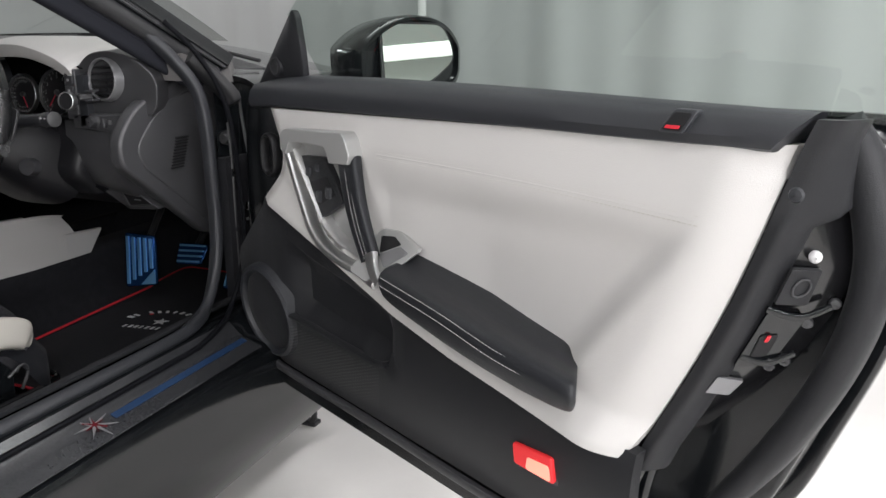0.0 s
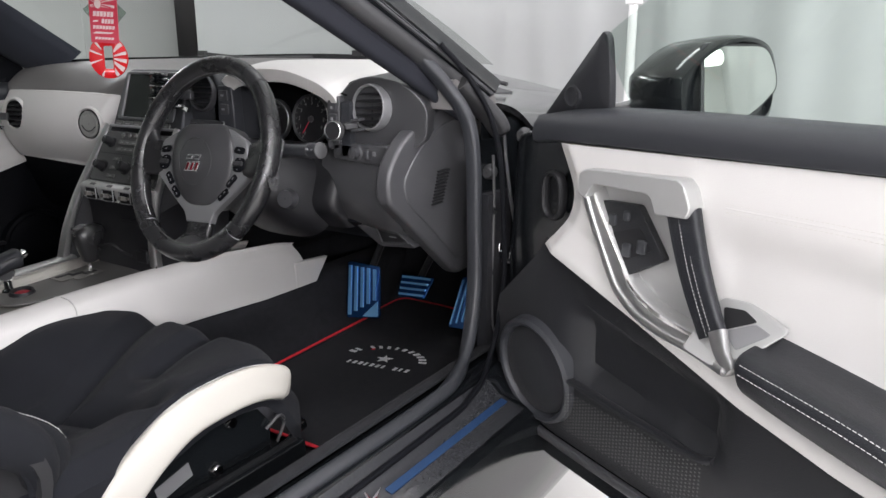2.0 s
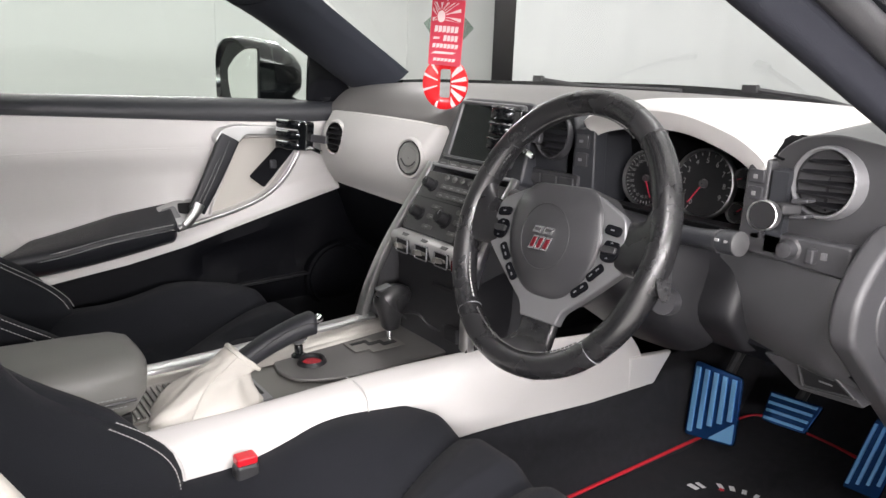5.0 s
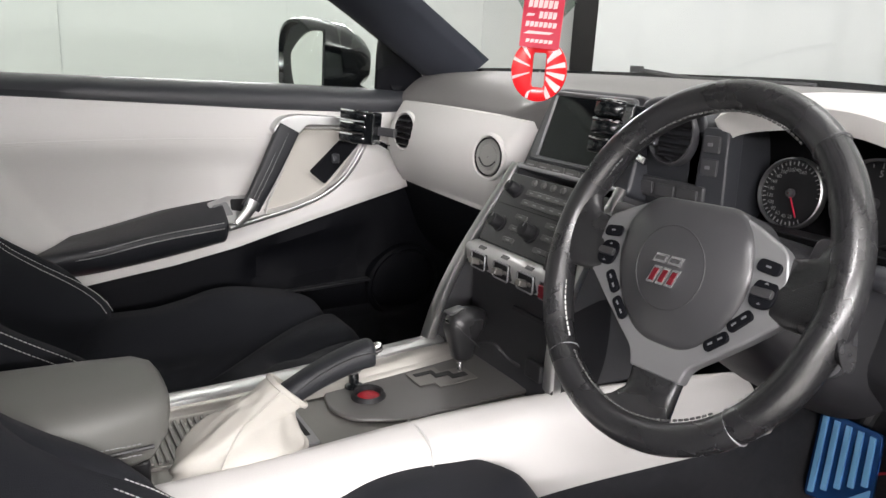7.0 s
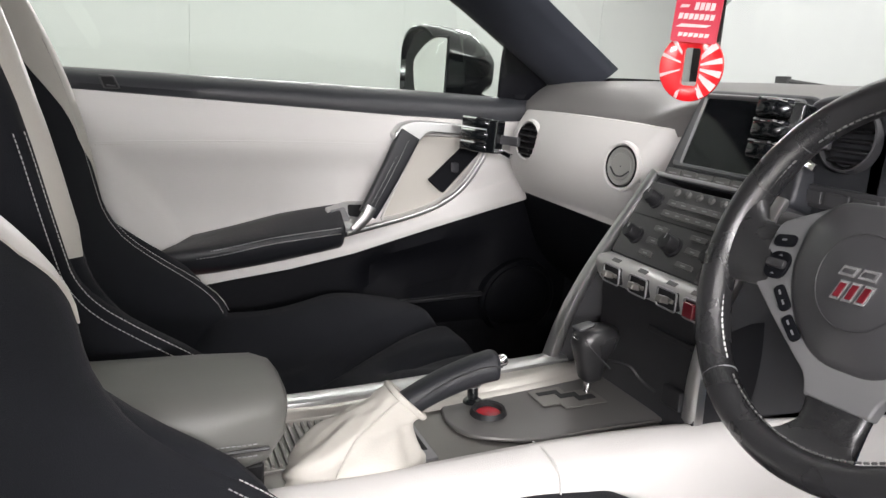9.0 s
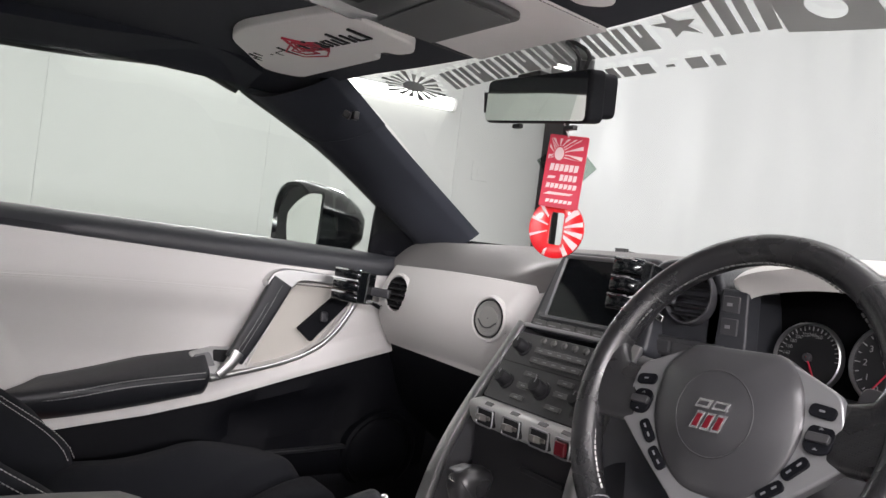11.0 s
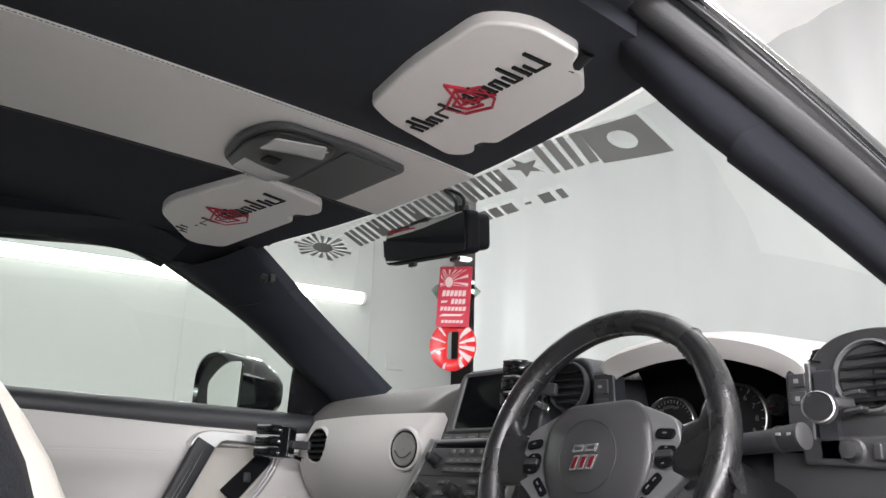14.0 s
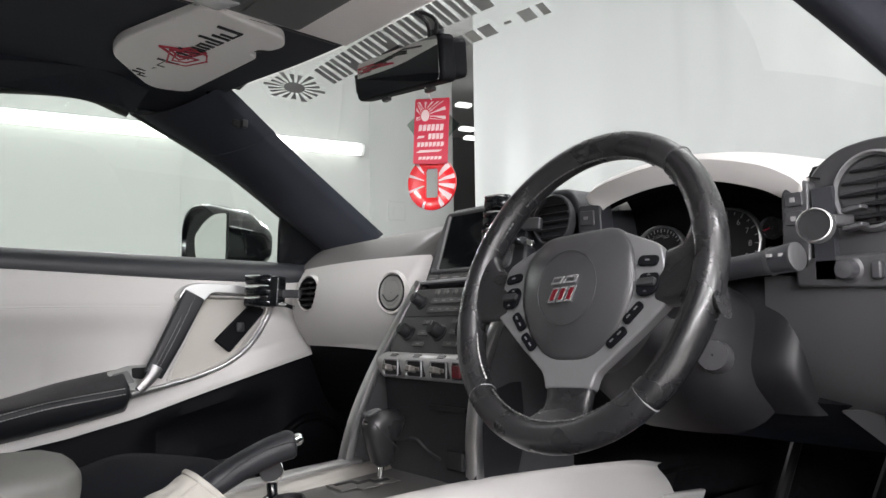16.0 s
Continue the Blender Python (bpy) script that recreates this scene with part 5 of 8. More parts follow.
for x in (-0.72, -0.66, -0.5, -0.3, -0.15, 0.0, 0.15, 0.3, 0.45, 0.58, 0.66, 0.72):
    far = max(0.0, x - 0.4) ** 2
    yb = 0.93 - 0.36 * x * x - 1.6 * far
    rear, zr = (0.425, 0.868) if x < -0.2 else (0.41, 0.90)
    if x > 0.48:
        rear, zr = 0.43, 0.905
    drop = 0.012 * (x / 0.72) ** 2 + 0.4 * far
    if 0.2 < x < 0.5:
        # sunk below the instrument hood
        cols.append([(x, yb, 0.948 - drop), (x, 0.72, 0.955 - drop), (x, 0.60, 0.93), (x, 0.57, 0.925), (x, 0.545, 0.918), (x, 0.53, 0.905)])
        continue
    cols.append([(x, yb, 0.948 - drop), (x, min(yb - 0.04, 0.72), 0.957 - drop), (x, min(0.58, yb - 0.08), 0.953 - drop), (x, 0.49, 0.936 - 0.6 * drop), (x, rear + 0.012, zr + 0.022), (x, rear, zr)])
part("dash_pad", shell(net(cols, 4, 5), (0, 0.01, -0.03)), M_PAD, dash, "soft dark grey dash top")

# white passenger panel
rows = []
for i in range(61):
    t = i / 60
    z = 0.874 * (1 - t) + 0.700 * t
    xr = -0.188 - (0.866 - z) * 0.66 + 0.020 * math.sin(math.pi * t)
    row = []
    for k in range(141):
        s = k / 140
        x = -0.70 * (1 - s) + xr * s
        y = 0.43 - 0.052 * math.sin(math.pi * min(1, (0.12 + t * 0.82))) - 0.012 * math.sin(math.pi * s)
        y += 0.03 * max(0, (0.08 - s) / 0.08) + 0.03 * max(0.0, (s - 0.93) / 0.07) ** 2
        row.append(V((x, y, z + 0.004 * math.sin(math.pi * s) - (0.008 * s if t == 1 else 0))))
    rows.append(row)
bm_p = shell(rows, (0, 0.025, 0))
VENTS = ((-0.585, 0.817, 0.039), (-0.262, 0.807, 0.036))
bmesh.ops.delete(bm_p, geom=[f for f in bm_p.faces if any(math.hypot(f.calc_center_median().x - vx, f.calc_center_median().z - vz) < vr for vx, vz, vr in VENTS)], context="FACES")
panel = part("passenger_panel", bm_p, M_WHITE, dash, "white leather passenger panel")
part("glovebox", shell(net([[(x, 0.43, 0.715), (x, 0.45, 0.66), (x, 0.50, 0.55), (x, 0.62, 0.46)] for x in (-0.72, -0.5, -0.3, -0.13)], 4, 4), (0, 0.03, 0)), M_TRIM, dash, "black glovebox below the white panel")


def vent(c, face, r, ring_mat, label, louvres, closed):
    m = axes(c, face, (1, 0, 0))
    ring = [(0.001, -0.02), (r * 0.96, -0.02), (r * 0.99, 0.004), (r * 1.02, 0.007), (r * 1.08, 0.006), (r * 1.13, -0.004), (r * 1.12, -0.016)]
    if ring_mat == M_WHITE:
        ring = [(0.001, -0.02), (r * 0.95, -0.02), (r * 0.97, -0.004), (r * 1.0, 0.001), (r * 1.06, 0.0025), (r * 1.14, 0.0005), (r * 1.17, -0.006)]
    v = part("air_vent", lathe(ring, m, 36, False), ring_mat, dash, label)
    part("vent_well", lathe([(0.001, -0.017), (r * 0.92, -0.017), (r * 0.93, 0.002)], m, 32, False), M_INK, v)
    if closed:
        part("vent_disc", lathe([(0.001, 0.001), (r * 0.60, 0.001), (r * 0.64, -0.0005), (r * 0.68, 0.001), (r * 0.84, 0.0015), (r * 0.90, -0.002), (r * 0.91, -0.015)], m, 36, False), M_VENTDISC, v, "grey shut vent disc")
        part("vent_bar", sweep(cr([m @ V((-r * 0.62, -r * 0.10, 0.002)), m @ V((-r * 0.25, -r * 0.42, 0.0024)), m @ V((r * 0.2, -r * 0.42, 0.0024)), m @ V((r * 0.58, -r * 0.16, 0.002))], 5), ring_sec(0.0014, 0.0014, 8), face), M_RUBBER, v)
    else:
        for k in range(louvres):
            y = r * (-0.66 + 1.32 * k / (louvres - 1))
            h = math.sqrt(max(0.0, (r * 0.9) ** 2 - y * y))
            part("slat", box(m @ V((0, y, -0.004)), (2 * h, 0.003, 0.018), m @ Matrix.Rotation(radians(20), 4, "X")), M_COLUMN, v, bevel=0.0008)
        part("slat", box(m @ V((0, 0, -0.01)), (0.003, 1.7 * r, 0.010), m), M_COLUMN, v)
    return v


vent((-0.585, 0.374, 0.817), (0.1, -1, 0.06), 0.037, M_WHITE, "round black vent in the white panel", 5, False)
vent((-0.262, 0.374, 0.807), (0.15, -1, 0.05), 0.036, M_WHITE, "round white-rimmed vent, closed", 4, True)

# centre stack: screen housing, radio, switch row, lower panel
sm = axes((0.0, 0.355, 0.872), (0.0, -0.93, 0.30), (1, 0, 0))
hous = rounded([(-0.106, -0.066), (0.13, -0.066), (0.112, 0.068), (-0.088, 0.068)], [0.014, 0.012, 0.02, 0.026], 5)
scr = part("screen_housing", plate(hous, lambda a, b, c: sm @ V((a, b, c - 0.10)), 0.105), M_DOORTOP, dash, "black screen housing", bevel=0.006)
bez_o = rounded([(-0.089, -0.046), (0.100, -0.046), (0.096, 0.061), (-0.080, 0.061)], 0.010, 4)
bez_i = rounded([(-0.070, -0.039), (0.083, -0.039), (0.083, 0.054), (-0.069, 0.054)], 0.004, 4)
part("screen_bezel", skin([[sm @ V((a, b, h)) for a, b in o] for o, h in ((bez_o, 0.0), (bez_o, 0.008), ([(a * 0.97, 0.004 + (b - 0.004) * 0.96) for a, b in bez_o], 0.0105), ([(a * 1.03, 0.006 + (b - 0.006) * 1.04) for a, b in bez_i], 0.0100), (bez_i, 0.006))], True), M_LID, scr, "dark grey screen bezel")
part("screen", plate([(a * 1.005, b * 1.005) for a, b in bez_i], on(sm), 0.0066), M_SCREEN, scr, "dark display, switched off", smooth=False)
for k in range(6):
    part("screen_key", plate(rounded([(-0.092 + 0.031 * k, -0.061), (-0.064 + 0.031 * k, -0.061), (-0.064 + 0.031 * k, -0.049), (-0.092 + 0.031 * k, -0.049)], 0.003), on(sm), 0.009), M_RADIOKEY, scr, bevel=0.001)
    part("print_bar", plate([(-0.086 + 0.031 * k, -0.0562), (-0.071 + 0.031 * k, -0.0562), (-0.071 + 0.031 * k, -0.0545), (-0.086 + 0.031 * k, -0.0545)], on(sm), 0.0096), M_SPOKE, scr, smooth=False)

rm = axes((0.0, 0.295, 0.757), (0.0, -0.86, 0.51), (1, 0, 0))
rad = part("radio_panel", plate(rounded([(-0.111, -0.060), (0.111, -0.060), (0.118, 0.056), (-0.119, 0.056)], 0.008), lambda a, b, c: rm @ V((a, b, c - 0.02)), 0.02), M_RADIO, dash, "dark grey radio and climate panel", bevel=0.002)
part("panel_groove", box(rm @ V((0.0, 0.004, 0.0002)), (0.222, 0.0012, 0.0008), rm), M_INK, rad, smooth=False)
for kx, ky, kr in ((-0.080, 0.029, 0.0125), (-0.078, -0.027, 0.0130), (0.0, -0.026, 0.0145), (0.078, -0.027, 0.0130), (0.085, 0.029, 0.0125)):
    kr *= 0.80
    kn = part("knob", lathe([(kr * 1.25, 0.0), (kr * 1.2, 0.003), (kr * 1.02, 0.004), (kr * 0.96, 0.018), (kr * 0.86, 0.0205), (kr * 0.5, 0.021)], rm @ Matrix.Translation((kx, ky, 0)), 28, True), M_COLUMN, rad)
    part("knob_mark", box(rm @ V((kx, ky + kr * 0.55, 0.0212)), (0.0012, kr * 0.6, 0.0008), rm), M_SPOKE, kn, smooth=False)
for k in range(5):
    part("round_key", lathe([(0.001, 0.004), (0.0042, 0.0036), (0.0054, 0.0)], rm @ Matrix.Translation((-0.050 + 0.0222 * k, 0.0475, 0)), 12, False), M_RADIOKEY, rad)
for bx, by, bw, bh in [(-0.002, 0.0305, 0.104, 0.009), (-0.002, 0.0145, 0.104, 0.009), (-0.037, -0.0085, 0.026, 0.0075), (-0.038, -0.0275, 0.026, 0.0085), (-0.039, -0.0465, 0.026, 0.0075), (0.036, -0.0068, 0.030, 0.0075), (0.039, -0.0248, 0.028, 0.0085), (0.037, -0.0455, 0.030, 0.0075), (0.095, -0.0068, 0.018, 0.0075), (0.095, -0.0465, 0.018, 0.0075)]:
    key = part("key", plate(rounded([(bx - bw / 2, by - bh / 2), (bx + bw / 2, by - bh / 2), (bx + bw / 2, by + bh / 2), (bx - bw / 2, by + bh / 2)], 0.0018), on(rm), 0.0035), M_RADIOKEY, rad, bevel=0.0008)
    for k in range(5 if bw > 0.05 else 1):
        px = bx + (0.0 if bw < 0.05 else -0.04 + 0.02 * k)
        part("print_bar", box(rm @ V((px, by, 0.0037)), (0.008, 0.0016, 0.0006), rm), M_SPOKE, key, smooth=False)

row = part("toggle_bar", sweep([(-0.113, 0.263, 0.686), (-0.110, 0.259, 0.686), (-0.102, 0.256, 0.686), (0.108, 0.256, 0.686), (0.116, 0.259, 0.686)], ring_sec(0.0165, 0.019, 24, 3.0), (0, -0.3, 1), [0.55, 0.85, 1, 1, 0.8]), M_SILVERPAINT, dash, "silver row of toggle switches")
for k, cx in enumerate((-0.062, -0.003, 0.055, 0.100)):
    w = 0.036 if k < 3 else 0.026
    part("toggle_well", box((cx, 0.2395, 0.684), (w, 0.010, 0.024)), M_INK, row, bevel=0.003)
    part("toggle_frame", loop([V((cx + a, 0.2345, 0.684 + b)) for a, b in rounded([(-w / 2, -0.012), (w / 2, -0.012), (w / 2, 0.012), (-w / 2, 0.012)], 0.004)], ring_sec(0.0014, 0.0014, 6), (0, 1, 0)), M_SPOKE, row)
    if k < 3:
        part("toggle", join(box((cx, 0.2300, 0.684), (0.011, 0.018, 0.009), Matrix.Rotation(radians(-14), 3, "X")), box((cx, 0.2355, 0.684), (0.028, 0.006, 0.006))), M_CONSOLE, row, bevel=0.002)
    else:
        part("toggle", box((cx, 0.2335, 0.684), (0.018, 0.010, 0.018)), M_BADGERED, row, "red hazard key", bevel=0.002)
    part("pilot_mark", box((cx - 0.004, 0.2445, 0.7015), (0.016, 0.006, 0.003), Matrix.Rotation(radians(40), 3, "X")), M_RADIOKEY, row)
low = part("lower_fascia", shell(net([[(x, 0.262, 0.665), (x, 0.266, 0.62), (x, 0.262, 0.57), (x, 0.245, 0.52)] for x in (-0.118, -0.04, 0.04, 0.11)], 4, 4), (0, 0.08, 0)), M_COLUMN, dash)
part("card_slot", box((0.04, 0.262, 0.627), (0.085, 0.006, 0.007)), M_INK, low, bevel=0.001)
part("lighter_socket", box((0.072, 0.252, 0.56), (0.036, 0.012, 0.026)), M_INK, low, bevel=0.003)
for s in (-1, 1):
    if s < 0:
        edge = cr([(s * 0.117, 0.332, 0.818), (s * 0.124, 0.30, 0.762), (s * 0.128, 0.262, 0.70), (s * 0.135, 0.236, 0.645), (s * 0.141, 0.216, 0.59), (s * 0.146, 0.2, 0.525)], 6)
    else:
        edge = cr([(0.117, 0.332, 0.818), (0.115, 0.30, 0.76), (0.11, 0.275, 0.70), (0.105, 0.265, 0.66), (0.10, 0.26, 0.60), (0.098, 0.262, 0.53)], 6)
    part("stack_trim", sweep(edge, ring_sec(0.011, 0.008, 12, 3), (0, -0.86, 0.51), [0.75 + 0.5 * i / 30 for i in range(31)]), M_SILVER, dash, "satin silver edge strip")
    part("side_cheek", shell([[p + V((s * 0.006, 0.006, 0)), p + V((s * 0.004, 0.07, 0.0)), p + V((s * 0.0, 0.2, 0.0))] for p in edge], (-s * 0.01, 0, 0)), M_PLASTIC, dash)
part("stack_top_trim", sweep([(-0.115, 0.330, 0.816), (0.0, 0.329, 0.8165), (0.115, 0.330, 0.816)], ring_sec(0.0032, 0.003, 10, 3), (0, -0.86, 0.51)), M_SPOKE, dash)

# centre vent pod beside the screen
pod = rounded([(0.105, 0.80), (0.218, 0.80), (0.214, 0.905), (0.195, 0.936), (0.13, 0.94), (0.098, 0.93)], [0.01, 0.01, 0.03, 0.03, 0.02, 0.02], 5)
part("vent_pod", plate(pod, lambda a, b, c: V((a, 0.46 - c, b)), 0.095), M_DOORTOP, dash, bevel=0.008)
vent((0.165, 0.362, 0.893), (0.0, -1, 0.1), 0.034, M_SATIN, "round black centre vent", 5, False)
part("pod_keys", plate(rounded([(0.11, 0.812), (0.225, 0.812), (0.225, 0.838), (0.11, 0.838)], 0.004), lambda a, b, c: V((a, 0.37 - c, b)), 0.012), M_SATIN, dash, bevel=0.002)
for k in range(3):
    part("pod_key", plate(rounded([(0.116 + 0.036 * k, 0.817), (0.146 + 0.036 * k, 0.817), (0.146 + 0.036 * k, 0.832), (0.116 + 0.036 * k, 0.832)], 0.002), lambda a, b, c: V((a, 0.36 - c, b)), 0.005), M_PLASTIC, dash, bevel=0.001)

# narrow key panel between the vent pod and the dials
kp = part("key_panel", plate(rounded([(0.208, 0.797), (0.248, 0.797), (0.244, 0.908), (0.212, 0.908)], 0.004), lambda a, b, c: V((a, 0.385 - c + 0.25 * (a - 0.21), b)), 0.026), M_DOORTOP, dash, "black panel with two keys", bevel=0.003)
for z in (0.862, 0.889):
    k = part("small_key", plate(rounded([(0.217, z - 0.010), (0.236, z - 0.010), (0.236, z + 0.010), (0.217, z + 0.010)], 0.002), lambda a, b, c: V((a, 0.361 - c + 0.25 * (a - 0.21), b)), 0.005), M_SATIN, kp, bevel=0.001)
    part("key_mark", box((0.226, 0.3585, z), (0.006, 0.001, 0.004), Matrix.Rotation(0.24, 3, "Z")), M_SPOKE, k, smooth=False)

# instrument hood in white leather, dials below
hood_rows = []
arch = cr([(0.226, 0, 0.922), (0.24, 0, 0.930), (0.272, 0, 0.938), (0.33, 0, 0.945), (0.40, 0, 0.943), (0.47, 0, 0.925), (0.505, 0, 0.907), (0.518, 0, 0.896)], 5)
for yy, dz, dx in ((0.365, -0.020, 0.012), (0.358, -0.004, 0.0), (0.368, 0.004, 0.0), (0.42, 0.012, -0.0), (0.52, 0.012, 0.0), (0.62, 0.006, 0.0), (0.66, 0.0, 0.0)):
    rw = []
    for p in arch:
        f = (yy - 0.36) / 0.3
        z = p.z + dz
        if f > 0.1:
            z = max(z, 0.90 + 0.045 * f) if p.x < 0.25 or p.x > 0.5 else z + (0.958 - z) * min(1, f * 0.8)
        x = p.x + (0.375 - p.x) * (dx / 0.15)
        rw.append(V((x, yy + 0.10 * (p.x - 0.375) ** 2, z)))
    hood_rows.append(rw)
part("gauge_hood", shell(hood_rows, (0, 0.006, -0.008)), M_WHITE, dash, "white leather instrument hood")
part("hood_lining", shell([[p + V((0, 0.010, -0.0105)) for p in r] for r in hood_rows[1:]], (0, 0, -0.003)), M_WELL, dash)
part("gauge_well", shell(net([[(x, 0.37, 0.80), (x, 0.46, 0.79), (x, 0.475, 0.85), (x, 0.45, 0.92), (x, 0.375, 0.93 - 1.4 * (x - 0.375) ** 2)] for x in (0.225, 0.3, 0.375, 0.45, 0.53)], 3, 4), (0, 0.02, 0)), M_WELL, dash)
for s, x in ((-1, 0.214), (1, 0.527)):
    part("gauge_cheek", shell(net([[(x, 0.365, 0.79), (x, 0.365, 0.90 if s < 0 else 0.885)], [(x - s * 0.012, 0.48, 0.79), (x - s * 0.012, 0.48, 0.91)]], 3, 3), (s * 0.02, 0, 0)), M_DOORTOP, dash)


def numeral(text, m, size, parent):
    """A printed figure, flat on the plane of m, as a mesh."""
    cu = bpy.data.curves.new("numeral", "FONT")
    cu.body, cu.size, cu.align_x, cu.align_y, cu.resolution_u = text, size, "CENTER", "CENTER", 3
    tmp = bpy.data.objects.new("numeral", cu)
    me = bpy.data.meshes.new_from_object(tmp)
    bpy.data.objects.remove(tmp)
    bm = bmesh.new()
    bm.from_mesh(me)
    bpy.data.meshes.remove(me)
    for v in bm.verts:
        v.co = m @ v.co
    return part("numeral", bm, M_DIALMARK, parent, smooth=False, fix=False)


def dial(x, z, r, ticks, start, sweep_deg, needle, figures, size):
    """A dial: marks run clockwise from the angle start; figures are printed at even steps of the sweep."""
    m = axes((x, 0.449, z), (0.0, -1, 0.12), (1, 0, 0))
    g = part("dial", lathe([(0.001, 0.0), (r, 0.0), (r, -0.006)], m, 36, False), M_INK, dash)
    part("dial_ring", lathe([(r, -0.002), (r * 1.02, 0.006), (r * 1.06, 0.005), (r * 1.08, -0.004)], m, 36, False), M_SILVER, g)
    for k in range(ticks):
        a = radians(start - sweep_deg * k / (ticks - 1))
        big = k % 2 == 0
        part("mark", box(m @ V((math.cos(a) * r * 0.90, math.sin(a) * r * 0.90, 0.0008)), (r * (0.14 if big else 0.08), 0.0011, 0.0008), m @ Matrix.Rotation(a, 4, "Z")), M_DIALMARK, g, smooth=False)
    for k, text in enumerate(figures):
        if text:
            a = radians(start - sweep_deg * k / (len(figures) - 1))
            numeral(text, m @ Matrix.Translation((math.cos(a) * r * 0.70, math.sin(a) * r * 0.70, 0.0009)), size, g)
    a = radians(needle)
    part("needle", box(m @ V((math.cos(a) * r * 0.36, math.sin(a) * r * 0.36, 0.003)), (r * 0.8, 0.0014, 0.0012), m @ Matrix.Rotation(a, 4, "Z")), M_INKRED, g, smooth=False)
    part("needle_hub", lathe([(0.001, 0.006), (r * 0.12, 0.005), (r * 0.14, 0.0)], m, 14, False), M_SATIN, g)


dial(0.278, 0.8365, 0.040, 35, 300, 300, 298, ["", "20", "40", "60", "80", "100", "120", "140", "160", "180", "200", "220", "240", "260", "", "", "", ""], 0.0062)
dial(0.378, 0.843, 0.046, 19, 240, 270, 236, ["0", "1", "2", "3", "4", "5", "6", "7", "8", "9"], 0.0105)
dial(0.4385, 0.859, 0.0125, 5, 220, 260, 200, [], 0.0)
dial(0.4335, 0.812, 0.0135, 5, 220, 260, 40, [], 0.0)

# driver's outer vent pod, key strip, switch panel and knee panel
pod2 = rounded([(0.515, 0.800), (0.655, 0.805), (0.69, 0.82), (0.695, 0.88), (0.655, 0.92), (0.59, 0.932), (0.545, 0.925), (0.515, 0.90)], [0.01, 0.01, 0.02, 0.02, 0.03, 0.03, 0.02, 0.02], 5)
part("outer_pod", plate(pod2, lambda a, b, c: V((a - 0.7 * max(0.0, 0.14 - c) * max(0.0, (a - 0.5) / 0.19), 0.62 - c + 0.25 * max(0, a - 0.63), b + 0.06 * max(0, 0.25 - c) * (1 if b > 0.88 else 0))), 0.24), M_HUB, dash, "dark grey vent pod beside the door", bevel=0.010)
vent((0.583, 0.378, 0.878), (-0.12, -1, 0.08), 0.037, M_SPOKE, "round grey-rimmed vent with black louvres", 5, False)
part("key_strip", plate(rounded([(0.492, 0.80), (0.522, 0.80), (0.524, 0.895), (0.505, 0.90), (0.494, 0.885)], 0.005), lambda a, b, c: V((a, 0.40 - c, b)), 0.035), M_PLASTIC, dash, bevel=0.003)
for z in (0.856, 0.876):
    k = part("small_key", plate(rounded([(0.499, z - 0.007), (0.518, z - 0.007), (0.518, z + 0.008), (0.499, z + 0.008)], 0.002), lambda a, b, c: V((a, 0.368 - c, b)), 0.006), M_SATIN, dash, bevel=0.001)
    part("key_mark", box((0.508, 0.3615, z), (0.005, 0.001, 0.005)), M_DIALMARK, k, smooth=False)
sp = part("switch_panel", plate(rounded([(0.505, 0.784), (0.628, 0.777), (0.63, 0.815), (0.505, 0.813)], 0.006), lambda a, b, c: V((a, 0.41 - c, b)), 0.045), M_PLASTIC, dash, bevel=0.004)
part("mirror_knob", lathe([(0.001, 0.014), (0.009, 0.013), (0.011, 0.002), (0.014, 0.0)], axes((0.560, 0.365, 0.799), (0, -1, 0), (1, 0, 0)), 18, False), M_SATIN, sp)
part("dial_wheel", box((0.588, 0.362, 0.797), (0.010, 0.012, 0.018)), M_SATIN, sp, bevel=0.003)
part("mark", box((0.601, 0.3635, 0.799), (0.006, 0.003, 0.008)), M_SPOKE, sp, smooth=False)
part("knee_panel", shell(net([[(0.46, 0.385, 0.80), (0.462, 0.385, 0.72), (0.475, 0.42, 0.655), (0.50, 0.50, 0.615)], [(0.56, 0.375, 0.79), (0.56, 0.365, 0.72), (0.565, 0.40, 0.655), (0.57, 0.48, 0.62)], [(0.615, 0.372, 0.79), (0.615, 0.362, 0.73), (0.615, 0.390, 0.66), (0.615, 0.47, 0.615)], [(0.648, 0.385, 0.79), (0.648, 0.378, 0.73), (0.648, 0.415, 0.66), (0.648, 0.50, 0.60)]], 5, 5), (0, 0.03, 0)), M_PLASTIC, dash, "dark knee panel under the wheel")
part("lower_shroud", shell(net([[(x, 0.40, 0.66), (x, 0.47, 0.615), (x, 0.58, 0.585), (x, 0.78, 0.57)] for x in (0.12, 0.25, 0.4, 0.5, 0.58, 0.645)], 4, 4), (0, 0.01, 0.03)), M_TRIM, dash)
fuse = lambda a, b, c: V((a, 0.402 + (0.663 - b) * 0.5 - c, b))
fb = part("fuse_cover", plate(rounded([(0.524, 0.654), (0.612, 0.662), (0.648, 0.622), (0.566, 0.615)], 0.006), lambda a, b, c: fuse(a, b, c - 0.03), 0.034), M_PLASTIC, dash, bevel=0.004)
part("fuse_frame", loop([fuse(a, b, 0.005) for a, b in rounded([(0.572, 0.659), (0.612, 0.658), (0.638, 0.632), (0.574, 0.623)], 0.004)], ring_sec(0.0022, 0.003, 8), (0, -1, 0.5)), M_RUBBER, fb)
part("fuse_window", plate(rounded([(0.574, 0.657), (0.611, 0.656), (0.636, 0.633), (0.576, 0.625)], 0.004), fuse, 0.0046), M_INK, fb)
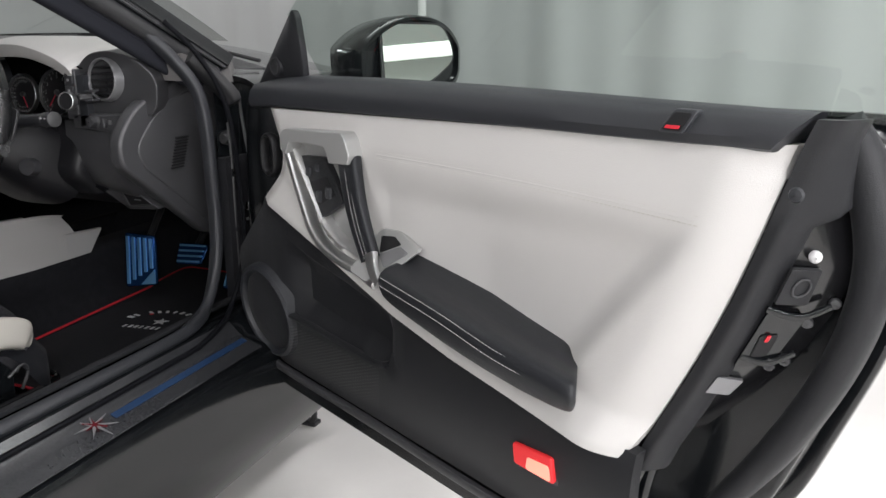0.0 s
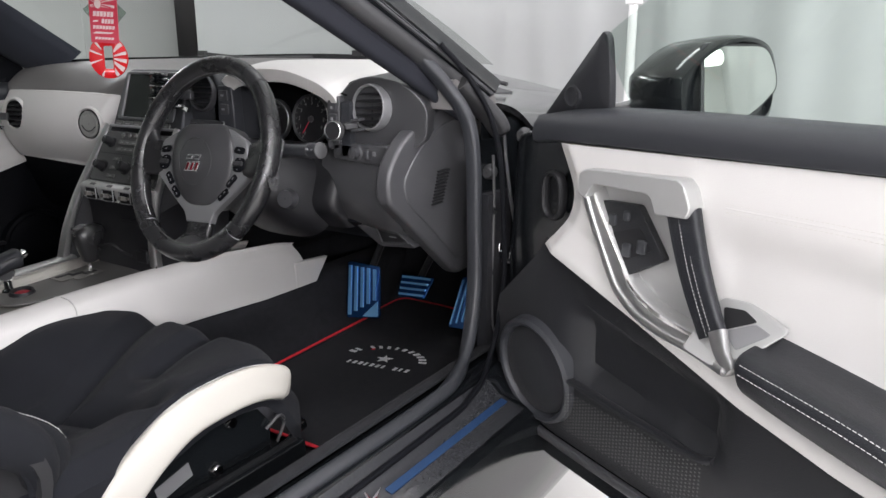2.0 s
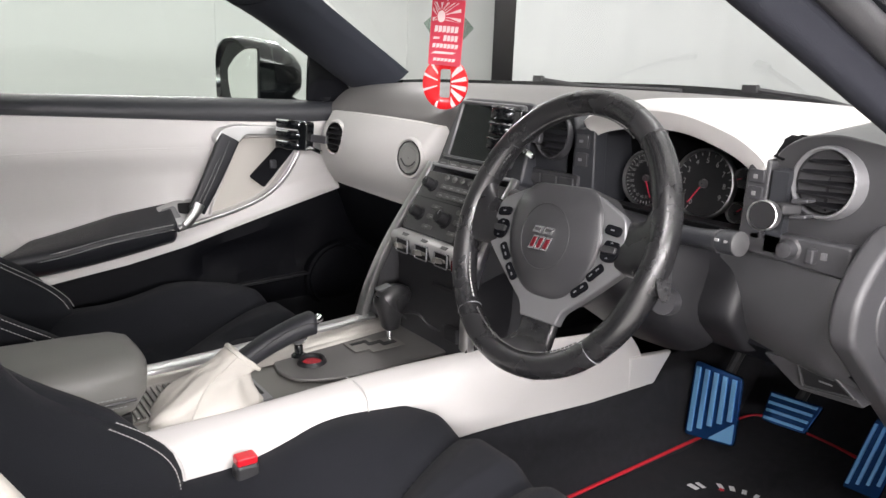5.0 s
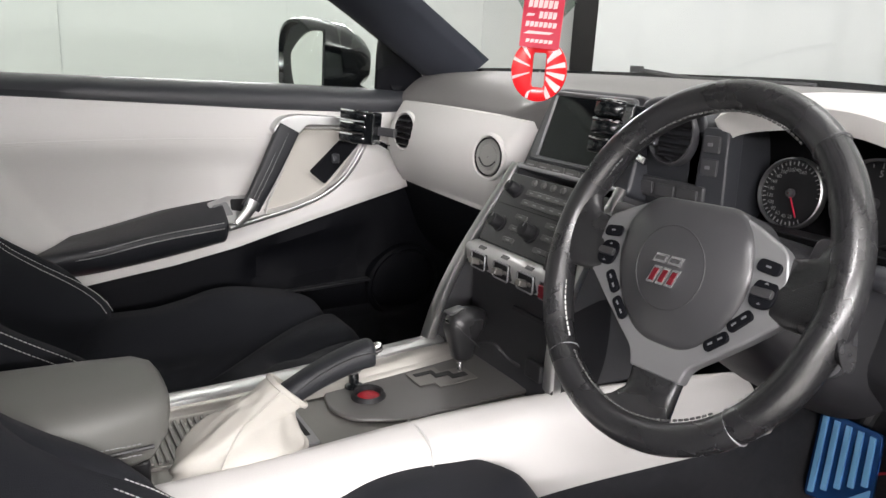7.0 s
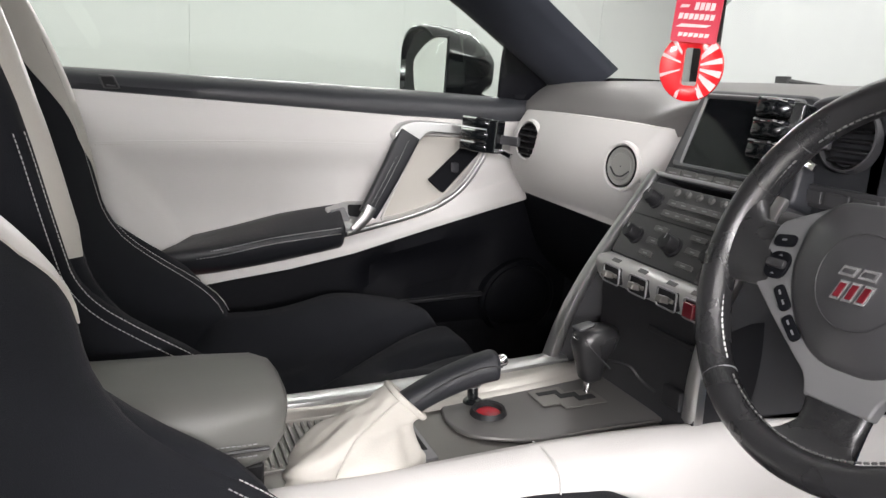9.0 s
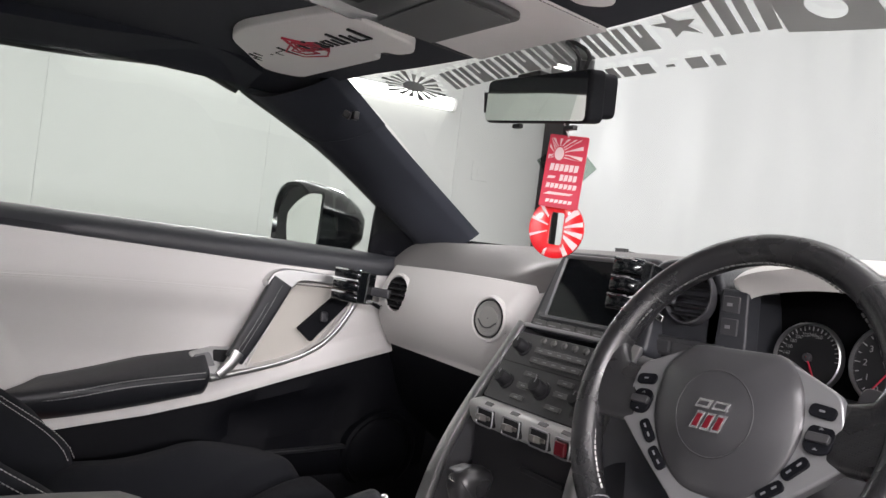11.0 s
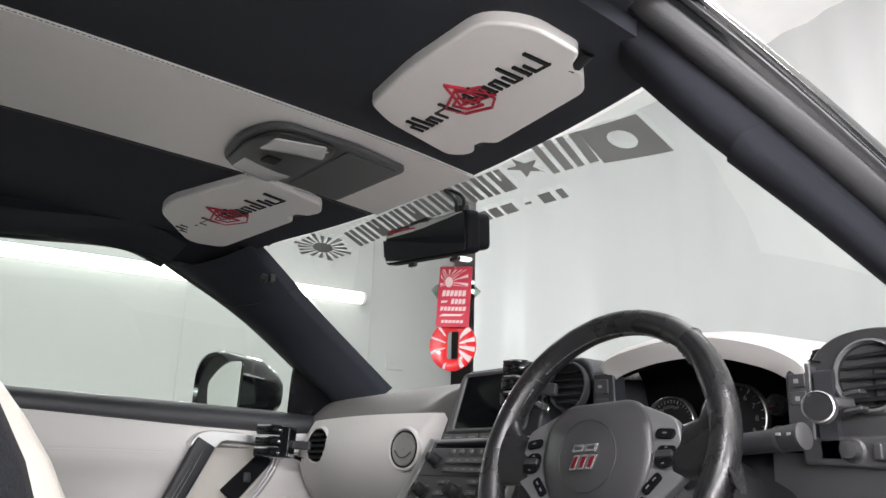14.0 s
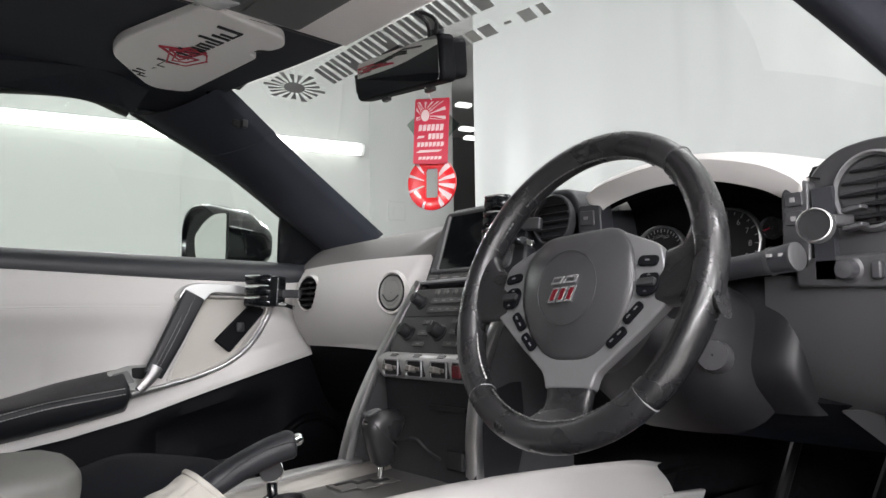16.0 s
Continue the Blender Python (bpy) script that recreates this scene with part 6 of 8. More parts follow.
for fa, fz, fw in ((0.585, 0.652, 0.004), (0.598, 0.651, 0.006), (0.612, 0.649, 0.003), (0.604, 0.640, 0.008)):
    part("print_bar", plate([(fa - fw, fz - 0.0012), (fa + fw, fz - 0.0012), (fa + fw, fz + 0.0012), (fa - fw, fz + 0.0012)], fuse, 0.0056), M_SPOKE, fb, smooth=False)

# end panel facing the open door, with a raised speaker-like grille
endo = rounded([(0.50, 0.885), (0.435, 0.865), (0.352, 0.824), (0.312, 0.772), (0.316, 0.722), (0.345, 0.700), (0.535, 0.545), (0.605, 0.55), (0.60, 0.875)], [0.02, 0.03, 0.04, 0.03, 0.02, 0.02, 0.02, 0.01, 0.02], 5)
ep = part("end_panel", plate(endo, lambda a, b, c: V((0.638 + c + 0.012 * (b - 0.7), a, b)), 0.03), M_PLASTIC, dash, "dark dash end panel with a slotted grille", bevel=0.008)
endi = rounded([(0.52, 0.855), (0.45, 0.840), (0.392, 0.800), (0.352, 0.755), (0.368, 0.715), (0.45, 0.65), (0.535, 0.575), (0.58, 0.59), (0.58, 0.845)], 0.03, 5)
part("end_bulge", plate(endi, lambda a, b, c: V((0.663 + c + 0.012 * (b - 0.7), a, b)), 0.007, 0.006), M_PLASTIC, ep, bevel=0.004)
for k in range(11):
    part("slot", box((0.6785 - 0.0003 * k, 0.468 - 0.0018 * k, 0.763 - 0.0058 * k), (0.006, 0.034, 0.0030)), M_INK, ep, smooth=False)

# steering column shroud and stalks
col = axes((0.345, 0.33, 0.745), (0, -0.93, 0.36), (1, 0, 0))
part("column_shroud", skin([[col @ V((a * sx, b * sy - dy, zz)) for a, b in ring_sec(1, 1, 28, 3.2)] for zz, sx, sy, dy in ((-0.10, 0.12, 0.085, 0.015), (-0.02, 0.105, 0.075, 0.01), (0.05, 0.075, 0.058, 0.0), (0.085, 0.062, 0.05, -0.004))], True, True), M_COLUMN, dash, "black steering column shroud")
part("cluster_skirt", shell(net([[(x, 0.40 + q, 0.80), (x, 0.372 + q, 0.75 - 0.1 * abs(x - 0.36)), (x, 0.36 + q, 0.69), (x, 0.40 + q, 0.645)] for x, q in ((0.235, 0.0), (0.30, 0.0), (0.38, 0.0), (0.455, 0.0), (0.490, 0.002), (0.503, 0.014), (0.507, 0.05))], 4, 4), (0, 0.03, 0)), M_COLUMN, dash, "black panel round the steering column")
stalk = part("light_stalk", sweep(cr([(0.43, 0.305, 0.80), (0.47, 0.298, 0.803), (0.505, 0.293, 0.806), (0.545, 0.287, 0.81)], 5), ring_sec(0.0125, n=16), (0, 0, 1), [1.1 - 0.15 * min(1, i / 5) + 0.2 * max(0, (i - 9) / 6) for i in range(16)]), M_DOORTOP, dash, "black light stalk")
part("stalk_cap", lathe([(0.014, -0.001), (0.014, 0.0015), (0.012, 0.0025)], axes((0.5455, 0.2869, 0.8101), (0.98, -0.15, 0.1), (0, 0, 1)), 20, True), M_RADIO, stalk)
part("stalk_ring", sweep([(0.518, 0.2915, 0.8072), (0.522, 0.291, 0.8077)], ring_sec(0.0142, n=16)), M_SATIN, stalk)
for k in range(2):
    part("print_bar", box((0.525 + 0.012 * k, 0.275, 0.812), (0.005, 0.002, 0.003)), M_DIALMARK, stalk, smooth=False)
part("wiper_stalk", sweep(cr([(0.27, 0.305, 0.80), (0.235, 0.296, 0.80), (0.205, 0.288, 0.80), (0.17, 0.282, 0.80)], 5), ring_sec(0.011, n=16), (0, 0, 1), [1.2 - 0.2 * min(1, i / 5) + 0.35 * max(0, (i - 9) / 6) for i in range(16)]), M_PLASTIC, dash, "black wiper stalk")
part("key_barrel", lathe([(0.001, 0.02), (0.016, 0.02), (0.018, 0.0)], axes((0.44, 0.315, 0.71), (0.3, -1, 0.2), (1, 0, 0)), 18, False), M_SATIN, dash)

# ---------------------------------------------------------------- the centre console
cons = thing("centre_console", "white leather centre console with grey metallic top", "console", (0, 0.1, 0.25))
for s in (1, -1):
    top = [(-0.60, 0.515), (-0.21, 0.520), (-0.10, 0.522), (0.09, 0.530), (0.28, 0.538), (0.53, 0.532), (0.625, 0.517)]
    bot = [(-0.60, 0.39), (-0.21, 0.397), (-0.17, 0.405), (0.09, 0.416), (0.28, 0.418), (0.53, 0.405), (0.66, 0.404)]
    rws = []
    for (y, zt), (yb, zb) in zip(top, bot):
        xi = 0.072 if y < 0.2 else 0.072 + 0.05 * min(1, (y - 0.2) / 0.2)
        xo = 0.145
        rws.append([(s * xi, y, zt - 0.006), (s * (xi + 0.018), y, zt + 0.002), (s * (xo - 0.014), y, zt - 0.006), (s * xo, y * 0.7 + yb * 0.3, zt - 0.03), (s * (xo + 0.006), yb, zb + 0.03), (s * (xo + 0.006), yb, zb)])
    side = part("side_panel", shell(net(rws, 5, 4), (-s * 0.012, 0, -0.006)), M_WHITE if s > 0 else M_CHAMPAGNE, cons, "smooth white leather console flank" if s > 0 else "pale metallic console flank")
    if s == 1:
        part("seam", sweep(cr([(0.074, 0.055, 0.5275), (0.105, 0.054, 0.5305), (0.132, 0.053, 0.5255), (0.146, 0.052, 0.505), (0.152, 0.05, 0.43)], 4), ring_sec(0.0012, n=6), (0, 1, 0)), M_STITCH, side)
    part("side_toe", plate([(0.61, 0.406), (0.685, 0.404), (0.732, 0.463), (0.61, 0.472)], lambda a, b, c: V((s * (0.138 + c), a, b)), 0.014), M_WHITE, cons, bevel=0.004)
    part("tunnel_carpet", shell(net([[(s * 0.10, y, 0.42), (s * 0.152, y, 0.405), (s * 0.158, y, 0.32), (s * 0.17, y, 0.22)] for y in (-0.9, -0.2, 0.4, 1.1)], 4, 4), (-s * 0.01, 0, 0)), M_CARPET, cons)
part("top_plate", shell(net([[(-0.112, y, z + 0.004), (-0.06, y, z + 0.002), (0.0, y, z), (0.074, y, z)] for y, z in ((-0.62, 0.505), (-0.2, 0.507), (-0.05, 0.508), (0.1, 0.512), (0.25, 0.518), (0.34, 0.522))], 4, 4), (0, 0, -0.03)), M_CONSOLE, cons, "grey metallic console top")
part("side_rail", sweep(cr([(-0.105, -0.6, 0.520), (-0.108, -0.2, 0.522), (-0.118, 0.0, 0.526), (-0.132, 0.12, 0.530), (-0.14, 0.22, 0.534)], 5), ring_sec(0.017, 0.008, 12, 3)), M_SILVER, cons, "satin silver console rail")
part("shift_plate", plate(rounded([(-0.085, -0.0), (-0.02, -0.015), (0.02, 0.0), (0.055, 0.06), (0.066, 0.32), (-0.118, 0.32), (-0.105, 0.13)], [0.03, 0.03, 0.03, 0.03, 0.01, 0.01, 0.03], 5), lambda a, b, c: V((a, b, 0.510 + 0.045 * max(0, b) + c)), 0.006, 0.002), M_SHIFT, cons, "dark satin shift plate", bevel=0.003)
gate = axes((-0.028, 0.158, 0.5265), (0, -0.05, 1), (1, 0, 0))
part("shift_gate", plate([(-0.03, -0.04), (0.016, -0.04), (0.016, -0.016), (0.032, -0.016), (0.032, 0.046), (-0.012, 0.046), (-0.012, 0.008), (-0.03, 0.008)], on(gate), 0.0015), M_CONSOLE, cons, bevel=0.001, smooth=False)
part("gate_slot", plate([(-0.021, -0.032), (-0.012, -0.032), (-0.012, -0.008), (0.004, -0.008), (0.004, 0.012), (0.018, 0.012), (0.018, 0.038), (0.006, 0.038), (0.006, 0.02), (-0.007, 0.02), (-0.007, -0.001), (-0.021, -0.001)], on(gate), 0.0022), M_INK, cons, smooth=False)
sb = axes((-0.024, 0.045, 0.5195), (0.05, -0.05, 1), (1, 0, 0))
part("start_ring", lathe([(0.017, 0.0), (0.018, 0.006), (0.021, 0.007), (0.024, 0.0)], sb, 30, False), M_INK, cons)
part("start_button", lathe([(0.001, 0.001), (0.013, 0.002), (0.016, 0.0), (0.017, -0.004)], sb, 26, False), M_BUTTON, cons, "red start button")
# tray slots
part("slot_frame", plate(rounded([(-0.052, -0.072), (0.05, -0.072), (0.05, -0.052), (-0.052, -0.052)], 0.003), lambda a, b, c: V((a, b, 0.506 + c)), 0.005), M_SPOKE, cons, bevel=0.001)
part("slot", plate([(-0.044, -0.068), (0.03, -0.068), (0.03, -0.058), (-0.044, -0.058)], lambda a, b, c: V((a, b, 0.506 + c)), 0.0058), M_INK, cons, smooth=False)
arm = part("armrest", skin([[V((x0 + a * w, y, z0 + b * h)) for a, b in ring_sec(1, 1, 28, 3.4)] for y, x0, w, z0, h in ((-0.225, 0.012, 0.04, 0.595, 0.014), (-0.232, 0.012, 0.062, 0.59, 0.028), (-0.25, 0.012, 0.078, 0.583, 0.040), (-0.30, 0.012, 0.085, 0.578, 0.046), (-0.42, 0.012, 0.087, 0.578, 0.047), (-0.60, 0.012, 0.087, 0.578, 0.047))], True, True), M_ARM, cons, "padded grey-black leather armrest")
part("seam", sweep([(0.098, -0.25, 0.575), (0.1, -0.35, 0.574), (0.1, -0.6, 0.574)], ring_sec(0.002, n=6)), M_RUBBER, arm)
for dz in (-0.006, 0.006):
    part("stitching", stitches([V((0.0985, -0.262 - 0.02 * k, 0.575 + dz)) for k in range(17)], 0.005, 0.0035, 0.0007), M_SPOKE, arm)
part("armrest_neck", box((0.012, -0.28, 0.52), (0.12, 0.06, 0.05)), M_INK, cons, bevel=0.004)

# gear lever
lev = thing("gear_lever", "black leather gear lever knob on a metal shaft", "gear lever", (-0.03, 0.19, 0.53))
part("shaft", tube([(-0.03, 0.192, 0.52), (-0.03, 0.195, 0.56)], 0.005, 10), M_CHROME, lev)
part("knob", skin([[V((-0.03 + a * w * 0.92, yc + b * d * 0.90, 0.546 + (z - 0.546) * 0.86)) for a, b in ring_sec(1, 1, 24, 2.6)] for z, w, yc, d in ((0.546, 0.009, 0.196, 0.010), (0.552, 0.015, 0.196, 0.017), (0.572, 0.0175, 0.194, 0.021), (0.590, 0.020, 0.194, 0.027), (0.606, 0.0235, 0.196, 0.034), (0.620, 0.0235, 0.199, 0.036), (0.631, 0.020, 0.200, 0.031), (0.637, 0.012, 0.200, 0.020), (0.6385, 0.003, 0.200, 0.005))], True, True), M_WHEELLEATHER, lev, "black leather knob with a seam")
part("knob_cap", plate(rounded([(-0.011, -0.016), (0.011, -0.016), (0.009, 0.010), (-0.009, 0.010)], 0.005), lambda a, b, c: V((-0.032 + a, 0.183 + b, 0.6225 + 0.25 * b + c)), 0.003, 0.001), M_SATIN, lev, "glossy dark cap with shift marks", bevel=0.001)
part("knob_seam", sweep(cr([(-0.0092, 0.212, 0.570), (-0.0082, 0.196, 0.584), (-0.0086, 0.180, 0.599), (-0.015, 0.173, 0.611)], 5), ring_sec(0.0012, n=6), (1, 0, 0)), M_RUBBER, lev)
part("inlay", sweep(cr([(-0.022, 0.170, 0.608), (-0.031, 0.167, 0.610), (-0.040, 0.170, 0.608)], 4), ring_sec(0.0022, n=8), (0, -1, 0)), M_CHROME, lev)
part("release_rod", tube(cr([(0.0, 0.2, 0.585), (0.03, 0.21, 0.59), (0.045, 0.22, 0.575), (0.05, 0.24, 0.56)], 4), 0.0025, 6), M_INK, lev)

# ribbed grey mat in the tray beside the lever
rib_mat = part("ribbed_mat", plate(rounded([(-0.098, -0.30), (0.03, -0.30), (0.03, -0.135), (-0.098, -0.135)], 0.008), lambda a, b, c: V((a, b, 0.505 + c)), 0.006), M_CONSOLE, cons, "grey ribbed tray mat", bevel=0.001)
for k in range(19):
    part("rib", box((-0.034, -0.292 + 0.0083 * k, 0.5125), (0.118, 0.0042, 0.004)), M_CONSOLE, rib_mat, bevel=0.001)

# handbrake with its white gaiter
hb = thing("handbrake", "black leather handbrake lever with chrome button", "handbrake", (0.0, -0.1, 0.52))
hp = cr([(0.0, -0.12, 0.535), (0.002, -0.08, 0.556), (0.006, -0.04, 0.578), (0.010, 0.0, 0.594), (0.013, 0.026, 0.601), (0.014, 0.033, 0.602)], 4)
grip = part("grip", sweep(hp, ring_sec(0.0185, 0.0165, 20, 2.4), (0, 0, 1), [(0.85 + 0.3 * i / 20) * (1.0 if i < 17 else 1 - 0.07 * (i - 16) ** 1.4) for i in range(21)]), M_BLEATHER, hb)
for sd in (-1, 1):
    part("grip_crease", sweep([p + V((sd * (0.0158 + 0.0045 * k / 13), 0, 0.004 + 0.006 * math.sin(math.pi * k / 13))) for k, p in enumerate(hp[4:18])], ring_sec(0.0011, n=6), (sd, 0, 0.3)), M_INK, grip)
part("button", sweep([(0.013, 0.030, 0.604), (0.015, 0.040, 0.607), (0.0152, 0.043, 0.608)], ring_sec(0.0075, n=14), (0, 0, 1), [1, 1, 0.7]), M_CHROME, hb)
gai = thing("handbrake_gaiter", "loose wrinkled white leather handbrake gaiter", "gaiter", (0.04, -0.16, 0.51))
rws = []
for i in range(45):
    t = i / 44
    c = lerp((0.04, -0.150, 0.500), (0.001, -0.078, 0.562), t)
    c.z += 0.016 * math.sin(math.pi * t)
    bulge = 0.5 + 0.5 * math.cos(math.pi * min(1.0, t * 1.25))
    ry, rx = 0.026 + 0.052 * bulge, 0.023 + 0.030 * bulge
    tilt = 0.75 * t
    row = []
    for k, (ca, sa) in enumerate(ring_sec(1.0, 1.0, 72, 2.0 + 1.4 * t)):
        a = 2 * math.pi * k / 72
        wr = (1 - 0.75 * t) * (0.2 * noise.noise(V((ca * 1.6, sa * 1.6, t * 2.6 + 3))) + 0.07 * math.sin(a * 2 + t * 7) * t)
        # creases that run slantwise round the sleeve
        cre = -0.12 * (1 - 0.8 * t) * max(0.0, math.sin(a * 3 - t * 10 + 1.5 * noise.noise(V((ca, sa, t * 3))))) ** 6
        f = 1 + wr + cre
        q = c + V((ca * rx * f, sa * ry * f * math.cos(tilt), -sa * ry * f * math.sin(tilt) + 0.010 * (1 - t) * noise.noise(V((ca * 2, sa * 2 + 5, t * 4)))))
        q.z = max(q.z, 0.498)
        row.append(q)
    rws.append(row)
part("gaiter_cloth", skin(rws, True, False), M_CREAM, gai)
part("gaiter_seam", sweep([r[66] * 1.0 + V((0.0006, 0, 0.0006)) for r in rws], ring_sec(0.0016, n=6), (1, 0, 0)), M_CREAM, gai)
part("gaiter_collar", loop([p + (p - lerp(rws[-1][0], rws[-1][36], 0.5)) * 0.03 for p in rws[-1]], ring_sec(0.003, 0.004, 8), (0, 0.8, 0.6)), M_CREAM, gai)

# ---------------------------------------------------------------- the steering wheel
TIL = radians(21.0)
WM = Matrix(((1, 0, 0), (0, math.sin(TIL), -math.cos(TIL)), (0, math.cos(TIL), math.sin(TIL)))).to_4x4()
WM.translation = V((0.342, 0.203, 0.792))
wh = thing("steering_wheel", "black leather steering wheel with dark silver spokes", "steering wheel", (0.342, 0.21, 0.79))


WS = WM @ Matrix.Rotation(radians(3.0), 4, "Z")
WN = WM.to_3x3() @ V((0, 0, 1))


def wpt(x, y, z=0.0):
    return WS @ V((x, y, z))


def dish(x, y, z=0.0):
    """The middle of the wheel lies a little deeper towards its lower spoke."""
    return wpt(x, y, z + 0.14 * min(y, 0.03))


def rim_arc(a0, a1):
    """A stretch of the rim between two angles, fuller where the thumbs rest."""
    n = int(abs(a1 - a0) / 3)
    rows = []
    for i in range(n + 1):
        t = radians(a0 + (a1 - a0) * i / n)
        rad = V((0.965 * math.cos(t), math.sin(t), 0))
        side = math.degrees(math.atan2(math.sin(t), abs(math.cos(t))))
        fat = 1.0 + 0.07 * math.exp(-((side - 24) / 16) ** 2) + 0.06 * math.exp(-((side + 20) / 18) ** 2)
        rows.append([WS @ (rad * (0.1705 + a * fat - 0.03 * (fat - 1)) * 1.0 + V((0, 0, b * fat))) for a, b in ring_sec(0.0155, 0.0168, 20, 2.2)])
    return skin(rows, True, True)


rim = part("rim", rim_arc(48, 313), M_WHEELLEATHER, wh, "worn black leather rim")
part("rim_grip", rim_arc(-47, 48), M_PERF, wh, "perforated black leather grip")
for a in (48, 138, 228, 313):
    t = radians(a)
    c, rad_v, tan_v = wpt(0.1645 * math.cos(t), 0.1705 * math.sin(t)), WS.to_3x3() @ V((math.cos(t), math.sin(t), 0)), WS.to_3x3() @ V((-math.sin(t), math.cos(t), 0))
    part("seam", lathe([(0.0160, -0.0009), (0.0171, 0.0), (0.0160, 0.0009)], axes(c, tan_v, rad_v), 24, False), M_RUBBER if a in (48, 138) else M_SPOKE, rim)
for a0, a1 in ((55, 133), (143, 165), (200, 224), (232, 308), (318, 340), (398, 405)):
    pts = [wpt(0.1480 * math.cos(radians(a0 + (a1 - a0) * k / 40)), 0.1535 * math.sin(radians(a0 + (a1 - a0) * k / 40)), 0.0045) for k in range(41)]
    part("stitching", stitches(pts, 0.0062, 0.0042, 0.0011, WN), M_RADIOKEY if a0 not in (200, 318) else M_STITCH, rim)

half = [(0.056, 0.054), (0.108, 0.031), (0.122, -0.026), (0.113, -0.034), (0.088, -0.056), (0.054, -0.083), (0.037, -0.096), (0.032, -0.113)]
frame_o = rounded([(-a, b) for a, b in half] + half[::-1], [0.01, 0.01, 0.008, 0.012, 0.02, 0.02, 0.014, 0.003] + [0.003, 0.014, 0.02, 0.02, 0.012, 0.008, 0.01, 0.01], 4)
sp = part("spokes", plate(frame_o, lambda a, b, c: dish(a, b, c - 0.014), 0.014), M_SPOKE, wh, "dark silver three-armed spoke plate", bevel=0.003)
for s in (-1, 1):
    part("spoke_leather", sweep([wpt(s * 0.106, 0.000, -0.010), wpt(s * 0.122, -0.001, -0.008), wpt(s * 0.138, 0.000, -0.006), wpt(s * 0.152, 0.004, -0.004), wpt(s * 0.163, 0.008, -0.002)], ring_sec(0.030, 0.010, 22, 3.0), WN, [(0.95, 0.9), (1.06, 1.05), (1.12, 1.2), (1.5, 1.3), (2.1, 1.3)]), M_PERF if s > 0 else M_WHEELLEATHER, wh, "black leather spoke cover")
part("lower_spoke", sweep([dish(0, -0.112, -0.007), dish(0, -0.124, -0.006), dish(0, -0.137, -0.003), wpt(0, -0.150, -0.013), wpt(0, -0.160, -0.007), wpt(0, -0.168, -0.003)], ring_sec(0.032, 0.009, 22, 3.2), WN, [(0.98, 0.9), (0.93, 1), (0.95, 1.1), (1.15, 1.2), (1.6, 1.3), (2.2, 1.3)]), M_WHEELLEATHER, wh, "black leather lower spoke")
hub_o = rounded([(-0.052, 0.061), (0.052, 0.061), (0.075, 0.036), (0.083, -0.008), (0.067, -0.050), (0.032, -0.084), (-0.032, -0.084), (-0.067, -0.050), (-0.083, -0.008), (-0.075, 0.036)], [0.022, 0.022, 0.03, 0.035, 0.04, 0.03, 0.03, 0.04, 0.035, 0.03], 5)
rows = []
for k, h in [(1.0, -0.045), (1.0, -0.008), (0.995, -0.003), (0.98, 0.0005), (0.95, 0.003)] + [(q, 0.003 + 0.016 * (1 - (q / 0.95) ** 2.2)) for q in (0.88, 0.78, 0.66, 0.52, 0.36, 0.2, 0.03)]:
    rows.append([dish(a * k, -0.01 + (b + 0.01) * k, h) for a, b in hub_o])
hub = part("hub_cover", skin(rows, True, True), M_HUB, wh, "smooth black airbag cover")
part("hub_ring", loop([dish(0.041 * math.cos(radians(7.5 * k)), -0.010 + 0.041 * math.sin(radians(7.5 * k)), 0.0150 + 0.0012 * math.sin(radians(7.5 * k)) ** 2) for k in range(48)], ring_sec(0.0007, 0.0006, 6), WN), M_RUBBER, hub)
em = WS @ Matrix.Translation((0.0, -0.009, 0.0172))
# the badge: two slit chrome lozenges over a row of red bars with bright edges
emb = part("emblem", plate([(-0.0175, 0.0015), (-0.0020, 0.0015), (0.0010, 0.0105), (-0.0145, 0.0105)], on(em), 0.0022), M_BADGESILVER, hub, "chrome and red badge", smooth=False)
part("emblem_lozenge", plate([(0.0010, 0.0015), (0.0165, 0.0015), (0.0195, 0.0105), (0.0040, 0.0105)], on(em), 0.0022), M_BADGESILVER, emb, smooth=False)
for a0 in (-0.0145, 0.0040):
    part("emblem_slit", plate([(a0, 0.0040), (a0 + 0.0105, 0.0040), (a0 + 0.0118, 0.0080), (a0 + 0.0013, 0.0080)], on(em), 0.0026), M_HUB, emb, smooth=False)
for a0 in (-0.0175, -0.0060, 0.0055):
    q = [(a0, -0.0195), (a0 + 0.0090, -0.0195), (a0 + 0.0140, -0.0020), (a0 + 0.0050, -0.0020)]
    part("emblem_edge", plate(q, on(em), 0.0018), M_BADGESILVER, emb, smooth=False)
    cx, cy = sum(a for a, b in q) / 4, sum(b for a, b in q) / 4
    part("emblem_field", plate([(cx + (a - cx) * 0.62, cy + (b - cy) * 0.72) for a, b in q], on(em), 0.0024), M_BADGERED, emb, smooth=False)
